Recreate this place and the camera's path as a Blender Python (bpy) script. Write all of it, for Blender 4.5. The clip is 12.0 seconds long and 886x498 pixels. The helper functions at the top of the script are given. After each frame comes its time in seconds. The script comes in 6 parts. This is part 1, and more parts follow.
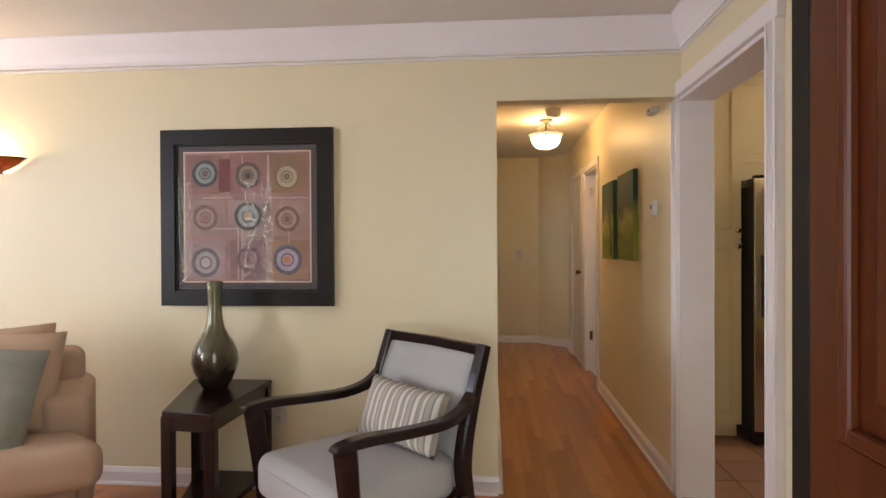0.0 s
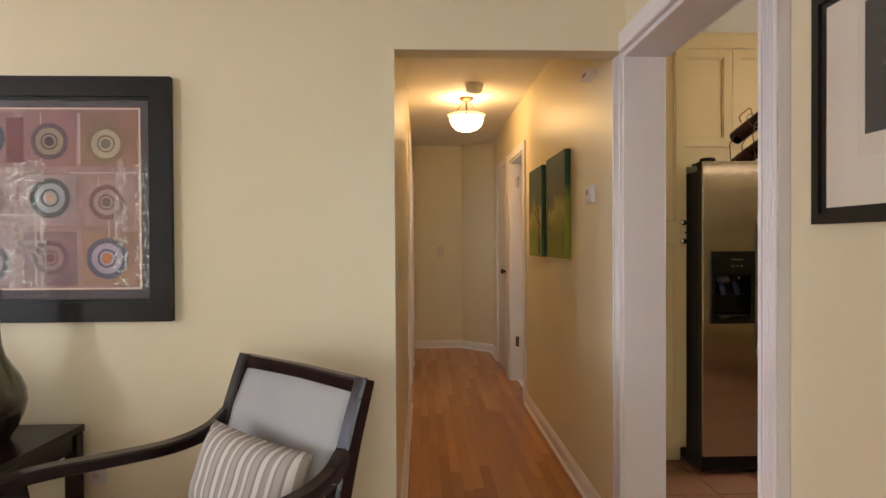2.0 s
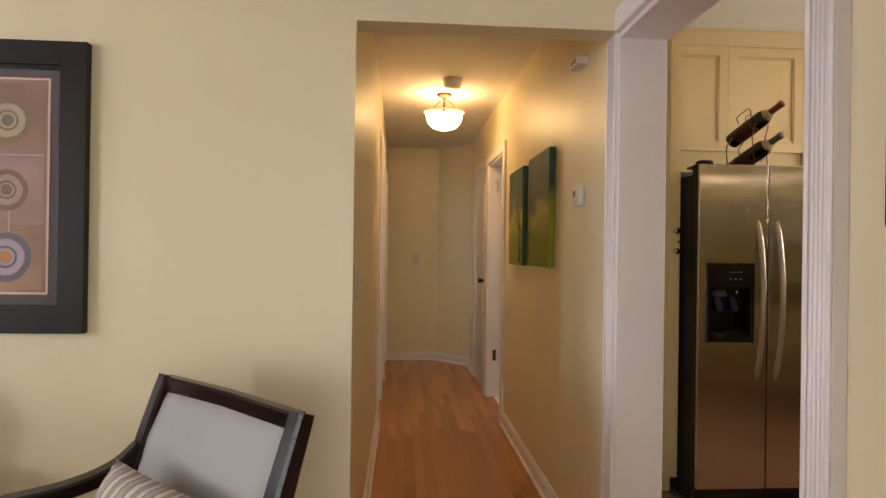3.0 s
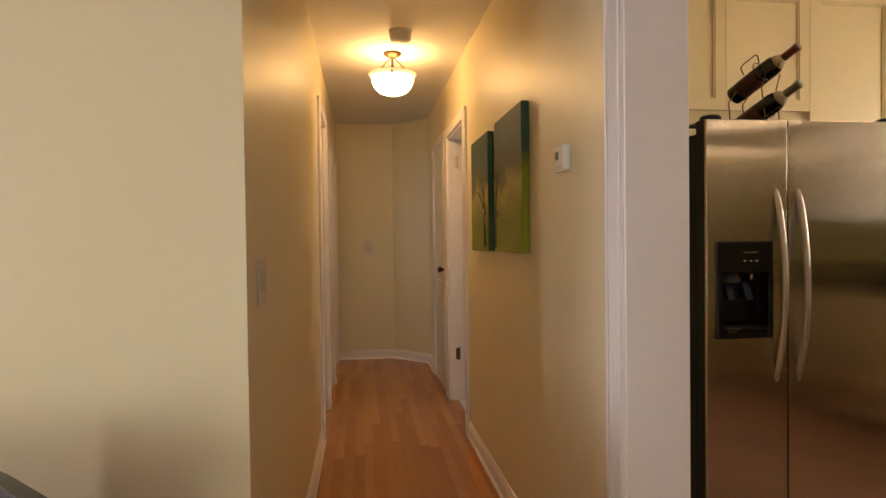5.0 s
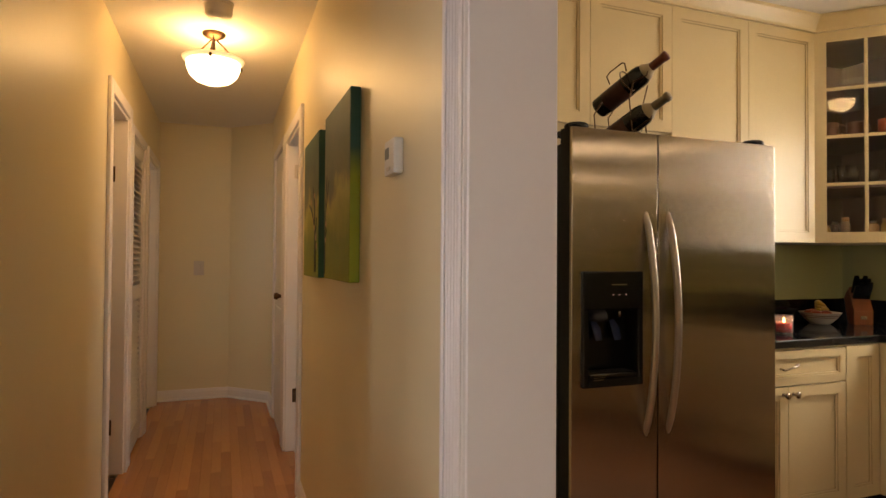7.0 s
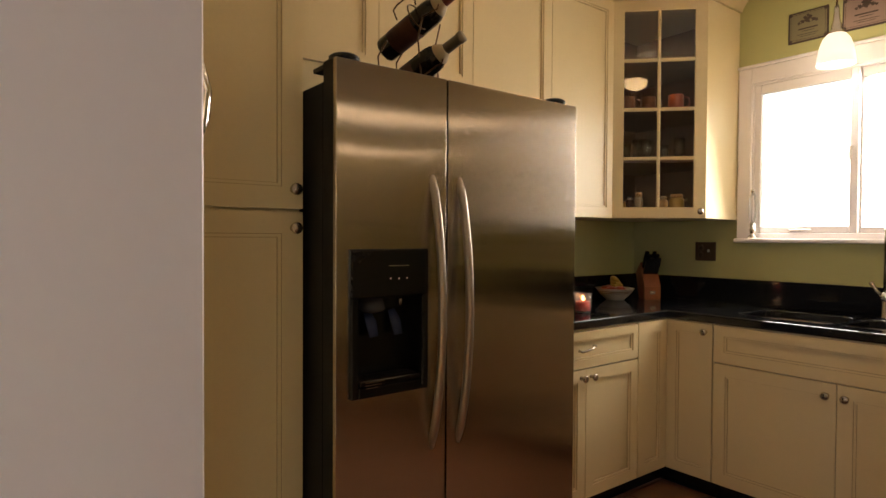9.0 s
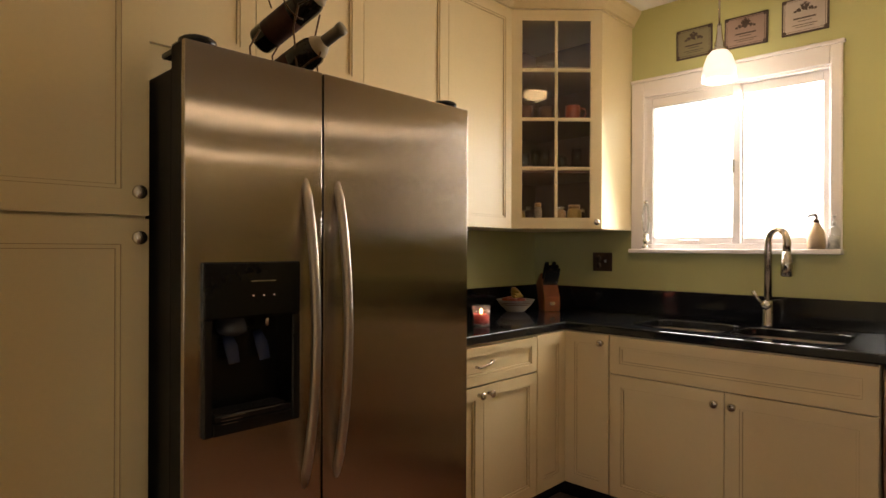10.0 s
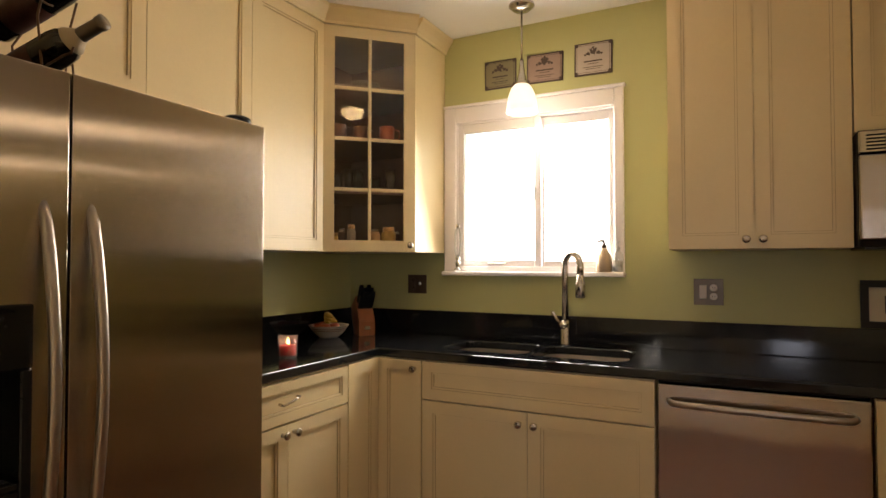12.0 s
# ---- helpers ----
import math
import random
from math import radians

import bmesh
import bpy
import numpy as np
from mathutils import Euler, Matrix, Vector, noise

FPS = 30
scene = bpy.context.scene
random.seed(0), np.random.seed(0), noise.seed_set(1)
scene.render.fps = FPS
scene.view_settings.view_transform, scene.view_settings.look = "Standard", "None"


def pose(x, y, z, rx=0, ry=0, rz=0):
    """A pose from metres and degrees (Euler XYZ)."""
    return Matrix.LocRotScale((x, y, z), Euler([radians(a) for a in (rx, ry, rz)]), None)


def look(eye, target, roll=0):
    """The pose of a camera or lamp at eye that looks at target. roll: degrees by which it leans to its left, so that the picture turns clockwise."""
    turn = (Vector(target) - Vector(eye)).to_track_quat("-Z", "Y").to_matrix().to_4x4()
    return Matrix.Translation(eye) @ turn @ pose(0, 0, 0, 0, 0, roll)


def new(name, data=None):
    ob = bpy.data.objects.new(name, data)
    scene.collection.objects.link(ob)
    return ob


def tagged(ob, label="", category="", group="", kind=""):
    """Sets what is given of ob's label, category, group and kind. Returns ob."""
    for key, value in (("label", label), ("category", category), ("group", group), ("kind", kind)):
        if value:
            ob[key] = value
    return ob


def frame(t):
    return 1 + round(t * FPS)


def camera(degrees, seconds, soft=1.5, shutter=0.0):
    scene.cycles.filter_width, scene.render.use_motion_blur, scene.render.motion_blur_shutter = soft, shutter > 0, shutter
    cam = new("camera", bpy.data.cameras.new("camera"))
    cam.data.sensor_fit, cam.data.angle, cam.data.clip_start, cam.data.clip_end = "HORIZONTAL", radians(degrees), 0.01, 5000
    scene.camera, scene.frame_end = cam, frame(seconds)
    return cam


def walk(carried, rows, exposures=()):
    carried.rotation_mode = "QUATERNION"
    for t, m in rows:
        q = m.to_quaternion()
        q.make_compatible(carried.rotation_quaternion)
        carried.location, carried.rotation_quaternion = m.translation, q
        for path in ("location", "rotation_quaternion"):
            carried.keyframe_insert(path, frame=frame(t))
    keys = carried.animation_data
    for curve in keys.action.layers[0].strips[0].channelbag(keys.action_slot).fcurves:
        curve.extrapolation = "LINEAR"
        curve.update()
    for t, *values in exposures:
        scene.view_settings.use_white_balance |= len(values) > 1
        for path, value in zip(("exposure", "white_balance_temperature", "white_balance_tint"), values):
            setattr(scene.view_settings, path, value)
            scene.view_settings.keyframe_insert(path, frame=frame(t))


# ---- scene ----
cam = camera(74.0, 12.0)
PATH = [
    (0, (0.129, -0.074, 1.329), (-0.035, 1.919, 1.314), -0.3),
    (0.5, (0.143, 0.11, 1.318), (0.054, 2.108, 1.295), -0.6),
    (1, (0.183, 0.301, 1.309), (0.164, 2.301, 1.277), -1.1),
    (1.5, (0.227, 0.487, 1.304), (0.258, 2.487, 1.274), -0.9),
    (2, (0.267, 0.67, 1.306), (0.34, 2.668, 1.284), -0.3),
    (2.5, (0.298, 0.844, 1.302), (0.403, 2.841, 1.295), 0.6),
    (3, (0.324, 1.004, 1.291), (0.468, 2.999, 1.297), 0.8),
    (5, (0.429, 1.632, 1.276), (0.702, 3.613, 1.24), -0.7),
    (5.5, (0.49, 1.787, 1.282), (0.834, 3.757, 1.253), -0.8),
    (6, (0.555, 1.928, 1.286), (1.009, 3.876, 1.274), -0.5),
    (6.5, (0.624, 2.043, 1.293), (1.195, 3.96, 1.308), 0.2),
    (7, (0.705, 2.132, 1.289), (1.406, 4.005, 1.323), 0.4),
    (9, (1.116, 2.473, 1.281), (2.326, 4.064, 1.243), 0.3),
    (9.5, (1.204, 2.507, 1.272), (2.532, 4.002, 1.253), 0.2),
    (10, (1.285, 2.534, 1.282), (2.717, 3.931, 1.282), 0.2),
    (10.5, (1.344, 2.565, 1.288), (2.874, 3.853, 1.317), 0.1),
    (11, (1.384, 2.572, 1.302), (3.002, 3.747, 1.353), 0.0),
    (11.5, (1.414, 2.56, 1.315), (3.114, 3.613, 1.369), -0.0),
    (12, (1.423, 2.543, 1.332), (3.195, 3.468, 1.381), 0.0),
]

# the camera settles darker and warmer on its way into the kitchen
EXPOSURES = [(0.0, -0.05, 6250, 10), (3.0, 0.0, 6500, 10), (5.0, -0.08, 7050, 12), (7.0, -0.27, 7250, 13), (9.0, -0.46, 6950, 13), (12.0, -0.31, 6800, 12)]
walk(cam, [(t, look(eye, target, roll)) for t, eye, target, roll in PATH], EXPOSURES)

# ---- plan, in metres ----
Y_FAR = 3.06            # living room's far wall
X_DIV = 1.11            # wall between living room / hall and kitchen, living side
X_KIT = 1.272           # the same wall, kitchen side
X_HALL = 0.16           # hall's other wall
Y_END = 7.95            # end of the hall
Z_CEIL = 2.49
Z_KIT = 2.655
Y_BACK = 4.82           # kitchen back wall
X_EAST = 4.50           # kitchen window wall
Y_FRONT = -0.15         # front wall of the house

# ---- light ----
world = bpy.data.worlds.new("world")
scene.world = world
world.use_nodes = True
sky = world.node_tree.nodes.new("ShaderNodeTexSky")
sky.sky_type = "NISHITA"
sky.sun_disc = False
sky.sun_elevation, sky.sun_rotation = radians(57), radians(-27)
world.node_tree.links.new(sky.outputs[0], world.node_tree.nodes["Background"].inputs[0])
world.node_tree.nodes["Background"].inputs[1].default_value = 0.12

sun = new("sun", bpy.data.lights.new("sun", "SUN"))
sun.data.energy, sun.data.angle, sun.data.color = 2.0, radians(0.5), (1.0, 0.95, 0.87)
sun.matrix_world = look((0, 0, 10), (1.6, -3.2, 4.4))


def area(name, m, sx, sy, watts, color):
    ob = new(name, bpy.data.lights.new(name, "AREA"))
    ob.data.shape, ob.data.size, ob.data.size_y = "RECTANGLE", sx, sy
    ob.data.energy, ob.data.color = watts, color
    ob.matrix_world = m
    return ob


def bulb(name, at, watts, color, radius=0.04):
    ob = new(name, bpy.data.lights.new(name, "POINT"))
    ob.data.energy, ob.data.color, ob.data.shadow_soft_size = watts, color, radius
    ob.location = at
    return ob


DAY = (0.94, 0.972, 1.15)
GARDEN = (1.0, 0.97, 0.91)
WARM = (1.0, 0.55, 0.18)
# daylight in the window and door openings
area("window_light_kitchen", look((4.61, 3.606, 1.72), (3.7, 3.04, 1.41)), 0.86, 0.80, 52, GARDEN)
area("window_light_living", look((-4.98, 1.35, 1.5), (-3.0, 0.95, 1.35)), 1.7, 1.4, 66, DAY)
area("door_light", look((0.08, -0.75, 1.3), (0.08, 1, 1.1)), 0.9, 2.0, 15, DAY)
area("window_light_front", look((-4.06, -0.33, 1.5), (0.5, 1.6, 1.3)), 0.22, 1.1, 40, DAY)
# lamp in an unseen end room, added to light the angled hall wall
area("fill_light_left_room", look((-1.02, 7.42, 1.5), (1, 7.5, 1.3)), 0.9, 1.2, 3.0, DAY)
# added lamp behind an unseen window, brightens the side room's jamb and floor
area("fill_light_right_room", look((2.66, 5.9, 1.6), (1, 5.9, 1.0)), 0.9, 1.0, 3.5, DAY)
# the lamps of the place
bulb("hall_bulb", (0.645, 5.53, 2.36), 7.2, WARM)
bulb("kitchen_bulb", (3.12, 3.30, 2.47), 1.5, (1.0, 0.62, 0.33))
bulb("pendant_bulb", (4.25, 3.565, 2.145), 2.6, (1.0, 0.84, 0.62), 0.03)
bulb("candle_flame", (3.42, 4.36, 0.985), 0.2, (1.0, 0.45, 0.12), 0.004)
bulb("sconce_bulb", (-2.70, 2.975, 1.80), 8, (1.0, 0.74, 0.44), 0.03)

# ---- materials ----


def srgb(r, g, b):
    f = lambda c: (c / 12.92) if c <= 0.04045 else ((c + 0.055) / 1.055) ** 2.4
    return (f(r / 255), f(g / 255), f(b / 255), 1.0)


def material(name, color, rough=0.5, metal=0.0, var=0.06, scale=3.0, bump=0.05, bscale=90.0, rvar=0.06, stretch=(1, 1, 1), coat=0.0, per_object=0.0, spec=0.5):
    """A surface with large and fine variation in colour, gloss and relief."""
    m = bpy.data.materials.new(name)
    m.use_nodes = True
    nt = m.node_tree
    b = nt.nodes["Principled BSDF"]
    link = nt.links.new
    tc = nt.nodes.new("ShaderNodeTexCoord")
    mp = nt.nodes.new("ShaderNodeMapping")
    mp.inputs["Scale"].default_value = stretch
    link(tc.outputs["Object"], mp.inputs[0])
    n1 = nt.nodes.new("ShaderNodeTexNoise")
    n1.inputs["Scale"].default_value, n1.inputs["Detail"].default_value = scale, 4
    n2 = nt.nodes.new("ShaderNodeTexNoise")
    n2.inputs["Scale"].default_value, n2.inputs["Detail"].default_value = bscale, 3
    link(mp.outputs[0], n1.inputs["Vector"])
    link(mp.outputs[0], n2.inputs["Vector"])
    add = nt.nodes.new("ShaderNodeMath")
    add.operation = "MULTIPLY_ADD"
    link(n2.outputs["Fac"], add.inputs[0])
    add.inputs[1].default_value = 0.35
    link(n1.outputs["Fac"], add.inputs[2])
    fac = add.outputs[0]
    if per_object:
        oi = nt.nodes.new("ShaderNodeObjectInfo")
        ma = nt.nodes.new("ShaderNodeMath")
        ma.operation = "MULTIPLY_ADD"
        link(oi.outputs["Random"], ma.inputs[0])
        ma.inputs[1].default_value = per_object
        link(fac, ma.inputs[2])
        sb = nt.nodes.new("ShaderNodeMath")
        sb.operation = "SUBTRACT"
        link(ma.outputs[0], sb.inputs[0])
        sb.inputs[1].default_value = per_object / 2
        fac = sb.outputs[0]
    ramp = nt.nodes.new("ShaderNodeMapRange")
    ramp.inputs["From Min"].default_value, ramp.inputs["From Max"].default_value = 0.3, 1.05
    link(fac, ramp.inputs["Value"])
    mix = nt.nodes.new("ShaderNodeMix")
    mix.data_type = "RGBA"
    c = color[:3]
    mix.inputs["A"].default_value = (*[max(0, x * (1 - var)) for x in c], 1)
    mix.inputs["B"].default_value = (*[min(1, x * (1 + var)) for x in c], 1)
    link(ramp.outputs[0], mix.inputs["Factor"])
    link(mix.outputs["Result"], b.inputs["Base Color"])
    rr = nt.nodes.new("ShaderNodeMapRange")
    rr.inputs["To Min"].default_value, rr.inputs["To Max"].default_value = max(0.02, rough - rvar), min(1, rough + rvar)
    link(n1.outputs["Fac"], rr.inputs["Value"])
    link(rr.outputs[0], b.inputs["Roughness"])
    b.inputs["Metallic"].default_value = metal
    b.inputs["Coat Weight"].default_value = coat
    b.inputs["Coat Roughness"].default_value = 0.12
    b.inputs["Specular IOR Level"].default_value = spec
    if bump:
        bp = nt.nodes.new("ShaderNodeBump")
        bp.inputs["Strength"].default_value, bp.inputs["Distance"].default_value = bump, 0.004
        link(n2.outputs["Fac"], bp.inputs["Height"])
        link(bp.outputs[0], b.inputs["Normal"])
    return m


def glow(name, color, strength):
    m = bpy.data.materials.new(name)
    m.use_nodes = True
    b = m.node_tree.nodes["Principled BSDF"]
    b.inputs["Base Color"].default_value = (0.8, 0.78, 0.72, 1)
    b.inputs["Emission Color"].default_value = color
    b.inputs["Emission Strength"].default_value = strength
    b.inputs["Roughness"].default_value = 0.3
    return m


def glass(name, color=(1, 1, 1, 1), rough=0.0):
    m = bpy.data.materials.new(name)
    m.use_nodes = True
    nt = m.node_tree
    nt.nodes.remove(nt.nodes["Principled BSDF"])
    out = nt.nodes["Material Output"]
    tr = nt.nodes.new("ShaderNodeBsdfTransparent")
    tr.inputs[0].default_value = color
    gl = nt.nodes.new("ShaderNodeBsdfGlossy")
    gl.inputs["Roughness"].default_value = rough
    lw = nt.nodes.new("ShaderNodeLayerWeight")
    lw.inputs[0].default_value = 0.5
    pw = nt.nodes.new("ShaderNodeMath")
    pw.operation = "POWER"
    pw.inputs[1].default_value = 5.0
    nt.links.new(lw.outputs["Facing"], pw.inputs[0])
    fr = nt.nodes.new("ShaderNodeMath")
    fr.operation = "MULTIPLY_ADD"
    fr.inputs[1].default_value, fr.inputs[2].default_value = 0.9, 0.03
    nt.links.new(pw.outputs[0], fr.inputs[0])
    mx = nt.nodes.new("ShaderNodeMixShader")
    nt.links.new(fr.outputs[0], mx.inputs[0])
    nt.links.new(tr.outputs[0], mx.inputs[1])
    nt.links.new(gl.outputs[0], mx.inputs[2])
    nt.links.new(mx.outputs[0], out.inputs[0])
    return m


CREAM = material("cream_wall_paint", (0.77, 0.668, 0.445), 0.40, var=0.03, scale=1.3, bump=0.06, bscale=220)
GREEN = material("green_wall_paint", (0.47, 0.455, 0.20), 0.5, var=0.04, scale=1.5, bump=0.06, bscale=220)
CEIL = material("ceiling_paint", (0.80, 0.77, 0.72), 0.8, var=0.02, scale=1.2, bump=0.05, bscale=260)
TRIM = material("white_trim_paint", (0.82, 0.765, 0.745), 0.35, var=0.03, scale=4, bump=0.03, bscale=60)
DOORWHITE = material("white_door_paint", (0.76, 0.74, 0.72), 0.4, var=0.03, scale=3, bump=0.03)
OAK = material("oak_strip", (0.47, 0.19, 0.058), 0.25, var=0.22, scale=1.1, bump=0.004, bscale=30, stretch=(3, 0.35, 1), per_object=0.5, coat=0.10, rvar=0.02)
SUBFLOOR = material("dark_joint", (0.06, 0.03, 0.015), 0.8)
TERRA = material("terracotta_tile", (0.22, 0.105, 0.06), 0.45, var=0.25, scale=7, bump=0.08, bscale=80, per_object=0.4)
GROUT = material("grout", (0.25, 0.21, 0.17), 0.9, var=0.15, scale=20)
ESPRESSO = material("espresso_wood", (0.015, 0.006, 0.005), 0.22, var=0.35, scale=5, bump=0.02, bscale=50, stretch=(1, 1, 6), coat=0.0, spec=0.35)
MAHOGANY = material("mahogany_varnish", (0.085, 0.019, 0.005), 0.30, var=0.35, scale=4, bump=0.01, bscale=40, stretch=(8, 8, 0.8), coat=0.0, spec=0.22)
DARKSTILE = material("near_black_edge", (0.010, 0.007, 0.006), 0.5, var=0.3, scale=4, stretch=(8, 8, 0.8), spec=0.2)
GREYFAB = material("grey_upholstery", (0.40, 0.385, 0.37), 0.9, var=0.06, scale=6, bump=0.25, bscale=600)
SOFAFAB = material("peach_upholstery", (0.58, 0.42, 0.30), 0.92, var=0.06, scale=5, bump=0.25, bscale=500)
SAGE = material("sage_pillow", (0.29, 0.30, 0.26), 0.75, var=0.25, scale=9, bump=0.2, bscale=300)
CABINET = material("cream_cabinet_paint", (0.665, 0.535, 0.305), 0.38, var=0.05, scale=2.5, bump=0.03, bscale=70)
GLAZE = material("brown_glaze", (0.33, 0.21, 0.10), 0.5, var=0.2, scale=10)
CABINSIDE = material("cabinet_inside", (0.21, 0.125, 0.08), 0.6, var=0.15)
GRANITE = material("black_granite", (0.008, 0.0085, 0.010), 0.09, var=0.6, scale=70, bump=0.0, bscale=400, rvar=0.03)
STEEL = material("brushed_steel", (0.50, 0.44, 0.375), 0.13, 1.0, var=0.06, scale=1.2, bump=0.0, bscale=14, stretch=(0.4, 0.4, 6), rvar=0.015)


def brush(mat, spread, wave):
    """Vertical brushing: highlights spread sideways, over a slow waviness of the sheet."""
    nt = mat.node_tree
    node = nt.nodes.new
    bsdf = nt.nodes["Principled BSDF"]
    co, geo = node("ShaderNodeTexCoord"), node("ShaderNodeNewGeometry")
    across = node("ShaderNodeVectorMath")
    across.operation = "CROSS_PRODUCT"
    across.inputs[1].default_value = (0, 0, 1)
    nt.links.new(geo.outputs["Normal"], across.inputs[0])
    nt.links.new(across.outputs[0], bsdf.inputs["Tangent"])
    bsdf.inputs["Anisotropic"].default_value = spread
    slow = node("ShaderNodeTexNoise")
    slow.inputs["Scale"].default_value, slow.inputs["Detail"].default_value = 3.2, 1
    nt.links.new(co.outputs["Object"], slow.inputs["Vector"])
    fine = node("ShaderNodeTexWhiteNoise")
    nt.links.new(co.outputs["Object"], fine.inputs["Vector"])
    total = geo.outputs["Normal"]
    for src, amount in ((fine, (0.38, 0.38, 0)), (slow, (0, 0, wave))):
        off, ma = node("ShaderNodeVectorMath"), node("ShaderNodeVectorMath")
        off.operation, ma.operation = "SUBTRACT", "MULTIPLY_ADD"
        off.inputs[1].default_value = (0.5, 0.5, 0.5)
        ma.inputs[1].default_value = amount
        nt.links.new(src.outputs["Color"], off.inputs[0])
        nt.links.new(off.outputs[0], ma.inputs[0])
        nt.links.new(total, ma.inputs[2])
        total = ma.outputs[0]
    unit = node("ShaderNodeVectorMath")
    unit.operation = "NORMALIZE"
    nt.links.new(total, unit.inputs[0])
    nt.links.new(unit.outputs[0], bsdf.inputs["Normal"])


brush(STEEL, 1.0, 0.022)
SINKSTEEL = material("satin_steel", (0.34, 0.31, 0.28), 0.3, 1.0, var=0.08, scale=5, bump=0)
HANDLE = material("satin_handle", (0.42, 0.365, 0.31), 0.34, 1.0, var=0.05, bump=0)
CHROME = material("chrome", (0.75, 0.73, 0.70), 0.10, 1.0, var=0.03, bump=0)
NICKEL = material("satin_nickel", (0.52, 0.47, 0.41), 0.25, 1.0, var=0.05, bump=0)
BRONZE = material("bronze", (0.10, 0.055, 0.03), 0.35, 0.9, var=0.2, bump=0.03)
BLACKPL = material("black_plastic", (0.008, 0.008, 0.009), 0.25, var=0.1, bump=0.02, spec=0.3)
BLACKCASE = material("black_textured_case", (0.010, 0.009, 0.009), 0.55, var=0.2, bump=0.2, bscale=400, spec=0.2)
FRAMEBLK = material("black_frame_wood", (0.010, 0.007, 0.006), 0.42, var=0.3, scale=6, bump=0.05, spec=0.3)
PLATE = material("ivory_plate", (0.66, 0.58, 0.50), 0.4, var=0.04)
BRONZEPLATE = material("dark_bronze_plate", (0.11, 0.07, 0.05), 0.35, 0.6, var=0.25, scale=12)
WHITEPL = material("white_plastic", (0.75, 0.73, 0.70), 0.4, var=0.03)
PEWTER = material("pewter_plate", (0.15, 0.12, 0.095), 0.4, 0.4, var=0.2, scale=12)
PANE = glass("window_pane")
PICGLASS = glass("picture_glass")
PICGLASS.node_tree.nodes["Math.001"].inputs[2].default_value = 0.022

# ---- mesh helpers ----


def box(bm, x0, x1, y0, y1, z0, z1, bev=0.0, seg=1):
    r = bmesh.ops.create_cube(bm, size=1.0)
    vs = r["verts"]
    for v in vs:
        v.co = Vector((x0 + (v.co.x + 0.5) * (x1 - x0), y0 + (v.co.y + 0.5) * (y1 - y0), z0 + (v.co.z + 0.5) * (z1 - z0)))
    if bev:
        es = list({e for v in vs for e in v.link_edges})
        bmesh.ops.bevel(bm, geom=es, offset=bev, segments=seg, affect="EDGES", profile=0.5)
    return bm


def boxed(*a, bev=0.0, seg=1):
    return box(bmesh.new(), *a, bev=bev, seg=seg)


def ring_bar(bm, x0, x1, z0, z1, t, y0, y1, bev=0.0):
    """A rectangular frame in x and z, t wide, from y0 to y1, in one piece with mitred corners."""
    loops = []
    for y in (y0, y1):
        for i in (0.0, t):
            loops.append([bm.verts.new(p) for p in ((x0 + i, y, z0 + i), (x1 - i, y, z0 + i), (x1 - i, y, z1 - i), (x0 + i, y, z1 - i))])
    a, b, c, d = loops
    fs = []
    for p, q in ((a, b), (b, d), (d, c), (c, a)):
        for k in range(4):
            fs.append(bm.faces.new((p[k], p[(k + 1) % 4], q[(k + 1) % 4], q[k])))
    if bev:
        es = [e for f in fs for e in f.edges]
        es = [e for e in set(es) if e.calc_face_angle(0) > 0.5]
        bmesh.ops.bevel(bm, geom=es, offset=bev, segments=2, affect="EDGES", profile=0.5)
    return bm


def lathe(bm, profile, at=(0, 0, 0), n=24, m=None):
    """A turned shape round z from (radius, height) pairs."""
    rings = []
    for r, z in profile:
        rings.append([bm.verts.new((max(r, 1e-5) * math.cos(2 * math.pi * i / n), max(r, 1e-5) * math.sin(2 * math.pi * i / n), z)) for i in range(n)])
    new_verts = [v for ring in rings for v in ring]
    for a, b in zip(rings, rings[1:]):
        for i in range(n):
            f = bm.faces.new((a[i], a[(i + 1) % n], b[(i + 1) % n], b[i]))
            f.smooth = True
    mm = Matrix.Translation(at) @ (m if m is not None else Matrix.Identity(4))
    for v in new_verts:
        v.co = mm @ v.co
    return bm


def turned(profile, at=(0, 0, 0), n=24, m=None):
    return lathe(bmesh.new(), profile, at, n, m)


def sweep(bm, pts, rx, ry=None, n=8, up=(0, 0, 1), ends=True, square=False):
    """A bar along points; rx and ry (numbers or one per point) are half its width and height."""
    pts = [Vector(p) for p in pts]
    ry = rx if ry is None else ry
    rings = []
    for i, p in enumerate(pts):
        d = (pts[min(i + 1, len(pts) - 1)] - pts[max(i - 1, 0)]).normalized()
        s = d.cross(Vector(up))
        s = s.normalized() if s.length > 1e-4 else Vector((1, 0, 0))
        u = s.cross(d).normalized()
        a = rx[i] if isinstance(rx, (list, tuple)) else rx
        b = ry[i] if isinstance(ry, (list, tuple)) else ry
        ring = []
        if square:
            k = 0.72
            for cx, cy in ((1, k), (k, 1), (-k, 1), (-1, k), (-1, -k), (-k, -1), (k, -1), (1, -k)):
                ring.append(bm.verts.new(p + s * a * cx + u * b * cy))
        else:
            for j in range(n):
                t = 2 * math.pi * j / n
                ring.append(bm.verts.new(p + s * a * math.cos(t) + u * b * math.sin(t)))
        rings.append(ring)
    for a, b in zip(rings, rings[1:]):
        k = len(a)
        for i in range(k):
            f = bm.faces.new((a[i], a[(i + 1) % k], b[(i + 1) % k], b[i]))
            f.smooth = not square
    if ends:
        bm.faces.new(rings[0][::-1])
        bm.faces.new(rings[-1])
    return bm


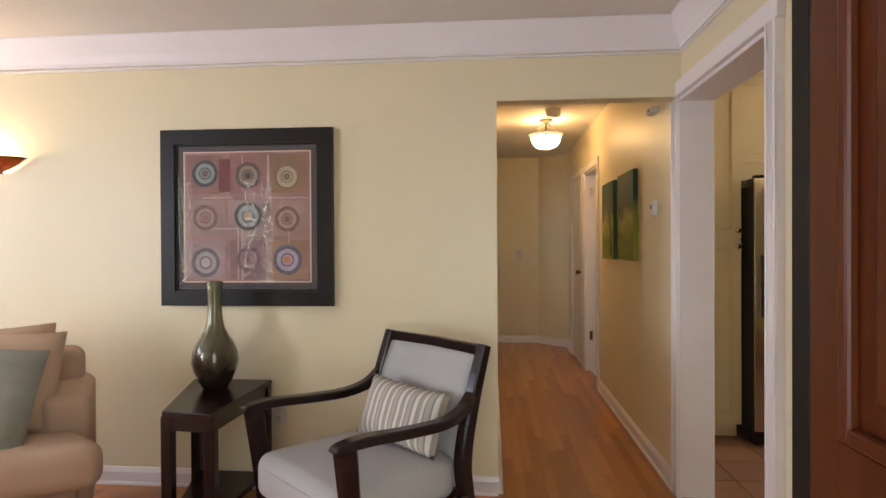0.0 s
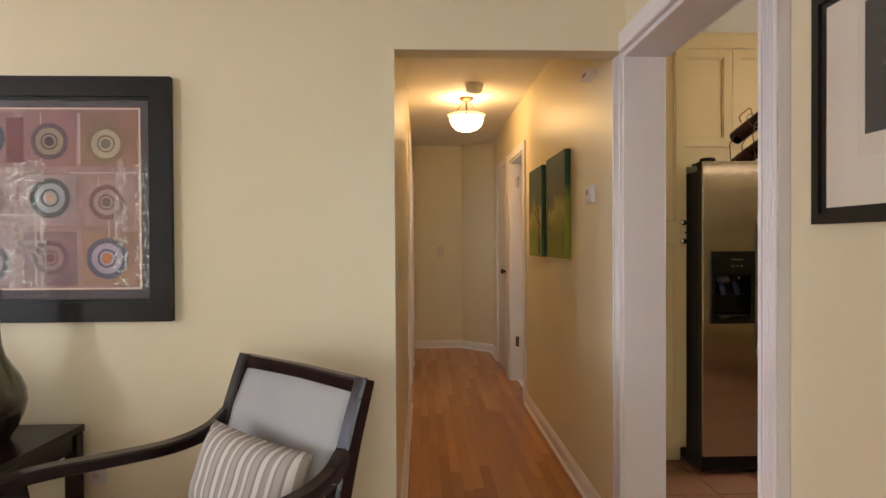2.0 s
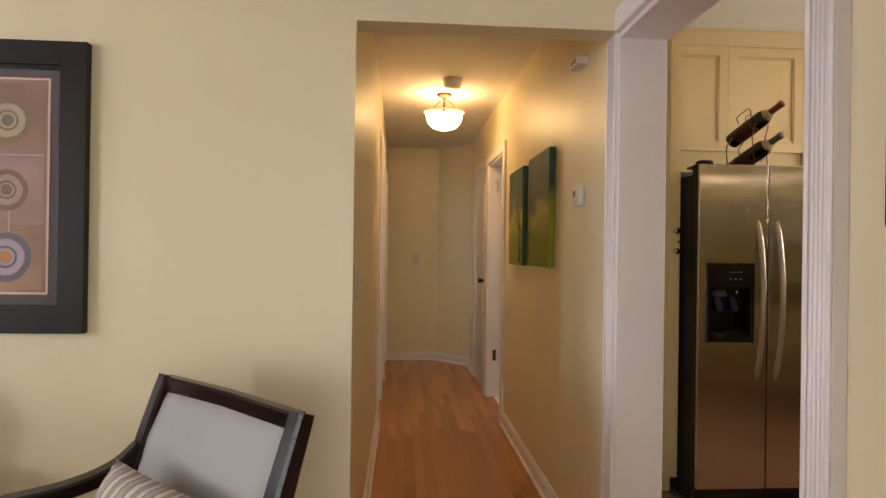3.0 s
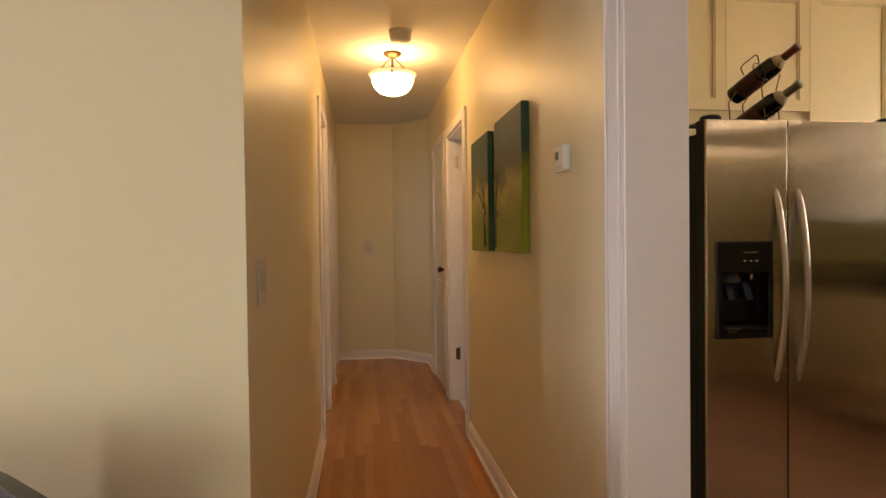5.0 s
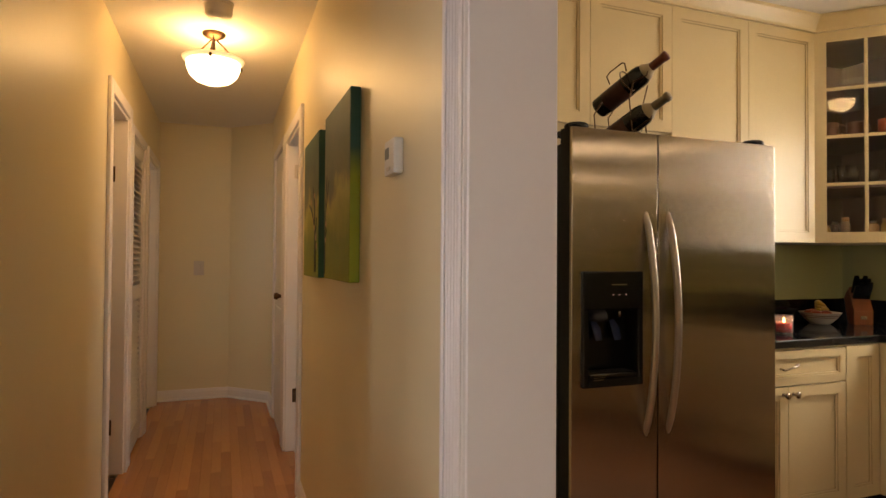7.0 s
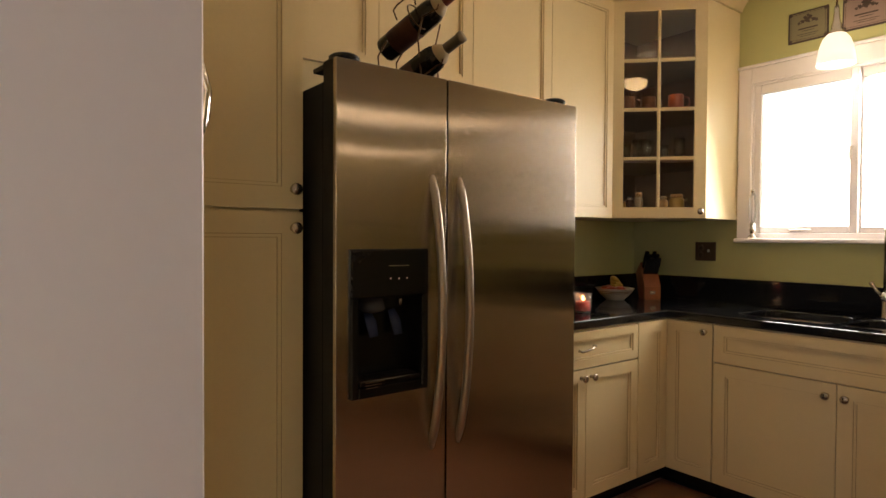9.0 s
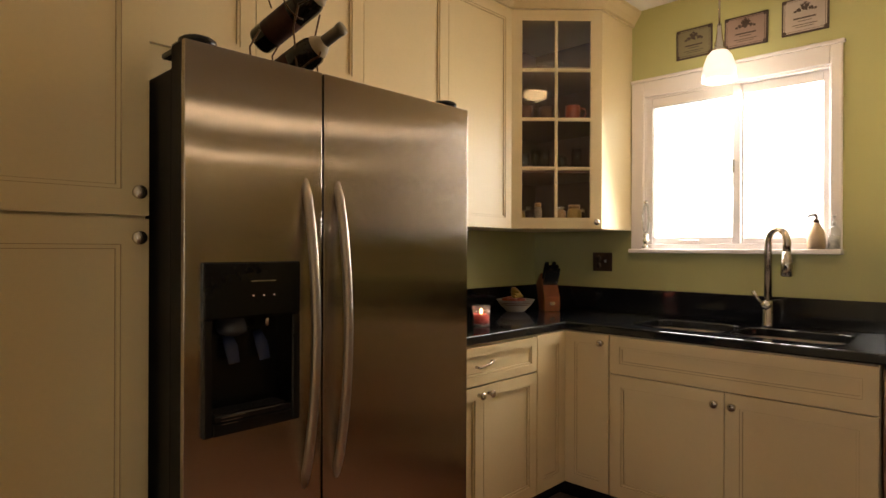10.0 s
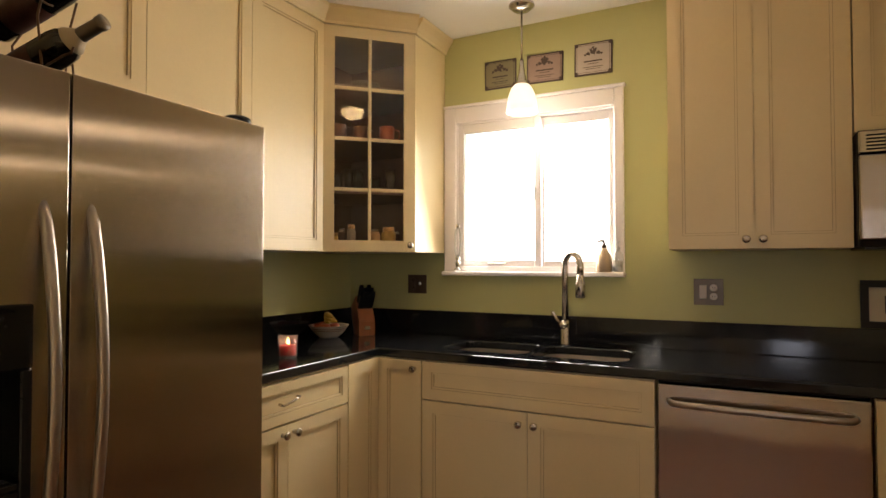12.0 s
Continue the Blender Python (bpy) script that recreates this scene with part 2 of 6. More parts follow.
def smooth_path(pts, radii, n=5):
    """Points and radii resampled along a smooth curve."""
    P = [Vector(p) for p in pts]
    R = [Vector((*r,)) if isinstance(r, tuple) else r for r in radii]
    out, rad = [], []
    for i in range(len(P) - 1):
        p0, p1, p2, p3 = P[max(i - 1, 0)], P[i], P[i + 1], P[min(i + 2, len(P) - 1)]
        for k in range(n):
            t = k / n
            out.append(0.5 * ((2 * p1) + (p2 - p0) * t + (2 * p0 - 5 * p1 + 4 * p2 - p3) * t * t + (3 * p1 - p0 - 3 * p2 + p3) * t ** 3))
            rad.append(R[i] * (1 - t) + R[i + 1] * t)
    return out + [P[-1]], rad + [R[-1]]


def bar(pts, widths, heights, up=(0, 0, 1)):
    """A smoothly bent wooden bar with eased edges."""
    path, ws = smooth_path(pts, widths)
    hs_ = smooth_path(pts, heights)[1]
    return sweep(bmesh.new(), path, ws, hs_, up=up, square=True)


def prism(bm, pts, z0, z1, bev=0.0):
    lo = [bm.verts.new((x, y, z0)) for x, y in pts]
    hi = [bm.verts.new((x, y, z1)) for x, y in pts]
    k = len(pts)
    fs = [bm.faces.new(lo[::-1]), bm.faces.new(hi)]
    for i in range(k):
        fs.append(bm.faces.new((lo[i], lo[(i + 1) % k], hi[(i + 1) % k], hi[i])))
    bmesh.ops.recalc_face_normals(bm, faces=fs)
    if bev:
        bmesh.ops.bevel(bm, geom=list({e for f in fs for e in f.edges}), offset=bev, segments=2, affect="EDGES", profile=0.5)
    return bm


def profile_run(bm, prof, p0, p1, out):
    """A moulding: the profile (distance out, height) drawn from p0 to p1 along a wall whose room side is `out`."""
    p0, p1, out = Vector(p0), Vector(p1), Vector(out)
    a = [bm.verts.new(p0 + out * d + Vector((0, 0, h))) for d, h in prof]
    b = [bm.verts.new(p1 + out * d + Vector((0, 0, h))) for d, h in prof]
    k = len(prof)
    for i in range(k):
        bm.faces.new((a[i], a[(i + 1) % k], b[(i + 1) % k], b[i]))
    bm.faces.new(a[::-1])
    bm.faces.new(b)
    bmesh.ops.recalc_face_normals(bm, faces=bm.faces)
    return bm


def finish(name, bm, mat, smooth=False):
    bmesh.ops.recalc_face_normals(bm, faces=bm.faces)
    me = bpy.data.meshes.new(name)
    bm.to_mesh(me)
    bm.free()
    me.materials.append(mat)
    if smooth:
        for p in me.polygons:
            p.use_smooth = True
    return me


def thing(name, at, label, category, group=""):
    ob = new(name)
    ob.location = at
    ob.empty_display_size = 0.1
    return tagged(ob, label, category, group)


def part(name, bm, mat, parent, label="", smooth=False, m=None):
    if m is not None:
        bm.transform(m)
    ob = new(name, finish(name, bm, mat, smooth))
    ob.parent = parent
    if parent.type == "EMPTY":
        ob.matrix_parent_inverse = parent.matrix_basis.inverted()
    if label:
        ob["label"] = label
    return ob


def solid(name, bm, mat, label, category, kind="", smooth=False, group=""):
    """A thing, or a piece of the setting, that is one mesh."""
    return tagged(new(name, finish(name, bm, mat, smooth)), label, category, group, kind)


def pillow_mesh(w, h, d, puff=0.8, n=14):
    """A stuffed cushion in x (width) and z (height), d deep, with pinched corners."""
    bm = bmesh.new()
    grid = {}
    for side in (-1, 1):
        for i in range(n + 1):
            for j in range(n + 1):
                u, v = 2 * i / n - 1, 2 * j / n - 1
                edge = (1 - u ** 4) * (1 - v ** 4)
                if side == 1 and (i in (0, n) or j in (0, n)):
                    grid[side, i, j] = grid[-1, i, j]
                    continue
                pin = 1 - 0.06 * (u * u * (1 - v * v) + v * v * (1 - u * u)) * 1.2
                y = side * d / 2 * edge ** puff * (1 + 0.05 * noise.noise((u * 2, v * 2, side)))
                grid[side, i, j] = bm.verts.new((u * w / 2 * (1 - 0.07 * (1 - v * v) * 0.4), y, v * h / 2 * pin))
    for side in (-1, 1):
        for i in range(n):
            for j in range(n):
                f = bm.faces.new((grid[side, i, j], grid[side, i + 1, j], grid[side, i + 1, j + 1], grid[side, i, j + 1]))
                f.smooth = True
    return bm

# ---- large structure ----


def wall(name, boxes, mat, label, mat_pos_x=None):
    bm = bmesh.new()
    for b in boxes:
        box(bm, *b)
    ob = solid(name, bm, mat, label, "wall", "structure")
    if mat_pos_x is not None:
        ob.data.materials.append(mat_pos_x)
        for p in ob.data.polygons:
            if p.normal.x > 0.9:
                p.material_index = 1
    return ob


wall("wall_living_far", [(-4.8, X_HALL, Y_FAR, Y_FAR + 0.14, -0.1, 2.6), (X_HALL, X_DIV, Y_FAR, Y_FAR + 0.11, 2.088, 2.6)], CREAM,
     "cream painted plaster wall with a hall opening")
wall("wall_living_left", [(-4.94, -4.8, Y_FRONT - 0.15, 0.5, -0.1, 2.6), (-4.94, -4.8, 2.2, Y_FAR + 0.14, -0.1, 2.6), (-4.94, -4.8, 0.5, 2.2, -0.1, 0.8), (-4.94, -4.8, 0.5, 2.2, 2.2, 2.6)], CREAM, "cream painted side wall with a window")
fy0, fy1 = Y_FRONT - 0.15, Y_FRONT
wall("wall_front", [(-4.8, -4.2, fy0, fy1, -0.1, 2.6), (-3.2, -2.7, fy0, fy1, -0.1, 2.6), (-2.25, -0.37, fy0, fy1, -0.1, 2.6), (0.57, X_DIV, fy0, fy1, -0.1, 2.6),
                    (-4.2, -3.2, fy0, fy1, -0.1, 0.85), (-4.2, -3.2, fy0, fy1, 2.15, 2.6), (-2.7, -2.25, fy0, fy1, -0.1, 0.85), (-2.7, -2.25, fy0, fy1, 2.15, 2.6),
                    (-0.37, 0.57, fy0, fy1, 2.08, 2.6)], CREAM, "cream front wall with two windows and the entry")
wall("wall_divider", [(X_DIV, X_KIT, fy0, 2.055, -0.1, 2.75), (X_DIV, X_KIT, 2.055, 3.065, 2.085, 2.75), (X_DIV, X_KIT, 3.065, 5.45, -0.1, 2.75),
                      (X_DIV, X_KIT, 5.45, 6.2, 2.06, 2.75), (X_DIV, X_KIT, 6.2, 7.5, -0.1, 2.75)], CREAM,
     "cream wall with a cased kitchen doorway", CREAM)
wall("wall_hall_left", [(X_HALL - 0.12, X_HALL, Y_FAR + 0.14, 5.5, -0.1, 2.6), (X_HALL - 0.12, X_HALL, 5.5, 6.1, 2.12, 2.6), (X_HALL - 0.12, X_HALL, 6.1, 6.25, -0.1, 2.6),
                        (X_HALL - 0.12, X_HALL, 6.25, 6.85, 2.06, 2.6), (X_HALL - 0.12, X_HALL, 6.85, 7.08, -0.1, 2.6), (X_HALL - 0.12, X_HALL, 7.08, 7.78, 2.06, 2.6), (X_HALL - 0.12, X_HALL, 7.78, Y_END, -0.1, 2.6)], CREAM, "cream hall wall with three door openings")
wall("wall_hall_end", [(X_HALL - 0.12, 1.3, Y_END, Y_END + 0.12, -0.1, 2.6)], CREAM, "cream wall closing the hall")
bm = prism(bmesh.new(), [(0.765, Y_END), (1.225, 7.49), (1.225, Y_END)], -0.1, 2.6)
solid("wall_hall_angled", bm, CREAM, "cream wall set at an angle in the hall corner", "wall", "structure")
wall("wall_kitchen_back", [(X_KIT, X_EAST + 0.14, Y_BACK, Y_BACK + 0.12, -0.1, 2.75)], GREEN, "green painted kitchen wall behind cabinets")
WY0, WY1, WZ0, WZ1 = 3.150, 4.062, 1.285, 2.150
wall("wall_kitchen_window", [(X_EAST, X_EAST + 0.14, WY1, Y_BACK, -0.1, 2.75), (X_EAST, X_EAST + 0.14, -2.2, WY0, -0.1, 2.75),
                             (X_EAST, X_EAST + 0.14, WY0, WY1, -0.1, WZ0), (X_EAST, X_EAST + 0.14, WY0, WY1, WZ1, 2.75)], GREEN, "green painted wall round the kitchen window")
# unseen wall; its distance and cream colour shape what the steel mirrors
wall("wall_kitchen_side", [(X_KIT, X_EAST + 0.14, -2.32, -2.2, -0.1, 2.75), (X_DIV, X_KIT, -2.32, fy0, -0.1, 2.75)],
     CREAM, "unseen far kitchen wall, cream to warm reflections in the steel")
# rooms beyond the hall doors; the end room is added for its daylight
wall("wall_room_right", [(X_KIT, 2.6, 4.94, 5.04, -0.1, 2.6), (2.6, 2.7, 4.94, 5.45, -0.1, 2.6), (2.6, 2.7, 6.35, 7.5, -0.1, 2.6), (2.6, 2.7, 5.45, 6.35, -0.1, 1.1), (2.6, 2.7, 5.45, 6.35, 2.1, 2.6), (X_KIT, 2.7, 7.5, 7.6, -0.1, 2.6)], TRIM, "pale wall of the room off the hall")
wall("wall_room_left", [(-1.9, X_HALL - 0.12, 5.2, 5.3, -0.1, 2.6), (-2.0, -1.9, 5.2, 7.0, -0.1, 2.6), (-1.9, X_HALL - 0.12, 6.9, 7.0, -0.1, 2.6), (-0.96, -0.86, 7.0, 7.9, -0.1, 0.9), (-0.96, -0.86, 7.0, 7.9, 2.1, 2.6), (-0.96, X_HALL - 0.12, 7.9, 8.0, -0.1, 2.6)], CREAM, "cream walls of the left rooms, the end room added")

solid("ceiling_living", boxed(-4.8, X_DIV, fy0, Y_FAR, Z_CEIL, Z_CEIL + 0.1), CEIL, "white painted living room ceiling", "ceiling", "structure")
solid("ceiling_hall", boxed(-2.0, X_DIV, Y_FAR + 0.11, Y_END, Z_CEIL + 0.01, Z_CEIL + 0.1), CEIL, "white painted hall ceiling", "ceiling", "structure")
solid("ceiling_kitchen", boxed(X_KIT, X_EAST, -2.2, Y_BACK, Z_KIT, Z_KIT + 0.1), CEIL, "white painted kitchen ceiling", "ceiling", "structure")
solid("ceiling_side_room", boxed(X_KIT, 2.6, 5.04, 7.5, 2.5, 2.6), CEIL, "white ceiling of the side room", "ceiling", "structure")

floor_wood = solid("floor_wood", boxed(-4.8, X_DIV + 0.06, fy0 - 0.0, Y_END, -0.12, -0.018), SUBFLOOR, "warm oak strip floor", "floor", "structure")
floor_tile = solid("floor_kitchen", boxed(X_DIV + 0.06, X_EAST, -2.2, Y_BACK, -0.12, -0.006), GROUT, "terracotta tiled kitchen floor", "floor", "structure")
solid("floor_side_room", boxed(X_DIV + 0.06, 2.6, 5.04, 7.5, -0.12, 0.004), WHITEPL, "white tiled floor of the side room", "floor", "structure")
solid("floor_left_room", boxed(-1.9, X_HALL - 0.07, 5.3, 6.9, -0.119, -0.004), OAK, "oak floor of the side room", "floor", "structure")
solid("ground", boxed(-60, 60, -60, 60, -0.6, -0.35), material("lawn", (0.08, 0.11, 0.035), 0.9, var=0.5, scale=2), "grass ground outside", "ground", "structure")

# crown frieze with its fine bead
CROWN = [(0, 0), (0.012, 0), (0.014, 0.02), (0.03, 0.06), (0.055, 0.11), (0.075, 0.150), (0.075, 0.159), (0, 0.159)]
BEAD = [(0, 0), (0.012, 0.002), (0.014, 0.007), (0.012, 0.012), (0, 0.014)]
zc = Z_CEIL - 0.16
bm = bmesh.new()
for prof, z in ((CROWN, zc + 0.0), (BEAD, zc - 0.02)):
    profile_run(bm, prof, (-4.8, Y_FAR, z), (X_DIV, Y_FAR, z), (0, -1, 0))
    profile_run(bm, prof, (X_DIV, Y_FRONT, z), (X_DIV, Y_FAR, z), (-1, 0, 0))
    profile_run(bm, prof, (-4.8, Y_FRONT, z), (-4.8, Y_FAR, z), (1, 0, 0))
    profile_run(bm, prof, (-4.8, Y_FRONT, z), (X_DIV, Y_FRONT, z), (0, 1, 0))
solid("trim_crown", bm, TRIM, "white coved crown moulding with a bead", "trim", "structure")

BASE = [(0, 0), (0.016, 0), (0.016, 0.068), (0.010, 0.082), (0.006, 0.092), (0, 0.094)]


def base_run(name, p0, p1, out):
    bm = profile_run(bmesh.new(), BASE, p0, p1, out)
    profile_run(bm, [(0.016, 0), (0.028, 0), (0.026, 0.010), (0.016, 0.016)], p0, p1, out)
    return solid(name, bm, TRIM, "white painted baseboard with shoe moulding", "baseboard", "structure")


base_run("baseboard_living", (-4.8, Y_FAR, 0), (X_HALL, Y_FAR, 0), (0, -1, 0))
base_run("baseboard_living_right", (X_DIV, 0.0, 0), (X_DIV, 1.98, 0), (-1, 0, 0))
base_run("baseboard_hall_left", (X_HALL, Y_FAR, 0), (X_HALL, 5.42, 0), (1, 0, 0))
base_run("baseboard_hall_right", (X_DIV, 3.16, 0), (X_DIV, 5.37, 0), (-1, 0, 0))
base_run("baseboard_hall_end", (X_HALL, Y_END, 0), (0.765, Y_END, 0), (0, -1, 0))
base_run("baseboard_hall_angled", (0.765, Y_END, 0), (1.11, 7.605, 0), (-0.707, -0.707, 0))
base_run("baseboard_hall_far_right", (X_DIV, 7.12, 0), (X_DIV, 7.605, 0), (-1, 0, 0))
base_run("baseboard_hall_far_left", (X_HALL, 6.91, 0), (X_HALL, 7.01, 0), (1, 0, 0))

# fluted casing round the kitchen doorway
def fluted(bm, x_face, y0, y1, z0, z1):
    box(bm, x_face, X_DIV, y0, y1, z0, z1, bev=0.002)
    w = y1 - y0
    for k in range(4):
        c = y0 + w * (0.26 + 0.16 * k)
        sweep(bm, [(x_face, c, z0), (x_face, c, z1)], 0.0045, 0.0045, n=8, up=(1, 0, 0))
    box(bm, x_face - 0.006, x_face, y0, y0 + 0.012, z0, z1, bev=0.002)
    box(bm, x_face - 0.006, x_face, y1 - 0.012, y1, z0, z1, bev=0.002)


door_trim = thing("trim_kitchen_doorway", (X_DIV, 2.5, 0), "white fluted casing round the kitchen doorway", "trim")
door_trim["kind"] = "structure"
bm = bmesh.new()
fluted(bm, X_DIV - 0.03, 1.982, 2.055, 0, 2.085)
part("casing", bm, TRIM, door_trim)
bm = bmesh.new()
fluted(bm, X_DIV - 0.02, 3.066, 3.160, 0, 2.085)
part("casing", bm, TRIM, door_trim)
part("head_casing", boxed(X_DIV - 0.034, X_DIV, 1.972, 3.058, 2.083, 2.16, bev=0.004), TRIM, door_trim)
part("jamb", boxed(X_DIV - 0.012, X_KIT + 0.012, 2.036, 2.056, 0, 2.083, bev=0.002), TRIM, door_trim)
part("jamb", boxed(X_DIV - 0.012, X_KIT + 0.0035, 3.062, 3.080, 0, 2.083, bev=0.002), TRIM, door_trim)
part("head_jamb", boxed(X_DIV - 0.012, X_KIT + 0.012, 2.056, 3.062, 2.064, 2.084, bev=0.002), TRIM, door_trim)
part("threshold", boxed(X_DIV + 0.0, X_DIV + 0.07, 2.056, 3.062, -0.004, 0.010, bev=0.004), OAK, door_trim, "oak threshold strip")


# ---- hall doors ----
def casing_frame(parent, x_wall, sx, y0, y1, zt, depth, w=0.07):
    """Casing and jambs of an opening in a wall along y; sx: which way the hall lies."""
    for a, b in ((y0 - w, y0), (y1, y1 + w)):
        x0, x1 = sorted((x_wall, x_wall + sx * 0.02))
        part("casing", boxed(x0, x1, a, b, 0, zt + w, bev=0.004), TRIM, parent)
    x0, x1 = sorted((x_wall, x_wall + sx * 0.02))
    part("head_casing", boxed(x0, x1, y0, y1, zt, zt + w, bev=0.004), TRIM, parent)
    x0, x1 = sorted((x_wall + sx * 0.005, x_wall - sx * (depth + 0.005)))
    part("jamb", boxed(x0, x1, y0 - 0.001, y0 + 0.018, 0, zt, bev=0.002), TRIM, parent)
    part("jamb", boxed(x0, x1, y1 - 0.018, y1 + 0.001, 0, zt, bev=0.002), TRIM, parent)
    part("head_jamb", boxed(x0, x1, y0 + 0.018, y1 - 0.018, zt - 0.018, zt, bev=0.002), TRIM, parent)


d1 = thing("door_1", (X_DIV, 5.8, 0), "white cased doorway with an open door and bronze hinges", "doorway")
d1["kind"] = "structure"
casing_frame(d1, X_DIV, -1, 5.45, 6.2, 2.06, 0.125)
for z, mt in ((0.37, BRONZE), (1.87, PLATE)):
    h = part("hinge", boxed(X_DIV + 0.040, X_DIV + 0.062, 6.178, 6.1822, z - 0.045, z + 0.045), mt, d1, "bronze hinge" if mt is BRONZE else "painted hinge")
    part("pin", turned([(0.0, -0.05), (0.006, -0.05), (0.006, 0.05), (0, 0.05)], (X_DIV + 0.066, 6.176, z), 10), mt, h)
part("leaf", boxed(X_KIT + 0.02, X_KIT + 0.74, 6.135, 6.172, 0.012, 2.03, bev=0.003), DOORWHITE, d1, "open white door leaf")

d2 = thing("door_2", (X_HALL, 5.8, 0), "white cased hall doorway with an open door", "doorway")
d2["kind"] = "structure"
casing_frame(d2, X_HALL, 1, 5.5, 6.1, 2.12, 0.12)
part("leaf", boxed(X_HALL - 0.70, X_HALL - 0.13, 6.04, 6.078, 0.012, 2.095, bev=0.003), DOORWHITE, d2, "open white door leaf")
for z in (0.28, 1.78):
    part("hinge", boxed(X_HALL - 0.10, X_HALL - 0.06, 6.0785, 6.0815, z - 0.045, z + 0.045), BRONZE, d2, "dark bronze hinge")

# louvred closet door
d3 = thing("door_3", (X_HALL, 6.55, 0), "white louvred closet door with slats", "closet door")
d3["kind"] = "structure"
casing_frame(d3, X_HALL, 1, 6.25, 6.85, 2.06, 0.12, w=0.055)
for a, b in ((6.268, 6.33), (6.77, 6.832)):
    part("stile", boxed(X_HALL - 0.03, X_HALL + 0.004, a, b, 0.02, 2.04, bev=0.003), DOORWHITE, d3)
for a, b in ((0.02, 0.16), (1.0, 1.10), (1.95, 2.04)):
    part("rail", boxed(X_HALL - 0.03, X_HALL + 0.003, 6.33, 6.77, a, b, bev=0.003), DOORWHITE, d3)
slat_mesh = None
for a, b in ((0.18, 0.99), (1.12, 1.94)):
    n = int((b - a) / 0.036)
    for k in range(n):
        z = a + (k + 0.5) * (b - a) / n
        if slat_mesh is None:
            bm = boxed(-0.018, 0.018, -0.22, 0.22, -0.003, 0.003)
            bm.transform(pose(0, 0, 0, 0, 42, 0))
            slat_mesh = finish("slat", bm, DOORWHITE)
        o = new("slat", slat_mesh)
        o.location = (X_HALL - 0.013, 6.55, z)
        o.parent = d3
        o.matrix_parent_inverse = d3.matrix_basis.inverted()
part("backing", boxed(X_HALL - 0.10, X_HALL - 0.09, 6.268, 6.832, 0.02, 2.04), CREAM, d3)

# closed door on the kitchen side, past the open one
d4 = thing("door_4", (X_DIV, 6.7, 0), "closed white door near the angled hall corner", "door")
d4["kind"] = "structure"
for a, b in ((6.295, 6.355), (7.055, 7.12)):
    part("casing", boxed(X_DIV - 0.022, X_DIV, a, b, 0, 2.14, bev=0.004), TRIM, d4)
part("head_casing", boxed(X_DIV - 0.022, X_DIV, 6.355, 7.055, 2.075, 2.14, bev=0.004), TRIM, d4)
lf = part("leaf", boxed(X_DIV - 0.008, X_DIV, 6.357, 7.053, 0.008, 2.073, bev=0.002), DOORWHITE, d4)
for z0, z1 in ((0.20, 0.92), (1.06, 1.92)):
    part("raised_panel", boxed(X_DIV - 0.013, X_DIV - 0.0075, 6.47, 6.94, z0, z1, bev=0.004), DOORWHITE, lf)
part("knob", turned([(0, -0.03), (0.02, -0.028), (0.026, -0.01), (0.012, 0.01), (0.01, 0.03)], (0, 0, 0), 14, pose(0, 0, 0, 0, 90, 0)), BRONZE, lf, "dark round knob",
     m=Matrix.Translation((X_DIV - 0.038, 6.415, 1.02)))


# ---- windows ----
def plain_window(name, x0, x1, y, z0, z1, label):
    w = thing(name, ((x0 + x1) / 2, y, z0), label, "window")
    w["kind"] = "structure"
    f = 0.05
    for a in ((x0, x0 + f, z0, z1), (x1 - f, x1, z0, z1), (x0 + f, x1 - f, z0, z0 + f), (x0 + f, x1 - f, z1 - f, z1),
              ((x0 + x1) / 2 - 0.025, (x0 + x1) / 2 + 0.025, z0 + f, z1 - f)):
        part("window_frame", boxed(a[0], a[1], y - 0.05, y, a[2], a[3], bev=0.004), TRIM, w)
    p = part("pane", boxed(x0 + f, x1 - f, y - 0.03, y - 0.024, z0 + f, z1 - f), PANE, w)
    p.visible_shadow = False
    part("window_sill", boxed(x0 - 0.05, x1 + 0.05, y, y + 0.13, z0 - 0.03, z0, bev=0.005), TRIM, w)
    return w


plain_window("window_1", -4.2, -3.2, Y_FRONT - 0.08, 0.85, 2.15, "white framed living room window")
plain_window("window_2", -2.7, -2.25, Y_FRONT - 0.08, 0.85, 2.15, "white framed living room window")

# unseen doorway, added so that daylight reaches the angled hall wall
d6 = thing("added_door_6", (X_HALL, 7.43, 0), "unseen cased doorway added to pass daylight into the hall", "doorway")
d6["kind"] = "structure"
casing_frame(d6, X_HALL, 1, 7.08, 7.78, 2.06, 0.12, w=0.06)
solid("floor_end_room", boxed(-0.96, X_HALL - 0.07, 7.0, 7.9, -0.119, -0.004), OAK, "oak floor of the added, unseen end room", "floor", "structure")

w = thing("window_3", (X_EAST, 3.62, WZ0), "white sliding kitchen window, bright with daylight", "window")
w["kind"] = "structure"
# casing on the wall
part("casing", boxed(X_EAST - 0.018, X_EAST, 3.105, WY0 + 0.003, WZ0, 2.235, bev=0.004), TRIM, w)
part("casing", boxed(X_EAST - 0.018, X_EAST, WY1 - 0.004, 4.132, WZ0, 2.235, bev=0.004), TRIM, w)
part("head_casing", boxed(X_EAST - 0.018, X_EAST, WY0 + 0.004, WY1 - 0.004, WZ1 - 0.004, 2.235, bev=0.004), TRIM, w)
part("cap", boxed(X_EAST - 0.03, X_EAST, 3.095, 4.134, 2.235, 2.252, bev=0.004), TRIM, w)
part("window_sill", boxed(X_EAST - 0.062, X_EAST + 0.10, 3.10, 4.128, WZ0 - 0.022, WZ0 + 0.002, bev=0.004), TRIM, w)
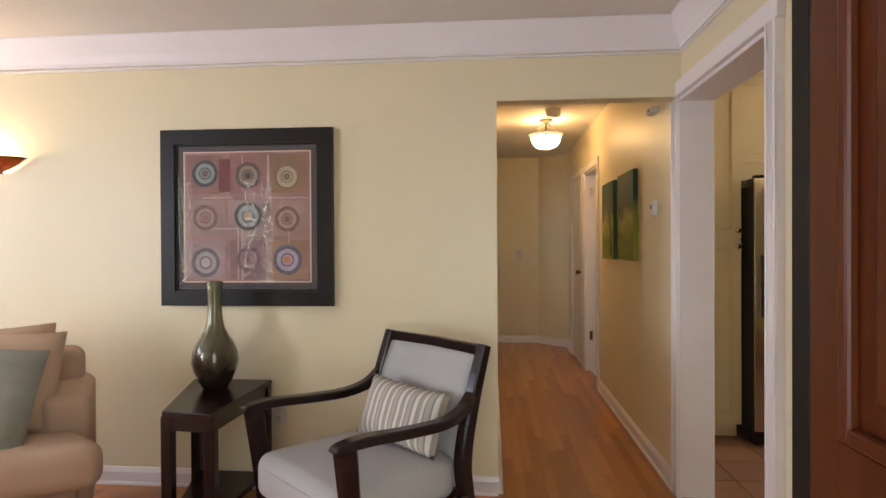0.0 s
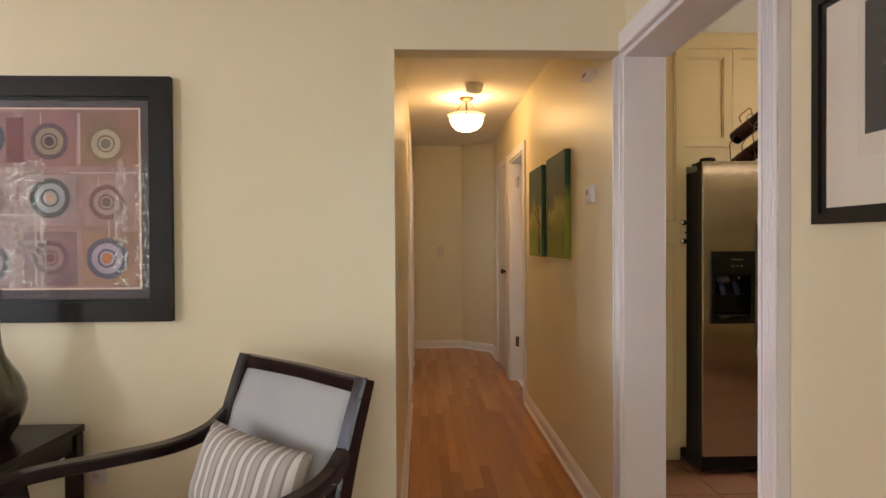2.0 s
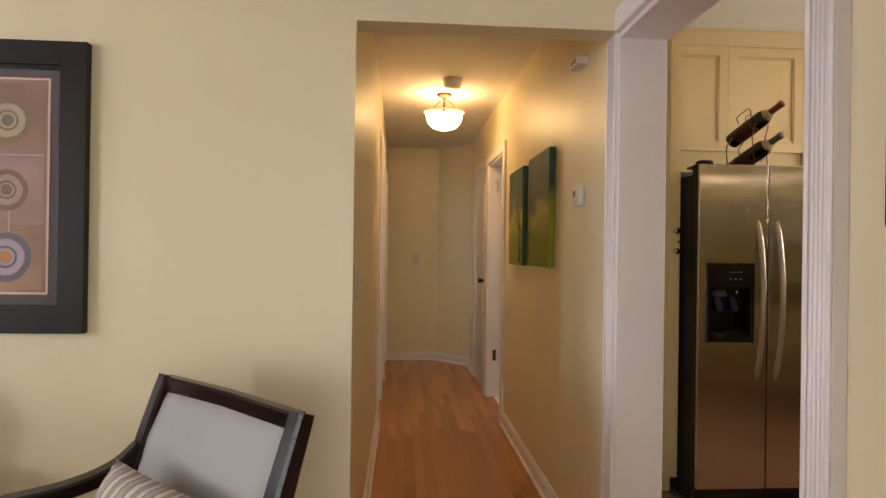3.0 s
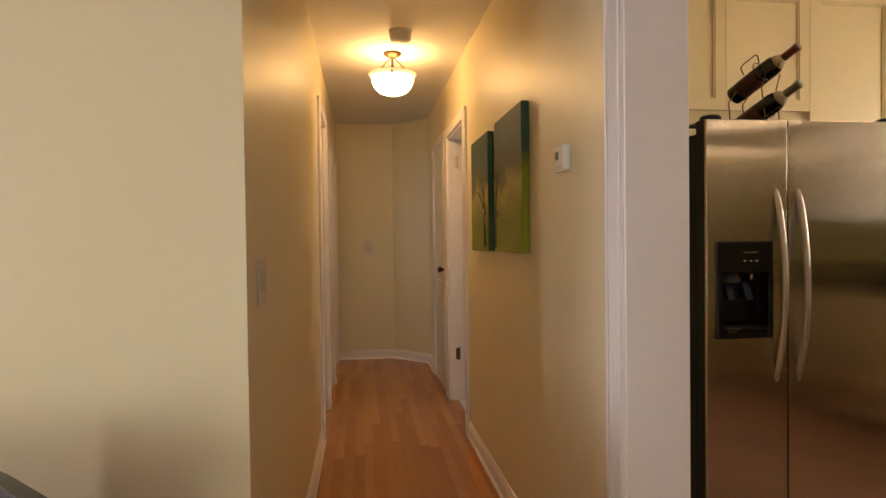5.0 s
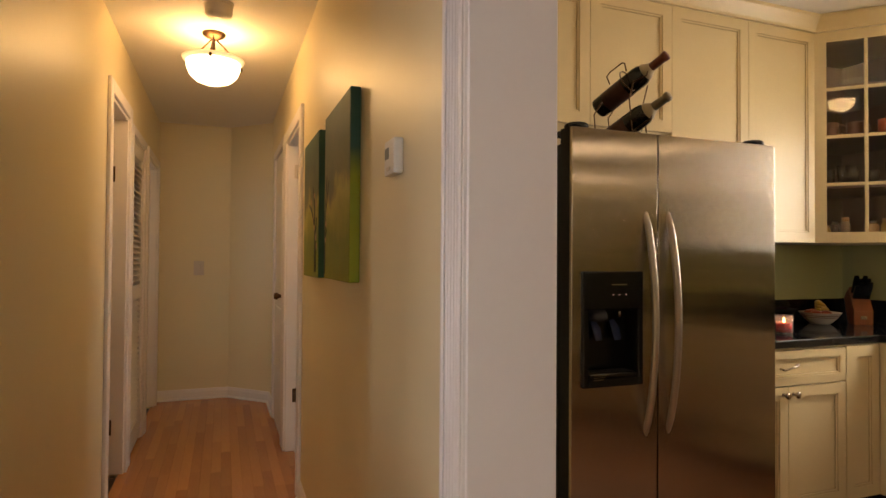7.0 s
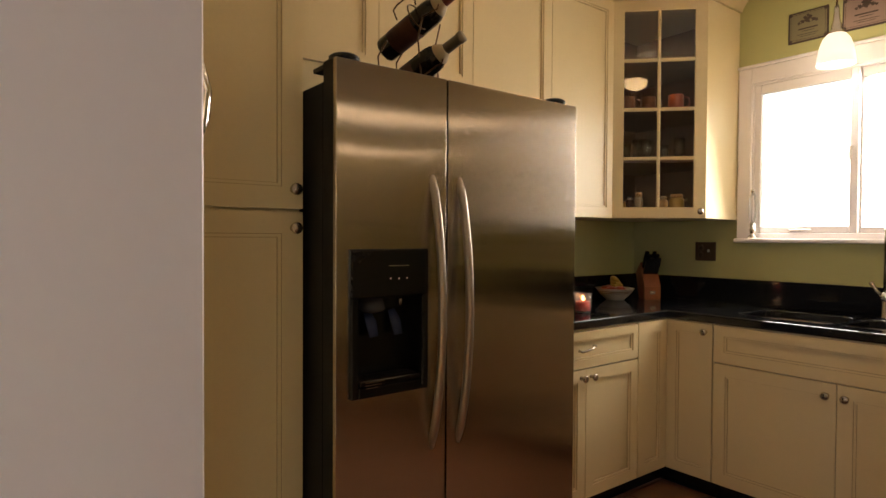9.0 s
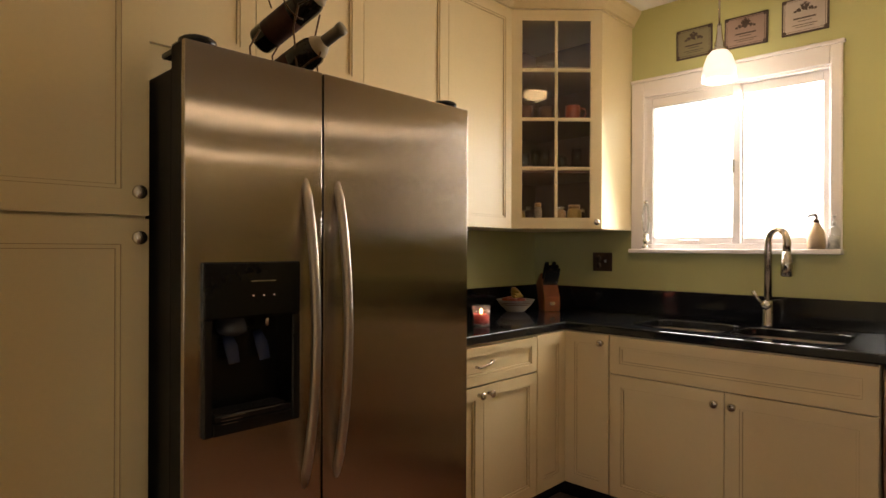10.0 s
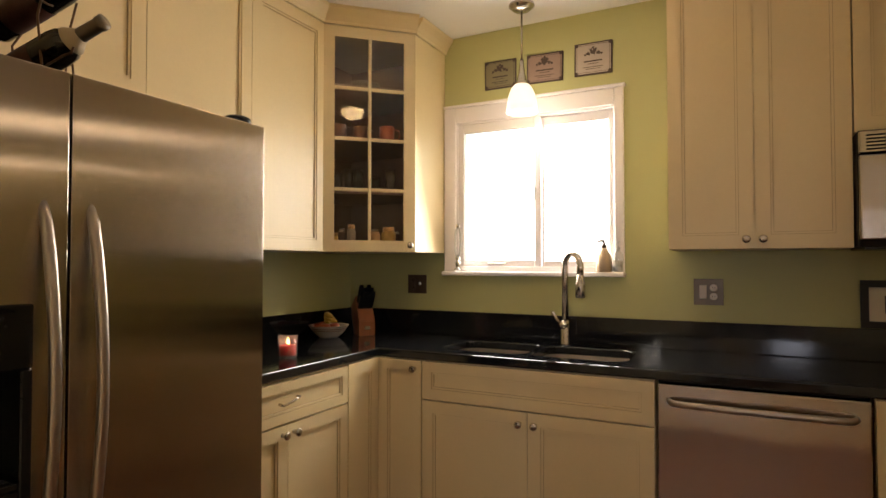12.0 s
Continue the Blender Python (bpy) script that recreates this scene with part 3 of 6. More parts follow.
# fixed frame in the opening
xf = X_EAST - 0.004
for a in ((WY0, WY0 + 0.010, WZ0, WZ1), (WY1 - 0.014, WY1, WZ0, WZ1), (WY0 + 0.010, WY1 - 0.014, WZ0, WZ0 + 0.03), (WY0 + 0.010, WY1 - 0.014, WZ1 - 0.014, WZ1)):
    part("window_frame", boxed(xf, xf + 0.08, *a, bev=0.003), TRIM, w)


def sash(y0, y1, x, f):
    s = part("sash", boxed(x, x + 0.03, y0, y0 + f, WZ0 + 0.03, WZ1 - 0.014, bev=0.003), TRIM, w)
    part("stile", boxed(x, x + 0.03, y1 - f, y1, WZ0 + 0.03, WZ1 - 0.014, bev=0.003), TRIM, s)
    part("rail", boxed(x, x + 0.03, y0 + f, y1 - f, WZ0 + 0.03, WZ0 + 0.03 + f, bev=0.003), TRIM, s)
    part("rail", boxed(x, x + 0.03, y0 + f, y1 - f, WZ1 - 0.044 - f * 0.6, WZ1 - 0.014, bev=0.003), TRIM, s)
    p = part("pane", boxed(x + 0.012, x + 0.018, y0 + f, y1 - f, WZ0 + 0.03 + f, WZ1 - 0.044 - f * 0.6), PANE, s)
    p.visible_shadow = False
    return s


s1 = sash(3.548, WY1 - 0.014, xf + 0.004, 0.036)
sash(WY0 + 0.010, 3.570, xf + 0.038, 0.030)
part("latch", boxed(xf - 0.012, xf + 0.005, 3.573, 3.585, 1.68, 1.75, bev=0.003), WHITEPL, s1, "small white sash latch")
part("pull", boxed(xf - 0.004, xf + 0.005, 3.75, 3.86, WZ0 + 0.044, WZ0 + 0.052, bev=0.002), NICKEL, s1)

# the side window of the living room and those added to the small rooms


def side_window(name, x, y0, y1, z0, z1, label):
    w = thing(name, (x, (y0 + y1) / 2, z0), label, "window")
    w["kind"] = "structure"
    f = 0.05
    for a in ((y0, y0 + f, z0, z1), (y1 - f, y1, z0, z1), (y0 + f, y1 - f, z0, z0 + f), (y0 + f, y1 - f, z1 - f, z1), ((y0 + y1) / 2 - 0.02, (y0 + y1) / 2 + 0.02, z0 + f, z1 - f)):
        part("window_frame", boxed(x - 0.02, x + 0.02, *a, bev=0.004), TRIM, w)
    p = part("pane", boxed(x - 0.003, x + 0.003, y0 + f, y1 - f, z0 + f, z1 - f), PANE, w)
    p.visible_shadow = False


side_window("window_4", -4.87, 0.5, 2.2, 0.8, 2.2, "white framed side window of the living room")
side_window("added_window_5", 2.63, 5.45, 6.35, 1.1, 2.1, "unseen window added to bring daylight into the side room")
side_window("added_window_6", -0.93, 7.0, 7.9, 0.9, 2.1, "unseen window added to bring daylight into the end room")

# what is seen through and mirrored from the windows
solid("backdrop_daylight", boxed(9.0, 9.05, -2, 10, -1, 7), glow("bright_sky", (1, 0.99, 0.96, 1), 4.0), "overexposed daylight outside the kitchen window", "backdrop", "structure")
# the foliage sheet glows in mottled patches instead of catching sunlight
TREES = material("glowing_foliage", (0.09, 0.13, 0.05), 0.9, var=0.9, scale=1.2, bscale=9)
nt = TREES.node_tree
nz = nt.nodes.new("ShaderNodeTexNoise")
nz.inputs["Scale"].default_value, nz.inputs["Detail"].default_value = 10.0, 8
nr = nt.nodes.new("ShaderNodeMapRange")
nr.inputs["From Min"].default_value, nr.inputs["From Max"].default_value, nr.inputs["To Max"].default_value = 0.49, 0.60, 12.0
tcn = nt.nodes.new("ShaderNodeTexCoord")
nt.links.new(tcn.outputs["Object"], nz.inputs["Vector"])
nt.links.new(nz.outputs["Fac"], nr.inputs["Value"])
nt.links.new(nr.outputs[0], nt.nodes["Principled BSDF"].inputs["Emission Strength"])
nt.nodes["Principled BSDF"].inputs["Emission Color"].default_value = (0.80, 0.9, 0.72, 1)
solid("backdrop_trees", boxed(-14, 12, -7.05, -7.0, -0.5, 4.5), TREES, "foliage outside the living room windows, glowing as if sunlit", "backdrop", "structure")

# ---- living room ----


def framed_picture(name, at, w, h, fw, depth, m, label, frame_mat, mat_color, group=""):
    """A framed picture in local x (width) and z (height), hung on the plane y = 0 and facing -y."""
    t = thing(name, at, label, "picture", group)
    part("frame", ring_bar(bmesh.new(), 0, w, 0, h, fw, -depth, -0.003, bev=0.006), frame_mat, t, m=m)
    part("inner_lip", ring_bar(bmesh.new(), fw, w - fw, fw, h - fw, 0.012, -depth * 0.62, -0.004, bev=0.003), frame_mat, t, m=m)
    part("mat_board", boxed(fw, w - fw, -0.010, -0.004, fw, h - fw), mat_color, t, m=m)
    g = part("glass", boxed(fw + 0.01, w - fw - 0.01, -0.019, -0.0175, fw + 0.01, h - fw - 0.01), PICGLASS, t, m=m)
    g.visible_shadow = False
    return t


def disc(r0, r1, cx, cz, y, n=40, wob=0.03, seed=0):
    """A flat painted ring or disc facing -y, with an uneven rim."""
    bm = bmesh.new()
    a, b = [], []
    for i in range(n):
        t = 2 * math.pi * i / n
        k = 1 + wob * noise.noise((math.cos(t) * 2 + seed, math.sin(t) * 2, seed * 1.7))
        b.append(bm.verts.new((cx + r1 * k * math.cos(t), y, cz + r1 * k * math.sin(t))))
        if r0 > 0:
            a.append(bm.verts.new((cx + r0 * k * math.cos(t), y, cz + r0 * k * math.sin(t))))
    if r0 > 0:
        for i in range(n):
            bm.faces.new((a[i], b[i], b[(i + 1) % n], a[(i + 1) % n]))
    else:
        bm.faces.new(b)
    return bm


def paint(name, rgb, var=0.25, scale=14):
    return material(name, srgb(*rgb), 0.6, var=var, scale=scale, bump=0.1, bscale=120)


MATGREY = material("charcoal_mat_board", (0.078, 0.064, 0.066), 0.7, var=0.12, scale=8)
MATCREAM = material("cream_mat_board", (0.74, 0.66, 0.54), 0.8, var=0.04)
mp = pose(-1.685, Y_FAR, 1.0)
pic = framed_picture("framed_print", (-1.2, Y_FAR, 1.0), 0.965, 0.965, 0.078, 0.034, mp,
                     "large square print of nine ringed circles in a black frame", FRAMEBLK, MATGREY)
px0, pz0, pw = 0.128, 0.134, 0.705
part("fillet", boxed(px0 - 0.007, px0 + pw + 0.007, -0.0115, -0.0095, pz0 - 0.007, pz0 + pw + 0.007), paint("pale_fillet", (224, 190, 166), 0.08), pic, m=mp)
sheet = part("print", boxed(px0, px0 + pw, -0.0125, -0.011, pz0, pz0 + pw), paint("mauve_wash", (152, 118, 110), 0.45, 9), pic, "mauve and rust watercolour sheet", m=mp)
PATCH = [(140, 98, 92), (140, 96, 92), (140, 104, 82), (152, 124, 118), (152, 126, 122), (154, 122, 112), (154, 128, 126), (128, 98, 98), (152, 116, 92)]
RINGS = [((60, 64, 72), (138, 146, 148), (110, 84, 72)), ((92, 70, 72), (150, 130, 102), (64, 46, 44)), ((126, 102, 72), (178, 160, 128), (112, 104, 86)),
         ((118, 90, 82), (160, 132, 120), (148, 100, 90)), ((80, 78, 72), (152, 152, 154), (188, 152, 122)), ((116, 80, 74), (162, 134, 120), (108, 84, 76)),
         ((94, 94, 102), (160, 148, 148), (170, 158, 156)), ((106, 74, 76), (142, 112, 110), (118, 70, 68)), ((90, 86, 100), (170, 154, 168), (192, 120, 68))]
cell = pw / 3
for k in range(9):
    i, j = k % 3, k // 3
    x0, z0 = px0 + i * cell, pz0 + (2 - j) * cell
    part("colour_field", boxed(x0 + 0.012 + 0.01 * (k % 2), x0 + cell - 0.008, -0.0135, -0.0125, z0 + 0.010, z0 + cell - 0.012 - 0.012 * (j == 1)), paint("field_wash", PATCH[k], 0.4, 10), sheet, m=mp)
    cx, cz, r = x0 + cell * (0.5 + 0.04 * math.sin(k * 2.1)), z0 + cell * (0.47 + 0.05 * math.cos(k * 1.7)), 0.074 + 0.008 * math.sin(k * 3.3)
    c = [[v * 0.9 + q * 0.1 for v, q in zip(col, (138, 116, 110))] for col in RINGS[k]]
    ring = part("ring", disc(r * 0.74, r, cx, cz, -0.0142, seed=k), paint("ring_dark", c[0]), sheet, m=mp)
    part("disc", disc(0, r * 0.76, cx, cz, -0.0140, seed=k + 9), paint("ring_pale", c[1]), ring, m=mp)
    part("inner_ring", disc(r * 0.36, r * 0.46, cx, cz, -0.0146, seed=k + 20), paint("ring_line", c[0]), ring, m=mp)
    part("centre", disc(0, r * 0.26, cx, cz, -0.0148, seed=k + 30), paint("ring_core", c[2]), ring, m=mp)
part("colour_field", boxed(px0 + 0.195, px0 + 0.262, -0.0139, -0.0125, pz0 + 0.492, pz0 + 0.672), paint("red_wash", (116, 58, 58), 0.4, 12), sheet, m=mp)
STROKE = paint("pale_stroke", (182, 156, 146), 0.18, 22)
for x0, z0, x1, z1 in ((0.10, 0.455, 0.275, 0.462), (0.44, 0.452, 0.695, 0.458), (0.10, 0.285, 0.30, 0.292), (0.30, 0.012, 0.306, 0.30), (0.322, 0.008, 0.331, 0.285),
                       (0.325, 0.49, 0.331, 0.69), (0.470, 0.49, 0.480, 0.69), (0.545, 0.28, 0.551, 0.44), (0.585, 0.20, 0.590, 0.29)):
    part("pale_stroke", boxed(px0 + x0, px0 + x1, -0.0139, -0.0125, pz0 + z0, pz0 + z1, bev=0.0006), STROKE, sheet, m=mp)

# monochrome print on the wall by the doorway
mp2 = pose(X_DIV, 1.884, 1.340, 0, 0, -90)
pic2 = framed_picture("framed_photograph", (X_DIV, 1.5, 1.335), 0.63, 0.475, 0.021, 0.020, mp2, "black framed dark botanical print with a wide cream mat", FRAMEBLK, MATCREAM)
part("plate_mark", boxed(0.120, 0.50, -0.0108, -0.0098, 0.125, 0.435), material("plate_mark", (0.70, 0.62, 0.50), 0.8), pic2, m=mp2)
ph = part("print", boxed(0.140, 0.472, -0.0118, -0.0106, 0.165, 0.412), material("dark_print", (0.035, 0.034, 0.032), 0.6, var=0.5, scale=14), pic2, "dark etching of feathery leaves", m=mp2)
rng = random.Random(4)
for k in range(44):
    a = radians(150 + 7.0 * k + rng.uniform(-4, 4))
    L = rng.uniform(0.05, 0.12)
    pts = []
    for q in range(6):
        u = q / 5
        pts.append((0.262 + L * u * math.cos(a) + 0.03 * u * u, -0.0122, 0.270 + L * 0.75 * u * math.sin(a) + 0.045 * u * u))
    part("leaf_stroke", sweep(bmesh.new(), pts, [0.0012, 0.0018, 0.0017, 0.0014, 0.0010, 0.0005], 0.0010, n=4, up=(0, 1, 0)), material("silver_ink", (0.30, 0.285, 0.26), 0.7) if k == 0 else bpy.data.materials["silver_ink"], ph, m=mp2)
for k in range(3):
    part("writing_bar", boxed(0.155, 0.46 - 0.03 * k, -0.0116, -0.0106, 0.138 + 0.008 * k, 0.1395 + 0.008 * k), PLATE, pic2, m=mp2)


# end table with a wedge-shaped top
def wedge_table():
    t = thing("end_table", (-1.25, 2.7, 0), "dark espresso wedge-shaped wooden end table with shelf", "table")
    top = [(-1.323, 2.400), (-1.085, 2.372), (-1.062, 3.030), (-1.500, 3.030)]
    cx, cy = -1.25, 2.72
    ins = lambda k: [(cx + (x - cx) * k, cy + (y - cy) * k) for x, y in top]
    part("tabletop", prism(bmesh.new(), top, 0.572, 0.6, bev=0.004), ESPRESSO, t)
    a = ins(0.90)
    for p, q in zip(a, a[1:] + a[:1]):
        d = (Vector(q) - Vector(p)).normalized()
        nrm = Vector((-d.y, d.x)) * 0.012
        part("apron", prism(bmesh.new(), [(p[0] - nrm.x, p[1] - nrm.y), (q[0] - nrm.x, q[1] - nrm.y), (q[0] + nrm.x, q[1] + nrm.y), (p[0] + nrm.x, p[1] + nrm.y)], 0.510, 0.572), ESPRESSO, t)
    for x, y in ins(0.88):
        part("leg", boxed(x - 0.024, x + 0.024, y - 0.024, y + 0.024, 0, 0.572, bev=0.003), ESPRESSO, t)
    part("shelf", prism(bmesh.new(), ins(0.86), 0.085, 0.115, bev=0.003), ESPRESSO, t)


wedge_table()

VASE = material("dark_olive_glaze", (0.050, 0.046, 0.026), 0.20, 0.35, var=0.55, scale=9, bump=0.04, bscale=25, stretch=(1, 1, 0.35), coat=0.6)
prof = [(0.0, 0.0), (0.052, 0.0), (0.062, 0.006), (0.084, 0.045), (0.106, 0.095), (0.115, 0.140), (0.110, 0.185), (0.094, 0.228), (0.070, 0.268), (0.050, 0.305),
        (0.040, 0.345), (0.035, 0.395), (0.034, 0.450), (0.036, 0.505), (0.041, 0.545), (0.038, 0.546), (0.032, 0.50), (0.030, 0.40), (0.0, 0.33)]
nt = VASE.node_tree
tcn, sx, zr = nt.nodes.new("ShaderNodeTexCoord"), nt.nodes.new("ShaderNodeSeparateXYZ"), nt.nodes.new("ShaderNodeMapRange")
drip, ma = nt.nodes.new("ShaderNodeTexNoise"), nt.nodes.new("ShaderNodeMath")
drip.inputs["Scale"].default_value = 14.0
ma.operation = "MULTIPLY_ADD"
ma.inputs[1].default_value = 0.22
zr.inputs["From Min"].default_value, zr.inputs["From Max"].default_value = 0.72, 1.12
cr = nt.nodes.new("ShaderNodeValToRGB")
cs = [(0.0, (0.016, 0.011, 0.009, 1)), (0.28, (0.06, 0.043, 0.027, 1)), (0.55, (0.105, 0.092, 0.05, 1)), (1.0, (0.16, 0.15, 0.078, 1))]
for p, c in cs[2:]:
    cr.color_ramp.elements.new(p)
for el, (p, c) in zip(cr.color_ramp.elements, cs):
    el.position, el.color = p, c
nt.links.new(tcn.outputs["Object"], sx.inputs[0])
nt.links.new(tcn.outputs["Object"], drip.inputs["Vector"])
nt.links.new(drip.outputs["Fac"], ma.inputs[0])
nt.links.new(sx.outputs["Z"], ma.inputs[2])
nt.links.new(ma.outputs[0], zr.inputs["Value"])
nt.links.new(zr.outputs[0], cr.inputs[0])
nt.links.new(cr.outputs[0], nt.nodes["Principled BSDF"].inputs["Base Color"])
vase = solid("vase", turned(prof, (-1.285, 2.83, 0.6), 40), VASE, "tall dark olive glazed vase with slim neck", "vase", smooth=True)


# armchair
def armchair():
    m = pose(-0.406, 2.343, 0, 0, 0, -42)
    t = thing("armchair", (-0.406, 2.343, 0), "dark wood open-arm chair with grey upholstered seat", "armchair")
    for s in (-1, 1):
        # rear post and leg in one raked piece
        part("rear_post", bar([(s * 0.310, 0.36, 0), (s * 0.310, 0.29, 0.30), (s * 0.312, 0.275, 0.46), (s * 0.314, 0.325, 0.68), (s * 0.316, 0.400, 0.900)],
                              [0.024, 0.026, 0.028, 0.027, 0.024], [0.024, 0.032, 0.034, 0.03, 0.024], up=(0, 1, 0)), ESPRESSO, t, m=m)
        part("front_leg", bar([(s * 0.318, -0.27, 0), (s * 0.328, -0.285, 0.3), (s * 0.340, -0.315, 0.58), (s * 0.343, -0.325, 0.635)],
                              [0.020, 0.026, 0.028, 0.028], [0.022, 0.030, 0.036, 0.036], up=(0, 1, 0)), ESPRESSO, t, m=m)
        part("arm", bar([(s * 0.345, -0.365, 0.632), (s * 0.345, -0.345, 0.645), (s * 0.346, -0.24, 0.650), (s * 0.346, -0.05, 0.635), (s * 0.342, 0.13, 0.628), (s * 0.330, 0.25, 0.652), (s * 0.318, 0.315, 0.705)],
                        [0.028, 0.031, 0.032, 0.031, 0.030, 0.028, 0.022], [0.010, 0.017, 0.019, 0.019, 0.020, 0.022, 0.02]), ESPRESSO, t, m=m)
        part("side_rail", boxed(s * 0.325 - 0.014, s * 0.325 + 0.014, -0.27, 0.30, 0.235, 0.305, bev=0.003), ESPRESSO, t, m=m)
    part("front_rail", boxed(-0.31, 0.31, -0.297, -0.268, 0.225, 0.300, bev=0.003), ESPRESSO, t, m=m)
    part("rear_rail", boxed(-0.31, 0.31, 0.27, 0.298, 0.235, 0.305, bev=0.003), ESPRESSO, t, m=m)
    part("top_rail", sweep(bmesh.new(), [(-0.316, 0.394, 0.878), (0, 0.400, 0.881), (0.316, 0.394, 0.878)], 0.017, 0.024, square=True), ESPRESSO, t, m=m)
    bk = bmesh.new()
    rows = [(0.40, 0.262, 0.035), (0.46, 0.258, 0.045), (0.60, 0.285, 0.05), (0.74, 0.328, 0.048), (0.84, 0.372, 0.035), (0.865, 0.385, 0.022)]
    n = 12
    for side in (-1, 1):
        g = []
        for z, y, d in rows:
            g.append([bk.verts.new((-0.292 + 0.584 * i / n, y + 0.01 + side * d * 0.5 * (1 - abs(2 * i / n - 1) ** 8 * 0.5), z)) for i in range(n + 1)])
        for a, b in zip(g, g[1:]):
            for i in range(n):
                f = bk.faces.new((a[i], a[i + 1], b[i + 1], b[i]))
                f.smooth = True
    bmesh.ops.bridge_loops(bk, edges=[e for e in bk.edges if e.is_boundary])
    part("backrest", bk, GREYFAB, t, "pale grey upholstered back", m=m)
    st = boxed(-0.300, 0.300, -0.345, 0.262, 0.285, 0.470, bev=0.055, seg=5)
    for v in st.verts:
        if v.co.z > 0.4:
            v.co.z += 0.022 * (1 - (v.co.x / 0.31) ** 2) * (1 - ((v.co.y + 0.04) / 0.32) ** 2) - 0.012 * max(0, (v.co.y + 0.1))
    part("seat", st, GREYFAB, t, "thick pale grey seat cushion", smooth=True, m=m)
    pipe = [(-0.27, -0.335, 0.42), (-0.14, -0.347, 0.424), (0.0, -0.35, 0.425), (0.14, -0.347, 0.424), (0.27, -0.335, 0.42)]
    part("seam", sweep(bmesh.new(), pipe, 0.003, n=6), GREYFAB, t, m=m)
    return m


chair_m = armchair()

STRIPE = material("striped_fabric", (0.5, 0.45, 0.38), 0.9, var=0.05, bump=0.2, bscale=500)
nt = STRIPE.node_tree
tcn = nt.nodes.new("ShaderNodeTexCoord")
sx = nt.nodes.new("ShaderNodeSeparateXYZ")
mu = nt.nodes.new("ShaderNodeMath")
mu.operation = "MULTIPLY"
mu.inputs[1].default_value = 1 / 0.082
fr = nt.nodes.new("ShaderNodeMath")
fr.operation = "FRACT"
cr = nt.nodes.new("ShaderNodeValToRGB")
cr.color_ramp.interpolation = "CONSTANT"
stops = [(0.0, (0.42, 0.37, 0.31, 1)), (0.22, (0.27, 0.235, 0.21, 1)), (0.32, (0.64, 0.60, 0.53, 1)), (0.52, (0.33, 0.29, 0.25, 1)), (0.64, (0.38, 0.32, 0.25, 1)), (0.78, (0.62, 0.58, 0.52, 1)), (0.92, (0.30, 0.265, 0.24, 1))]
for p, c in stops[2:]:
    cr.color_ramp.elements.new(p)
for el, (p, c) in zip(cr.color_ramp.elements, stops):
    el.position, el.color = p, c
nt.links.new(tcn.outputs["Object"], sx.inputs[0])
nt.links.new(sx.outputs["X"], mu.inputs[0])
nt.links.new(mu.outputs[0], fr.inputs[0])
nt.links.new(fr.outputs[0], cr.inputs[0])
nt.links.new(cr.outputs[0], nt.nodes["Principled BSDF"].inputs["Base Color"])
cush = solid("striped_cushion", pillow_mesh(0.46, 0.27, 0.14), STRIPE, "small lumbar cushion with beige and grey stripes", "cushion")
cush.matrix_basis = chair_m @ pose(0.055, 0.160, 0.602, -20, 3, 6)


# sofa
SOFA_M = Matrix.Translation((-1.655, 2.40, 0)) @ pose(0, 0, 0, 0, 0, 33) @ Matrix.Translation((1.655, -2.40, 0))


def sofa():
    m = SOFA_M
    t = thing("sofa", (-2.4, 2.3, 0), "peach cream upholstered sofa with loose cushions", "sofa")
    part("base", boxed(-3.62, -1.70, 2.22, 2.98, 0.06, 0.34, bev=0.03, seg=3), SOFAFAB, t, smooth=True, m=m)
    part("back", boxed(-3.62, -1.70, 2.80, 3.0, 0.3, 0.82, bev=0.06, seg=4), SOFAFAB, t, smooth=True, m=m)
    for x0, x1 in ((-1.855, -1.655), (-3.68, -3.48)):
        part("arm", boxed(x0, x1, 2.40, 3.0, 0.08, 0.672, bev=0.055, seg=4), SOFAFAB, t, "rounded sofa arm", smooth=True, m=m)
    for x0, x1 in ((-2.68, -1.60), (-3.74, -2.69)):
        sc = boxed(x0, x1, 2.12, 2.80, 0.33, 0.515, bev=0.07, seg=5)
        for v in sc.verts:
            if v.co.z > 0.42:
                v.co.z += 0.02 * (1 - ((v.co.y - 2.4) / 0.36) ** 2)
            if v.co.y > 2.42:
                v.co.x = min(max(v.co.x, -3.47), -1.86)
        part("seat_cushion", sc, SOFAFAB, t, smooth=True, m=m)
    for x, w in ((-2.20, 0.78), (-3.0, 0.76)):
        part("back_cushion", pillow_mesh(w, 0.50, 0.24, 0.45), SOFAFAB, t, m=m @ pose(x, 2.71, 0.715, -12, 0, 0))
    for x in (-3.55, -1.76):
        for y in (2.28, 2.92):
            part("foot", boxed(x - 0.03, x + 0.03, y - 0.03, y + 0.03, 0, 0.07, bev=0.004), ESPRESSO, t, m=m)


sofa()
pil = solid("throw_pillow", pillow_mesh(0.46, 0.46, 0.17, 0.6), SOFAFAB, "peach throw pillow leaning on the sofa back", "pillow")
pil.matrix_basis = SOFA_M @ pose(-2.00, 2.53, 0.735, -16, 4, -10)
pil2 = solid("throw_pillow", pillow_mesh(0.46, 0.44, 0.16, 0.6), SAGE, "sage grey satin throw pillow with tufts", "pillow")
pil2.matrix_basis = SOFA_M @ pose(-2.06, 2.35, 0.715, -18, 8, -16)

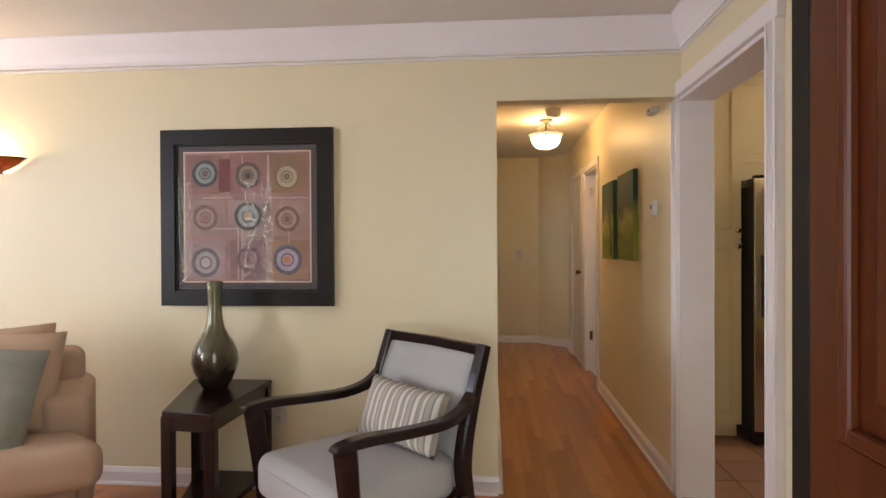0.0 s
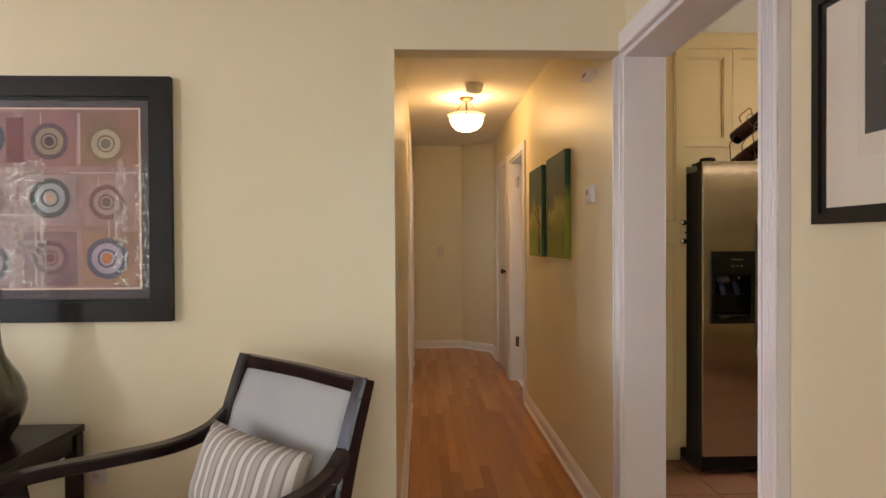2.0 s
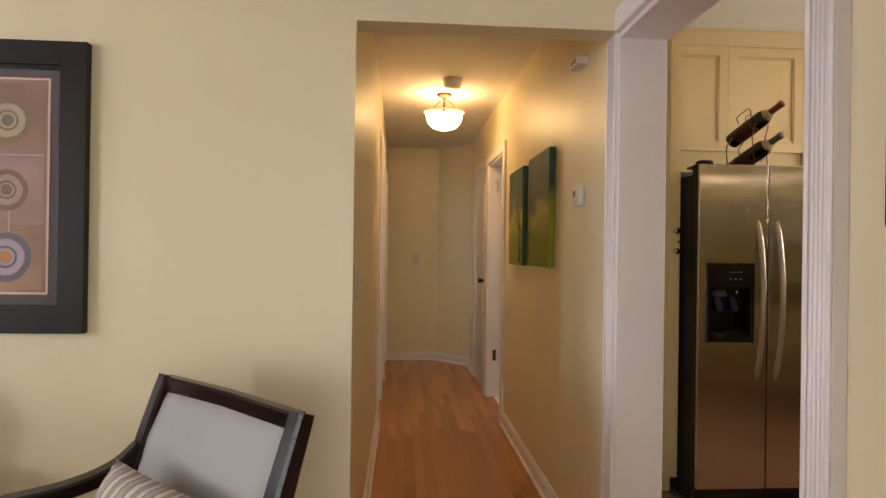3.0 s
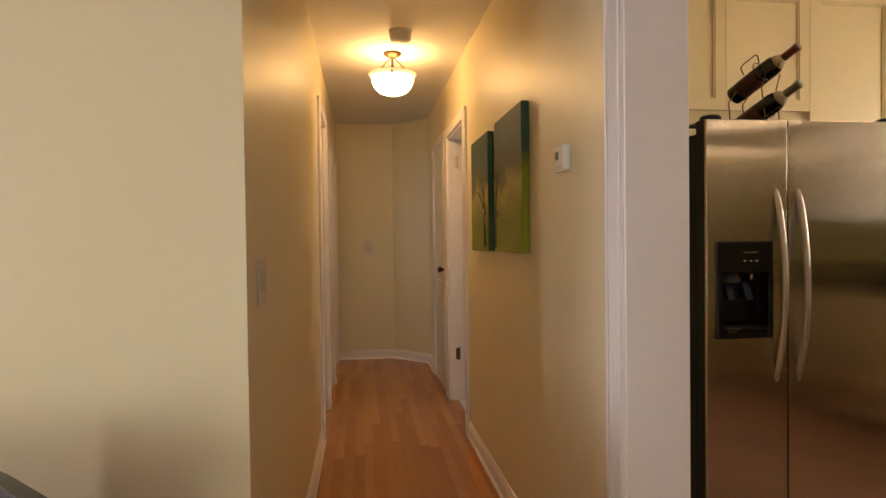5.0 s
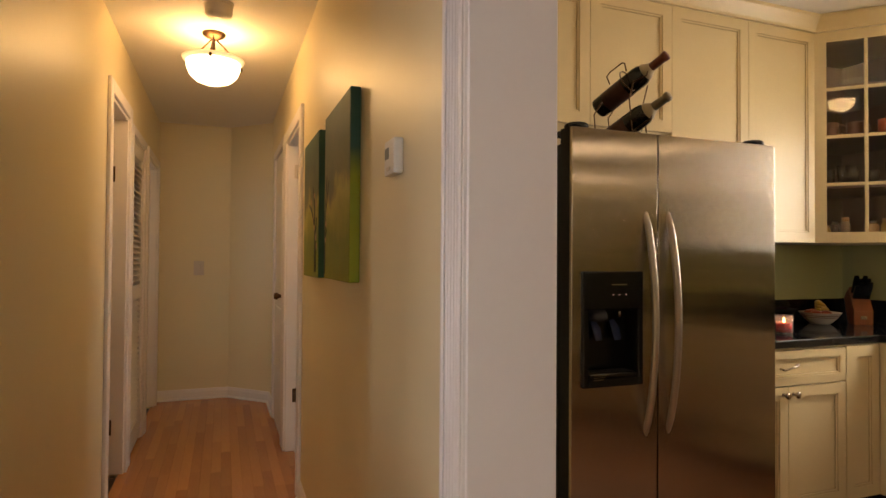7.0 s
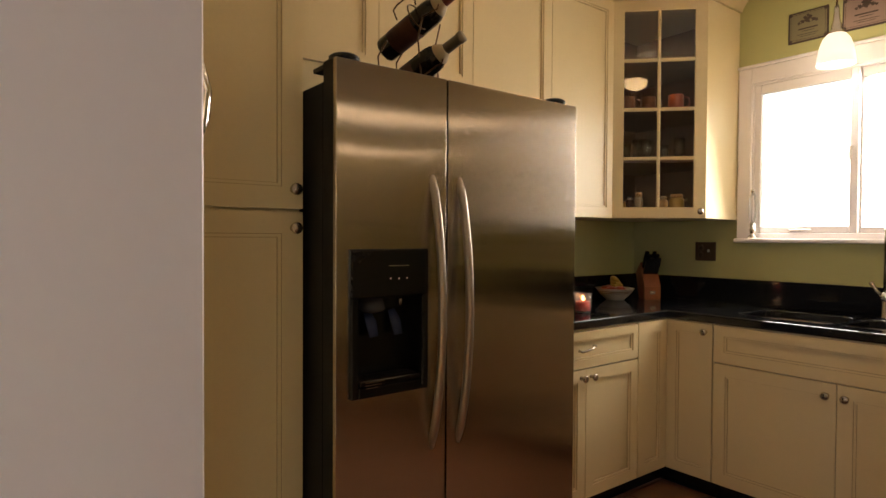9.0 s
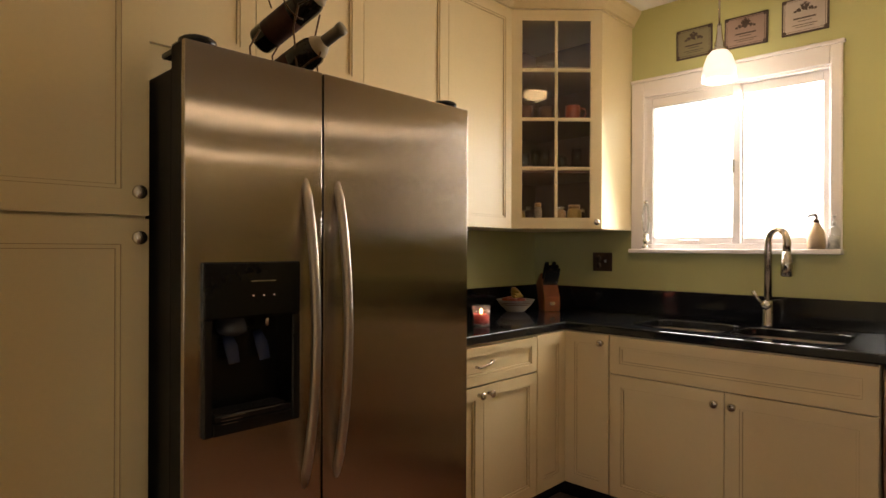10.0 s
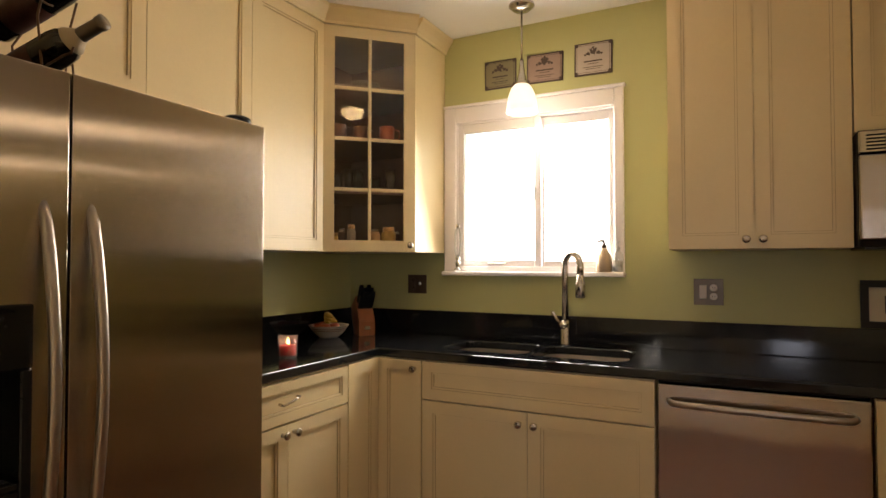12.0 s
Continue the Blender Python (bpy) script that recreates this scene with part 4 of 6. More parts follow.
# wall sconce, a half bowl throwing light upwards
AMBER = material("amber_mica", (0.30, 0.10, 0.02), 0.35, 0.2, var=0.4, scale=12)
sc = thing("wall_sconce", (-2.70, Y_FAR, 1.7), "amber half-bowl wall sconce, lit upwards", "wall lamp")
bm = bmesh.new()
rows = [(0.215, 0.13, 1.826), (0.205, 0.125, 1.818), (0.16, 0.10, 1.790), (0.10, 0.065, 1.764), (0.03, 0.02, 1.748)]
g = []
for rx, ry, z in rows:
    g.append([bm.verts.new((-2.70 + rx * math.cos(math.pi * i / 20), Y_FAR - 0.012 - ry * math.sin(math.pi * i / 20), z)) for i in range(21)])
for a, b in zip(g, g[1:]):
    for i in range(20):
        bm.faces.new((a[i], a[i + 1], b[i + 1], b[i])).smooth = True
bmesh.ops.solidify(bm, geom=bm.faces[:], thickness=0.004)
part("shade", bm, AMBER, sc)
part("rim", sweep(bmesh.new(), [(-2.70 + 0.217 * math.cos(math.pi * i / 20), Y_FAR - 0.012 - 0.132 * math.sin(math.pi * i / 20), 1.827) for i in range(21)], 0.005, n=6), BRONZE, sc)
part("backplate", boxed(-2.76, -2.64, Y_FAR - 0.014, Y_FAR - 0.001, 1.745, 1.82, bev=0.003), BRONZE, sc)


def outlet(name, at, m, plate_mat, kind_of, label, w=0.072, h=0.118, insert=None):
    """A wall plate in local x, z facing -y. kind_of: one letter a gang, s for switch and o for sockets."""
    t = thing(name, at, label, "wall plate")
    insert = insert or plate_mat
    n = len(kind_of)
    W = w + 0.046 * (n - 1)
    part("plate", boxed(-W / 2, W / 2, -0.006, -0.0005, -h / 2, h / 2, bev=0.0025, seg=2), plate_mat, t, m=m)
    for k, c in enumerate(kind_of):
        x = (k - (n - 1) / 2) * 0.046
        if c == "s":
            part("rocker", boxed(x - 0.016, x + 0.016, -0.010, -0.006, -0.032, 0.032, bev=0.002), insert, t, m=m)
        elif c == "t":
            part("toggle", boxed(x - 0.005, x + 0.005, -0.018, -0.006, -0.004, 0.012, bev=0.002), WHITEPL, t, m=m)
        else:
            for z in (-0.021, 0.021):
                f = part("socket", turned([(0, -0.0085), (0.016, -0.0085), (0.017, -0.006), (0.017, 0)], (x, 0, z), 16, pose(0, 0, 0, -90, 0, 0)), insert, t, m=m @ Matrix.Translation((0, -0.0085, 0)))
                for dx in (-0.005, 0.005):
                    part("slot", boxed(x + dx - 0.001, x + dx + 0.001, -0.0180, -0.0172, z - 0.003, z + 0.005), BLACKPL, f, m=m)
    return t


outlet("wall_outlet", (-1.023, Y_FAR, 0.4), pose(-1.028, Y_FAR, 0.412), PLATE, "o", "ivory wall outlet above the baseboard", h=0.13)

# entry door standing open
dr = thing("door_5", (0.60, -0.1, 0), "open mahogany front door with raised panels", "door")
dr["kind"] = "structure"
X0, X1 = 0.615, 0.660
# narrow strip, much darker than the rest of the door
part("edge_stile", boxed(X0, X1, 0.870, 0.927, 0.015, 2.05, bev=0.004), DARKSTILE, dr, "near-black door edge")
part("stile", boxed(X0, X1, 0.795, 0.870, 0.015, 2.05, bev=0.002), MAHOGANY, dr)
part("hinge_stile", boxed(X0, X1, -0.10, 0.06, 0.015, 2.05, bev=0.003), MAHOGANY, dr)
for a, b in ((0.015, 0.22), (0.92, 1.05), (1.92, 2.05)):
    part("rail", boxed(X0, X1, 0.06, 0.795, a, b, bev=0.002), MAHOGANY, dr)
for a, b in ((0.22, 0.92), (1.05, 1.92)):
    p = part("panel", boxed(X0 + 0.014, X1 - 0.014, 0.06, 0.795, a, b), MAHOGANY, dr)
    part("raised_field", boxed(X0 + 0.006, X1 - 0.006, 0.125, 0.730, a + 0.065, b - 0.065, bev=0.008, seg=2), MAHOGANY, p)
    for y0 in (0.06, 0.769):
        part("moulding", boxed(X0 - 0.004, X0 + 0.016, y0, y0 + 0.026, a, b, bev=0.006, seg=2), MAHOGANY, p)
    for z0 in (a, b - 0.026):
        part("moulding", boxed(X0 - 0.004, X0 + 0.016, 0.086, 0.769, z0, z0 + 0.026, bev=0.006, seg=2), MAHOGANY, p)
et = thing("trim_entry", (0.1, Y_FRONT, 0), "white casing round the front entry", "trim")
et["kind"] = "structure"
for a, b in ((-0.45, -0.365), (0.565, 0.65)):
    part("casing", boxed(a, b, Y_FRONT, Y_FRONT + 0.02, 0, 2.16, bev=0.004), TRIM, et)
part("head_casing", boxed(-0.365, 0.565, Y_FRONT, Y_FRONT + 0.02, 2.075, 2.16, bev=0.004), TRIM, et)

# ---- hall ----
BOWL = glow("lit_alabaster", (1.0, 0.68, 0.34, 1), 11.0)
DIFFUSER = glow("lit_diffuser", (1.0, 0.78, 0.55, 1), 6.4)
RIMGLASS = glow("amber_rim_glass", (1.0, 0.66, 0.30, 1), 1.0)
BOWLK = glow("lit_opal_glass", (1.0, 0.64, 0.30, 1), 22)


def bowl_lamp(name, x, y, zc, label, shade=BOWL, drop=0.0, size=1.0):
    t = thing(name, (x, y, zc), label, "ceiling lamp")
    if drop:
        part("rod", turned([(0, 0.002), (0.04, 0.002), (0.04, -0.008), (0.008, -0.012), (0.008, -drop - 0.01), (0, -drop - 0.01)], (x, y, zc), 16), BRONZE, t)
    zc -= drop
    part("canopy", turned([(0, 0), (0.060, 0), (0.060, -0.010), (0.045, -0.022), (0.014, -0.034), (0, -0.034)], (x, y, zc), 24), BRONZE, t, "bronze canopy")
    part("stem", turned([(0, -0.03), (0.009, -0.03), (0.009, -0.10), (0.016, -0.11), (0.009, -0.125), (0, -0.125)], (x, y, zc), 12), BRONZE, t)
    b = part("bowl", turned([(0.0, -0.278), (0.05, -0.274), (0.092, -0.258), (0.122, -0.228), (0.137, -0.190), (0.139, -0.160), (0.135, -0.160), (0.130, -0.190), (0.085, -0.248), (0.0, -0.266)],
                            (x, y, zc), 40), shade, t, "lit alabaster glass bowl", smooth=True)
    b.visible_shadow = False
    rm = part("rim", turned([(0.136, -0.160), (0.141, -0.162), (0.156, -0.150), (0.158, -0.143), (0.153, -0.140), (0.136, -0.152), (0.136, -0.160)], (x, y, zc), 40), RIMGLASS, t, "amber glass rim", smooth=True)
    rm.visible_shadow = False
    for k in range(3):
        a = radians(25 + 120 * k)
        c, s = math.cos(a), math.sin(a)
        arm = part("arm", sweep(bmesh.new(), [(x + 0.012 * c, y + 0.012 * s, zc - 0.03), (x + 0.06 * c, y + 0.06 * s, zc - 0.065), (x + 0.115 * c, y + 0.115 * s, zc - 0.115), (x + 0.147 * c, y + 0.147 * s, zc - 0.145)], 0.0045, n=6), BRONZE, t)
        part("finial", turned([(0, -0.012), (0.009, -0.008), (0.010, 0), (0.006, 0.01), (0, 0.012)], (x + 0.154 * c, y + 0.154 * s, zc - 0.162), 10), BRONZE, arm)
    if size != 1.0:
        around = Matrix.Translation((x, y, zc)) @ Matrix.Scale(size, 4) @ Matrix.Translation((-x, -y, -zc))
        for c in t.children_recursive:
            if c.name.split(".")[0] != "rod":
                c.data.transform(around)


bowl_lamp("ceiling_lamp", 0.645, 5.53, Z_CEIL + 0.01, "bronze hall ceiling lamp with lit glass bowl")
sd = thing("smoke_detector", (0.672, 5.12, Z_CEIL), "round white smoke detector on the hall ceiling", "detector")
part("base", turned([(0, 0.01), (0.070, 0.01), (0.070, -0.004), (0, -0.004)], (0.672, 5.12, Z_CEIL), 28), WHITEPL, sd)
part("cover", turned([(0.064, -0.004), (0.063, -0.040), (0.052, -0.054), (0.0, -0.058)], (0.672, 5.12, Z_CEIL), 28), WHITEPL, sd)

CANVAS = material("green_canvas", (0.2, 0.3, 0.05), 0.6, bump=0.2, bscale=200)
nt = CANVAS.node_tree
tcn = nt.nodes.new("ShaderNodeTexCoord")
sx = nt.nodes.new("ShaderNodeSeparateXYZ")
nz = nt.nodes.new("ShaderNodeTexNoise")
nz.inputs["Scale"].default_value, nz.inputs["Detail"].default_value = 6.0, 6
ma = nt.nodes.new("ShaderNodeMath")
ma.operation = "MULTIPLY_ADD"
ma.inputs[1].default_value = 0.30
mr = nt.nodes.new("ShaderNodeMapRange")
mr.inputs["From Min"].default_value, mr.inputs["From Max"].default_value = 1.33, 1.98
cr = nt.nodes.new("ShaderNodeValToRGB")
cs = [(0.0, (0.25, 0.27, 0.015, 1)), (0.28, (0.16, 0.20, 0.02, 1)), (0.50, (0.36, 0.33, 0.08, 1)), (0.60, (0.11, 0.12, 0.06, 1)), (0.82, (0.045, 0.085, 0.07, 1)), (1.0, (0.02, 0.075, 0.045, 1))]
for p, c in cs[2:]:
    cr.color_ramp.elements.new(p)
for el, (p, c) in zip(cr.color_ramp.elements, cs):
    el.position, el.color = p, c
nt.links.new(tcn.outputs["Object"], sx.inputs[0])
nt.links.new(tcn.outputs["Object"], nz.inputs["Vector"])
nt.links.new(nz.outputs["Fac"], ma.inputs[0])
nt.links.new(sx.outputs["Z"], ma.inputs[2])
nt.links.new(ma.outputs[0], mr.inputs["Value"])
nt.links.new(mr.outputs[0], cr.inputs[0])
nt.links.new(cr.outputs[0], nt.nodes["Principled BSDF"].inputs["Base Color"])
TREEPAINT = material("dark_tree_paint", (0.035, 0.045, 0.025), 0.6, var=0.4, scale=10)
GREENEDGE = material("painted_canvas_edge", (0.02, 0.085, 0.04), 0.6, var=0.4, scale=8)


EDGEFADE = material("two_tone_canvas_edge", (0.1, 0.12, 0.02), 0.6)
nt = EDGEFADE.node_tree
tcn, sx, mr, cr = (nt.nodes.new(k) for k in ("ShaderNodeTexCoord", "ShaderNodeSeparateXYZ", "ShaderNodeMapRange", "ShaderNodeValToRGB"))
mr.inputs["From Min"].default_value, mr.inputs["From Max"].default_value = 1.55, 1.64
cr.color_ramp.elements[0].color, cr.color_ramp.elements[1].color = (0.25, 0.29, 0.012, 1), (0.012, 0.07, 0.045, 1)
nt.links.new(tcn.outputs["Object"], sx.inputs[0])
nt.links.new(sx.outputs["Z"], mr.inputs["Value"])
nt.links.new(mr.outputs[0], cr.inputs[0])
nt.links.new(cr.outputs[0], nt.nodes["Principled BSDF"].inputs["Base Color"])
BLOSSOM = material("pink_paint", (0.42, 0.26, 0.16), 0.6, var=0.4, scale=30)


def canvas(y0, y1, z0, z1, label, limbs, edge, dabs):
    t = thing("canvas_painting", (X_DIV, (y0 + y1) / 2, z0), label, "painting", "pair of tree canvases")
    body = part("canvas", boxed(X_DIV - 0.036, X_DIV - 0.002, y0, y1, z0, z1, bev=0.003), CANVAS, t)
    for pts, r in limbs:
        part("tree_stroke", sweep(bmesh.new(), [(X_DIV - 0.0365, y, z) for y, z in pts], [r * (1 - 0.6 * i / (len(pts) - 1)) for i in range(len(pts))], 0.0012, n=6, up=(1, 0, 0)), TREEPAINT, body)
    part("side", boxed(X_DIV - 0.0345, X_DIV - 0.003, y0 - 0.0015, y0, z0 + 0.003, z1 - 0.003), edge, t, "painted canvas edge")
    for y, z, r in dabs:
        part("paint_dab", turned([(0, 0.0), (r, 0.0), (r * 0.8, 0.0012), (0, 0.0016)], (0, 0, 0), 9, pose(0, 0, 0, 0, -90, 0)), BLOSSOM, body, m=Matrix.Translation((X_DIV - 0.0362, y, z)))


canvas(3.955, 4.440, 1.212, 1.832, "green canvas painting of a tree in a field",
       [([(4.425, 1.23), (4.42, 1.38), (4.41, 1.52), (4.385, 1.60)], 0.013), ([(4.415, 1.45), (4.37, 1.53), (4.34, 1.58)], 0.008), ([(4.42, 1.36), (4.38, 1.40)], 0.008)], EDGEFADE, [(4.40, 1.42, 0.011), (4.37, 1.46, 0.009), (4.41, 1.36, 0.012)])
canvas(4.600, 5.050, 1.206, 1.826, "green canvas painting with a dark tree trunk",
       [([(4.68, 1.23), (4.69, 1.40), (4.71, 1.52), (4.76, 1.60)], 0.028), ([(4.69, 1.42), (4.79, 1.50), (4.87, 1.53)], 0.014), ([(4.68, 1.36), (4.64, 1.46)], 0.012)], GREENEDGE, [(4.66, 1.38, 0.020), (4.70, 1.42, 0.024), (4.74, 1.46, 0.016), (4.66, 1.52, 0.018), (4.71, 1.56, 0.014), (4.80, 1.54, 0.012), (4.64, 1.34, 0.016)])

th = thing("thermostat", (X_DIV, 3.455, 1.535), "white wall thermostat beside the green canvases", "thermostat")
part("case", boxed(X_DIV - 0.026, X_DIV - 0.001, 3.485, 3.575, 1.495, 1.582, bev=0.005, seg=2), WHITEPL, th)
part("display", boxed(X_DIV - 0.0275, X_DIV - 0.0258, 3.530, 3.562, 1.535, 1.562), material("grey_display", (0.16, 0.17, 0.15), 0.3), th)
part("lever", boxed(X_DIV - 0.030, X_DIV - 0.026, 3.515, 3.54, 1.505, 1.513), PLATE, th)
ch = thing("door_chime", (X_DIV, 3.5, 2.16), "small cream chime box high on the wall", "chime")
part("case", boxed(X_DIV - 0.05, X_DIV - 0.001, 3.455, 3.575, 2.098, 2.132, bev=0.005, seg=2), WHITEPL, ch)
for k in range(3):
    part("slot", boxed(X_DIV - 0.0515, X_DIV - 0.0495, 3.475 + 0.025 * k, 3.487 + 0.025 * k, 2.106, 2.122), BRONZE, ch)
outlet("switch_plate", (X_HALL, 3.25, 1.16), pose(X_HALL, 3.25, 1.166, 0, 0, 90), PLATE, "ss", "ivory double switch plate inside the hall", w=0.072, h=0.125)
outlet("switch_plate", (0.50, Y_END, 1.17), pose(0.50, Y_END, 1.19, 0, 0, 0), PLATE, "s", "ivory switch plate at the hall end", w=0.085, h=0.13)

# ---- kitchen ----
EAST = lambda y, z, x=3.878: pose(x, y, z, 0, 0, -90)
KNOB = [(0.0, -0.034), (0.009, -0.034), (0.0155, -0.030), (0.017, -0.025), (0.013, -0.018), (0.007, -0.013), (0.006, -0.006), (0.010, -0.002), (0.010, 0.0)]


def knob(parent, m, x, z):
    """A turned knob on a front whose face is y = -0.02."""
    bm = bmesh.new()
    lathe(bm, [(r, -h) for r, h in KNOB], (0, 0, 0), 16, pose(0, 0, 0, 90, 0, 0))
    part("knob", bm, NICKEL, parent, "satin nickel knob", m=m @ Matrix.Translation((x, -0.021, z)))


def front(parent, m, w, h, knobs=(), rail=0.058, name="door", panel=True):
    """A painted frame-and-panel front: x from 0 to w, z from 0 to h, carcass face at y = 0, facing -y."""
    g = 0.0015
    d = part(name, ring_bar(bmesh.new(), g, w - g, g, h - g, rail - g, -0.021, -0.001, bev=0.0015), CABINET, parent, m=m)
    bm = boxed(rail - 0.004, w - rail + 0.004, -0.010, -0.002, rail - 0.004, h - rail + 0.004)
    part("panel", bm, CABINET, d, m=m)
    b = 0.010
    part("bead", ring_bar(bmesh.new(), rail, w - rail, rail, h - rail, b, -0.0165, -0.009, bev=0.003), CABINET, d, m=m)
    e = 0.0028
    for o, y0 in ((0.0, -0.0172), (b, -0.0108)):
        r = rail + o - e / 2
        part("glaze_line", ring_bar(bmesh.new(), r, w - r, r, h - r, e, y0, y0 + 0.004), GLAZE, d, "brown glaze in the panel groove", m=m)
    for x, z in knobs:
        knob(d, m, x, z)
    return d


def pull(parent, m, x, z, w=0.10):
    bm = sweep(bmesh.new(), [(x - w / 2, -0.020, z - 0.006), (x - w / 2 + 0.008, -0.040, z - 0.010), (x - w * 0.2, -0.046, z - 0.004), (x, -0.047, z), (x + w * 0.2, -0.046, z + 0.004), (x + w / 2 - 0.008, -0.040, z + 0.010), (x + w / 2, -0.020, z + 0.006)],
               [0.006, 0.005, 0.004, 0.0055, 0.004, 0.005, 0.006], n=8)
    part("pull", bm, NICKEL, parent, "curved nickel drawer pull", m=m)


CROWN_K = [(0, 0), (0.012, 0), (0.014, 0.014), (0.03, 0.040), (0.052, 0.068), (0.055, 0.085), (0, 0.085)]
ZU0, ZU1 = 1.392, 2.568


def carcass(t, b, name="body"):
    return part(name, boxed(*b, bev=0.0015), CABINET, t)


# tall pantry beside the refrigerator
t = thing("pantry_cabinet", (1.52, 4.4, 0), "tall cream pantry cabinet beside the refrigerator", "cabinet", "kitchen cabinets")
PY = 4.05
carcass(t, (X_KIT + 0.004, 1.803, PY, Y_BACK, 0.10, ZU1))
part("toe_kick", boxed(X_KIT + 0.004, 1.803, PY + 0.06, Y_BACK, 0.0, 0.10), CABINET, t)
front(t, pose(X_KIT + 0.006, PY, 0.105), 0.527, 1.248, [(0.497, 1.248 - 0.047)], rail=0.062)
front(t, pose(X_KIT + 0.006, PY, 1.358), 0.527, 1.205, [(0.497, 0.055)], rail=0.062)
part("crown", profile_run(bmesh.new(), CROWN_K, (X_KIT + 0.004, PY - 0.02, ZU1), (1.81, PY - 0.02, ZU1), (0, -1, 0)), CABINET, t)

# wall cabinets along the back
UY = 4.492


def wall_cabinet(name, x0, xm, x1, z0, knobs, label):
    t = thing(name, ((x0 + x1) / 2, Y_BACK, z0), label, "cabinet", "kitchen cabinets")
    carcass(t, (x0, x1, UY, Y_BACK, z0 if knobs else z0 - 0.13, ZU1))
    front(t, pose(x0, UY, z0), xm - x0, ZU1 - z0, [(xm - x0 - 0.03, 0.035)] if knobs else ())
    front(t, pose(xm, UY, z0), x1 - xm, ZU1 - z0, [(0.03, 0.035)] if knobs else ())
    part("crown", profile_run(bmesh.new(), CROWN_K, (x0, UY - 0.02, ZU1), (x1, UY - 0.02, ZU1), (0, -1, 0)), CABINET, t)
    return t


wall_cabinet("wall_cabinet", 1.835, 2.315, 2.797, 1.925, False, "cream wall cabinet above the refrigerator")
wall_cabinet("wall_cabinet", 2.797, 3.305, 3.803, ZU0, True, "cream two-door wall cabinet above the counter")

# corner cabinet with a glass door set at an angle
CA, CB = Vector((3.805, 4.488)), Vector((4.150, 4.143))
t = thing("corner_cabinet", (4.3, 4.6, ZU0), "cream corner wall cabinet with eight-pane glass door", "cabinet", "kitchen cabinets")
part("side_panel", boxed(4.150, X_EAST - 0.001, 4.136, 4.154, ZU0, ZU1, bev=0.0015), CABINET, t)
part("side_panel", boxed(3.803, 3.821, 4.49, Y_BACK - 0.001, ZU0, ZU1, bev=0.0015), CABINET, t)
# back and shelves get a darker brown than the cream shell
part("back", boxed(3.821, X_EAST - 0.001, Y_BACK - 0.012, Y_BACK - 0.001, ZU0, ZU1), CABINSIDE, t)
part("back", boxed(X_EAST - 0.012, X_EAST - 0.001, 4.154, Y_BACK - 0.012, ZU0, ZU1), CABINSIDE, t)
poly = [(3.823, 4.492), (4.152, 4.163), (4.487, 4.163), (4.487, 4.806), (3.823, 4.806)]
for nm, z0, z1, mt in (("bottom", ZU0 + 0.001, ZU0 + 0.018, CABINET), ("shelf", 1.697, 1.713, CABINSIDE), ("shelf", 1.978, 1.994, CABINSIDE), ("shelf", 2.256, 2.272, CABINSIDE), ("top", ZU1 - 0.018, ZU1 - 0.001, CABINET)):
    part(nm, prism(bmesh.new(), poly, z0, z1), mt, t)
W = (CB - CA).length
MD = pose(CA.x, CA.y, ZU0, 0, 0, -45)
H = ZU1 - ZU0
r = 0.060
d = part("door", ring_bar(bmesh.new(), 0.002, W - 0.002, 0.002, H - 0.002, r - 0.002, -0.021, -0.001, bev=0.002), CABINET, t, m=MD)
part("mullion", boxed(W / 2 - 0.008, W / 2 + 0.008, -0.019, -0.005, r, H - r, bev=0.002), CABINET, d, m=MD)
hp = (H - 2 * r) / 4
for k in (1, 2, 3):
    for a, b in ((r, W / 2 - 0.008), (W / 2 + 0.008, W - r)):
        part("mullion", boxed(a, b, -0.0185, -0.0055, r + hp * k - 0.009, r + hp * k + 0.009, bev=0.002), CABINET, d, m=MD)
for k in range(4):
    for a, b in ((r, W / 2 - 0.008), (W / 2 + 0.008, W - r)):
        p = part("pane", boxed(a - 0.003, b + 0.003, -0.0115, -0.0085, r + hp * k + 0.005, r + hp * (k + 1) - 0.005), PANE, d, m=MD)
        p.visible_shadow = False
knob(d, MD, W - 0.032, 0.036)
bm = bmesh.new()
dv = (CB - CA).normalized()
nrm = Vector((-0.707, -0.707, 0))
profile_run(bm, CROWN_K, (*(CA + Vector((-0.014, -0.014)) - dv * 0.01), ZU1), (*(CB + Vector((-0.014, -0.014)) + dv * 0.01), ZU1), nrm)
profile_run(bm, CROWN_K, (CB.x - 0.01, 4.136, ZU1), (X_EAST, 4.136, ZU1), (0, -1, 0))
part("crown", bm, CABINET, t)

# dishes behind the glass
GLASSY = glass("drinking_glass", (0.90, 0.92, 0.92, 1), 0.03)
GLASSY.node_tree.nodes["Math.001"].inputs[2].default_value = 0.16
MUGS = [material("brown_glaze_mug", (0.20, 0.085, 0.045), 0.3, var=0.3), material("rust_mug", (0.48, 0.13, 0.06), 0.3, var=0.3)]


def mug(x, y, z, mt, label):
    t = thing("mug", (x, y, z), label, "mug", "dishes in the corner cabinet")
    part("cup", turned([(0, 0.003), (0.032, 0.0), (0.040, 0.02), (0.041, 0.085), (0.038, 0.086), (0.036, 0.02), (0, 0.010)], (x, y, z), 20), mt, t)
    part("handle", sweep(bmesh.new(), [(x + 0.028, y - 0.028, z + 0.075), (x + 0.048, y - 0.048, z + 0.070), (x + 0.052, y - 0.052, z + 0.045), (x + 0.045, y - 0.045, z + 0.022), (x + 0.028, y - 0.028, z + 0.018)], 0.005, n=6), mt, t)


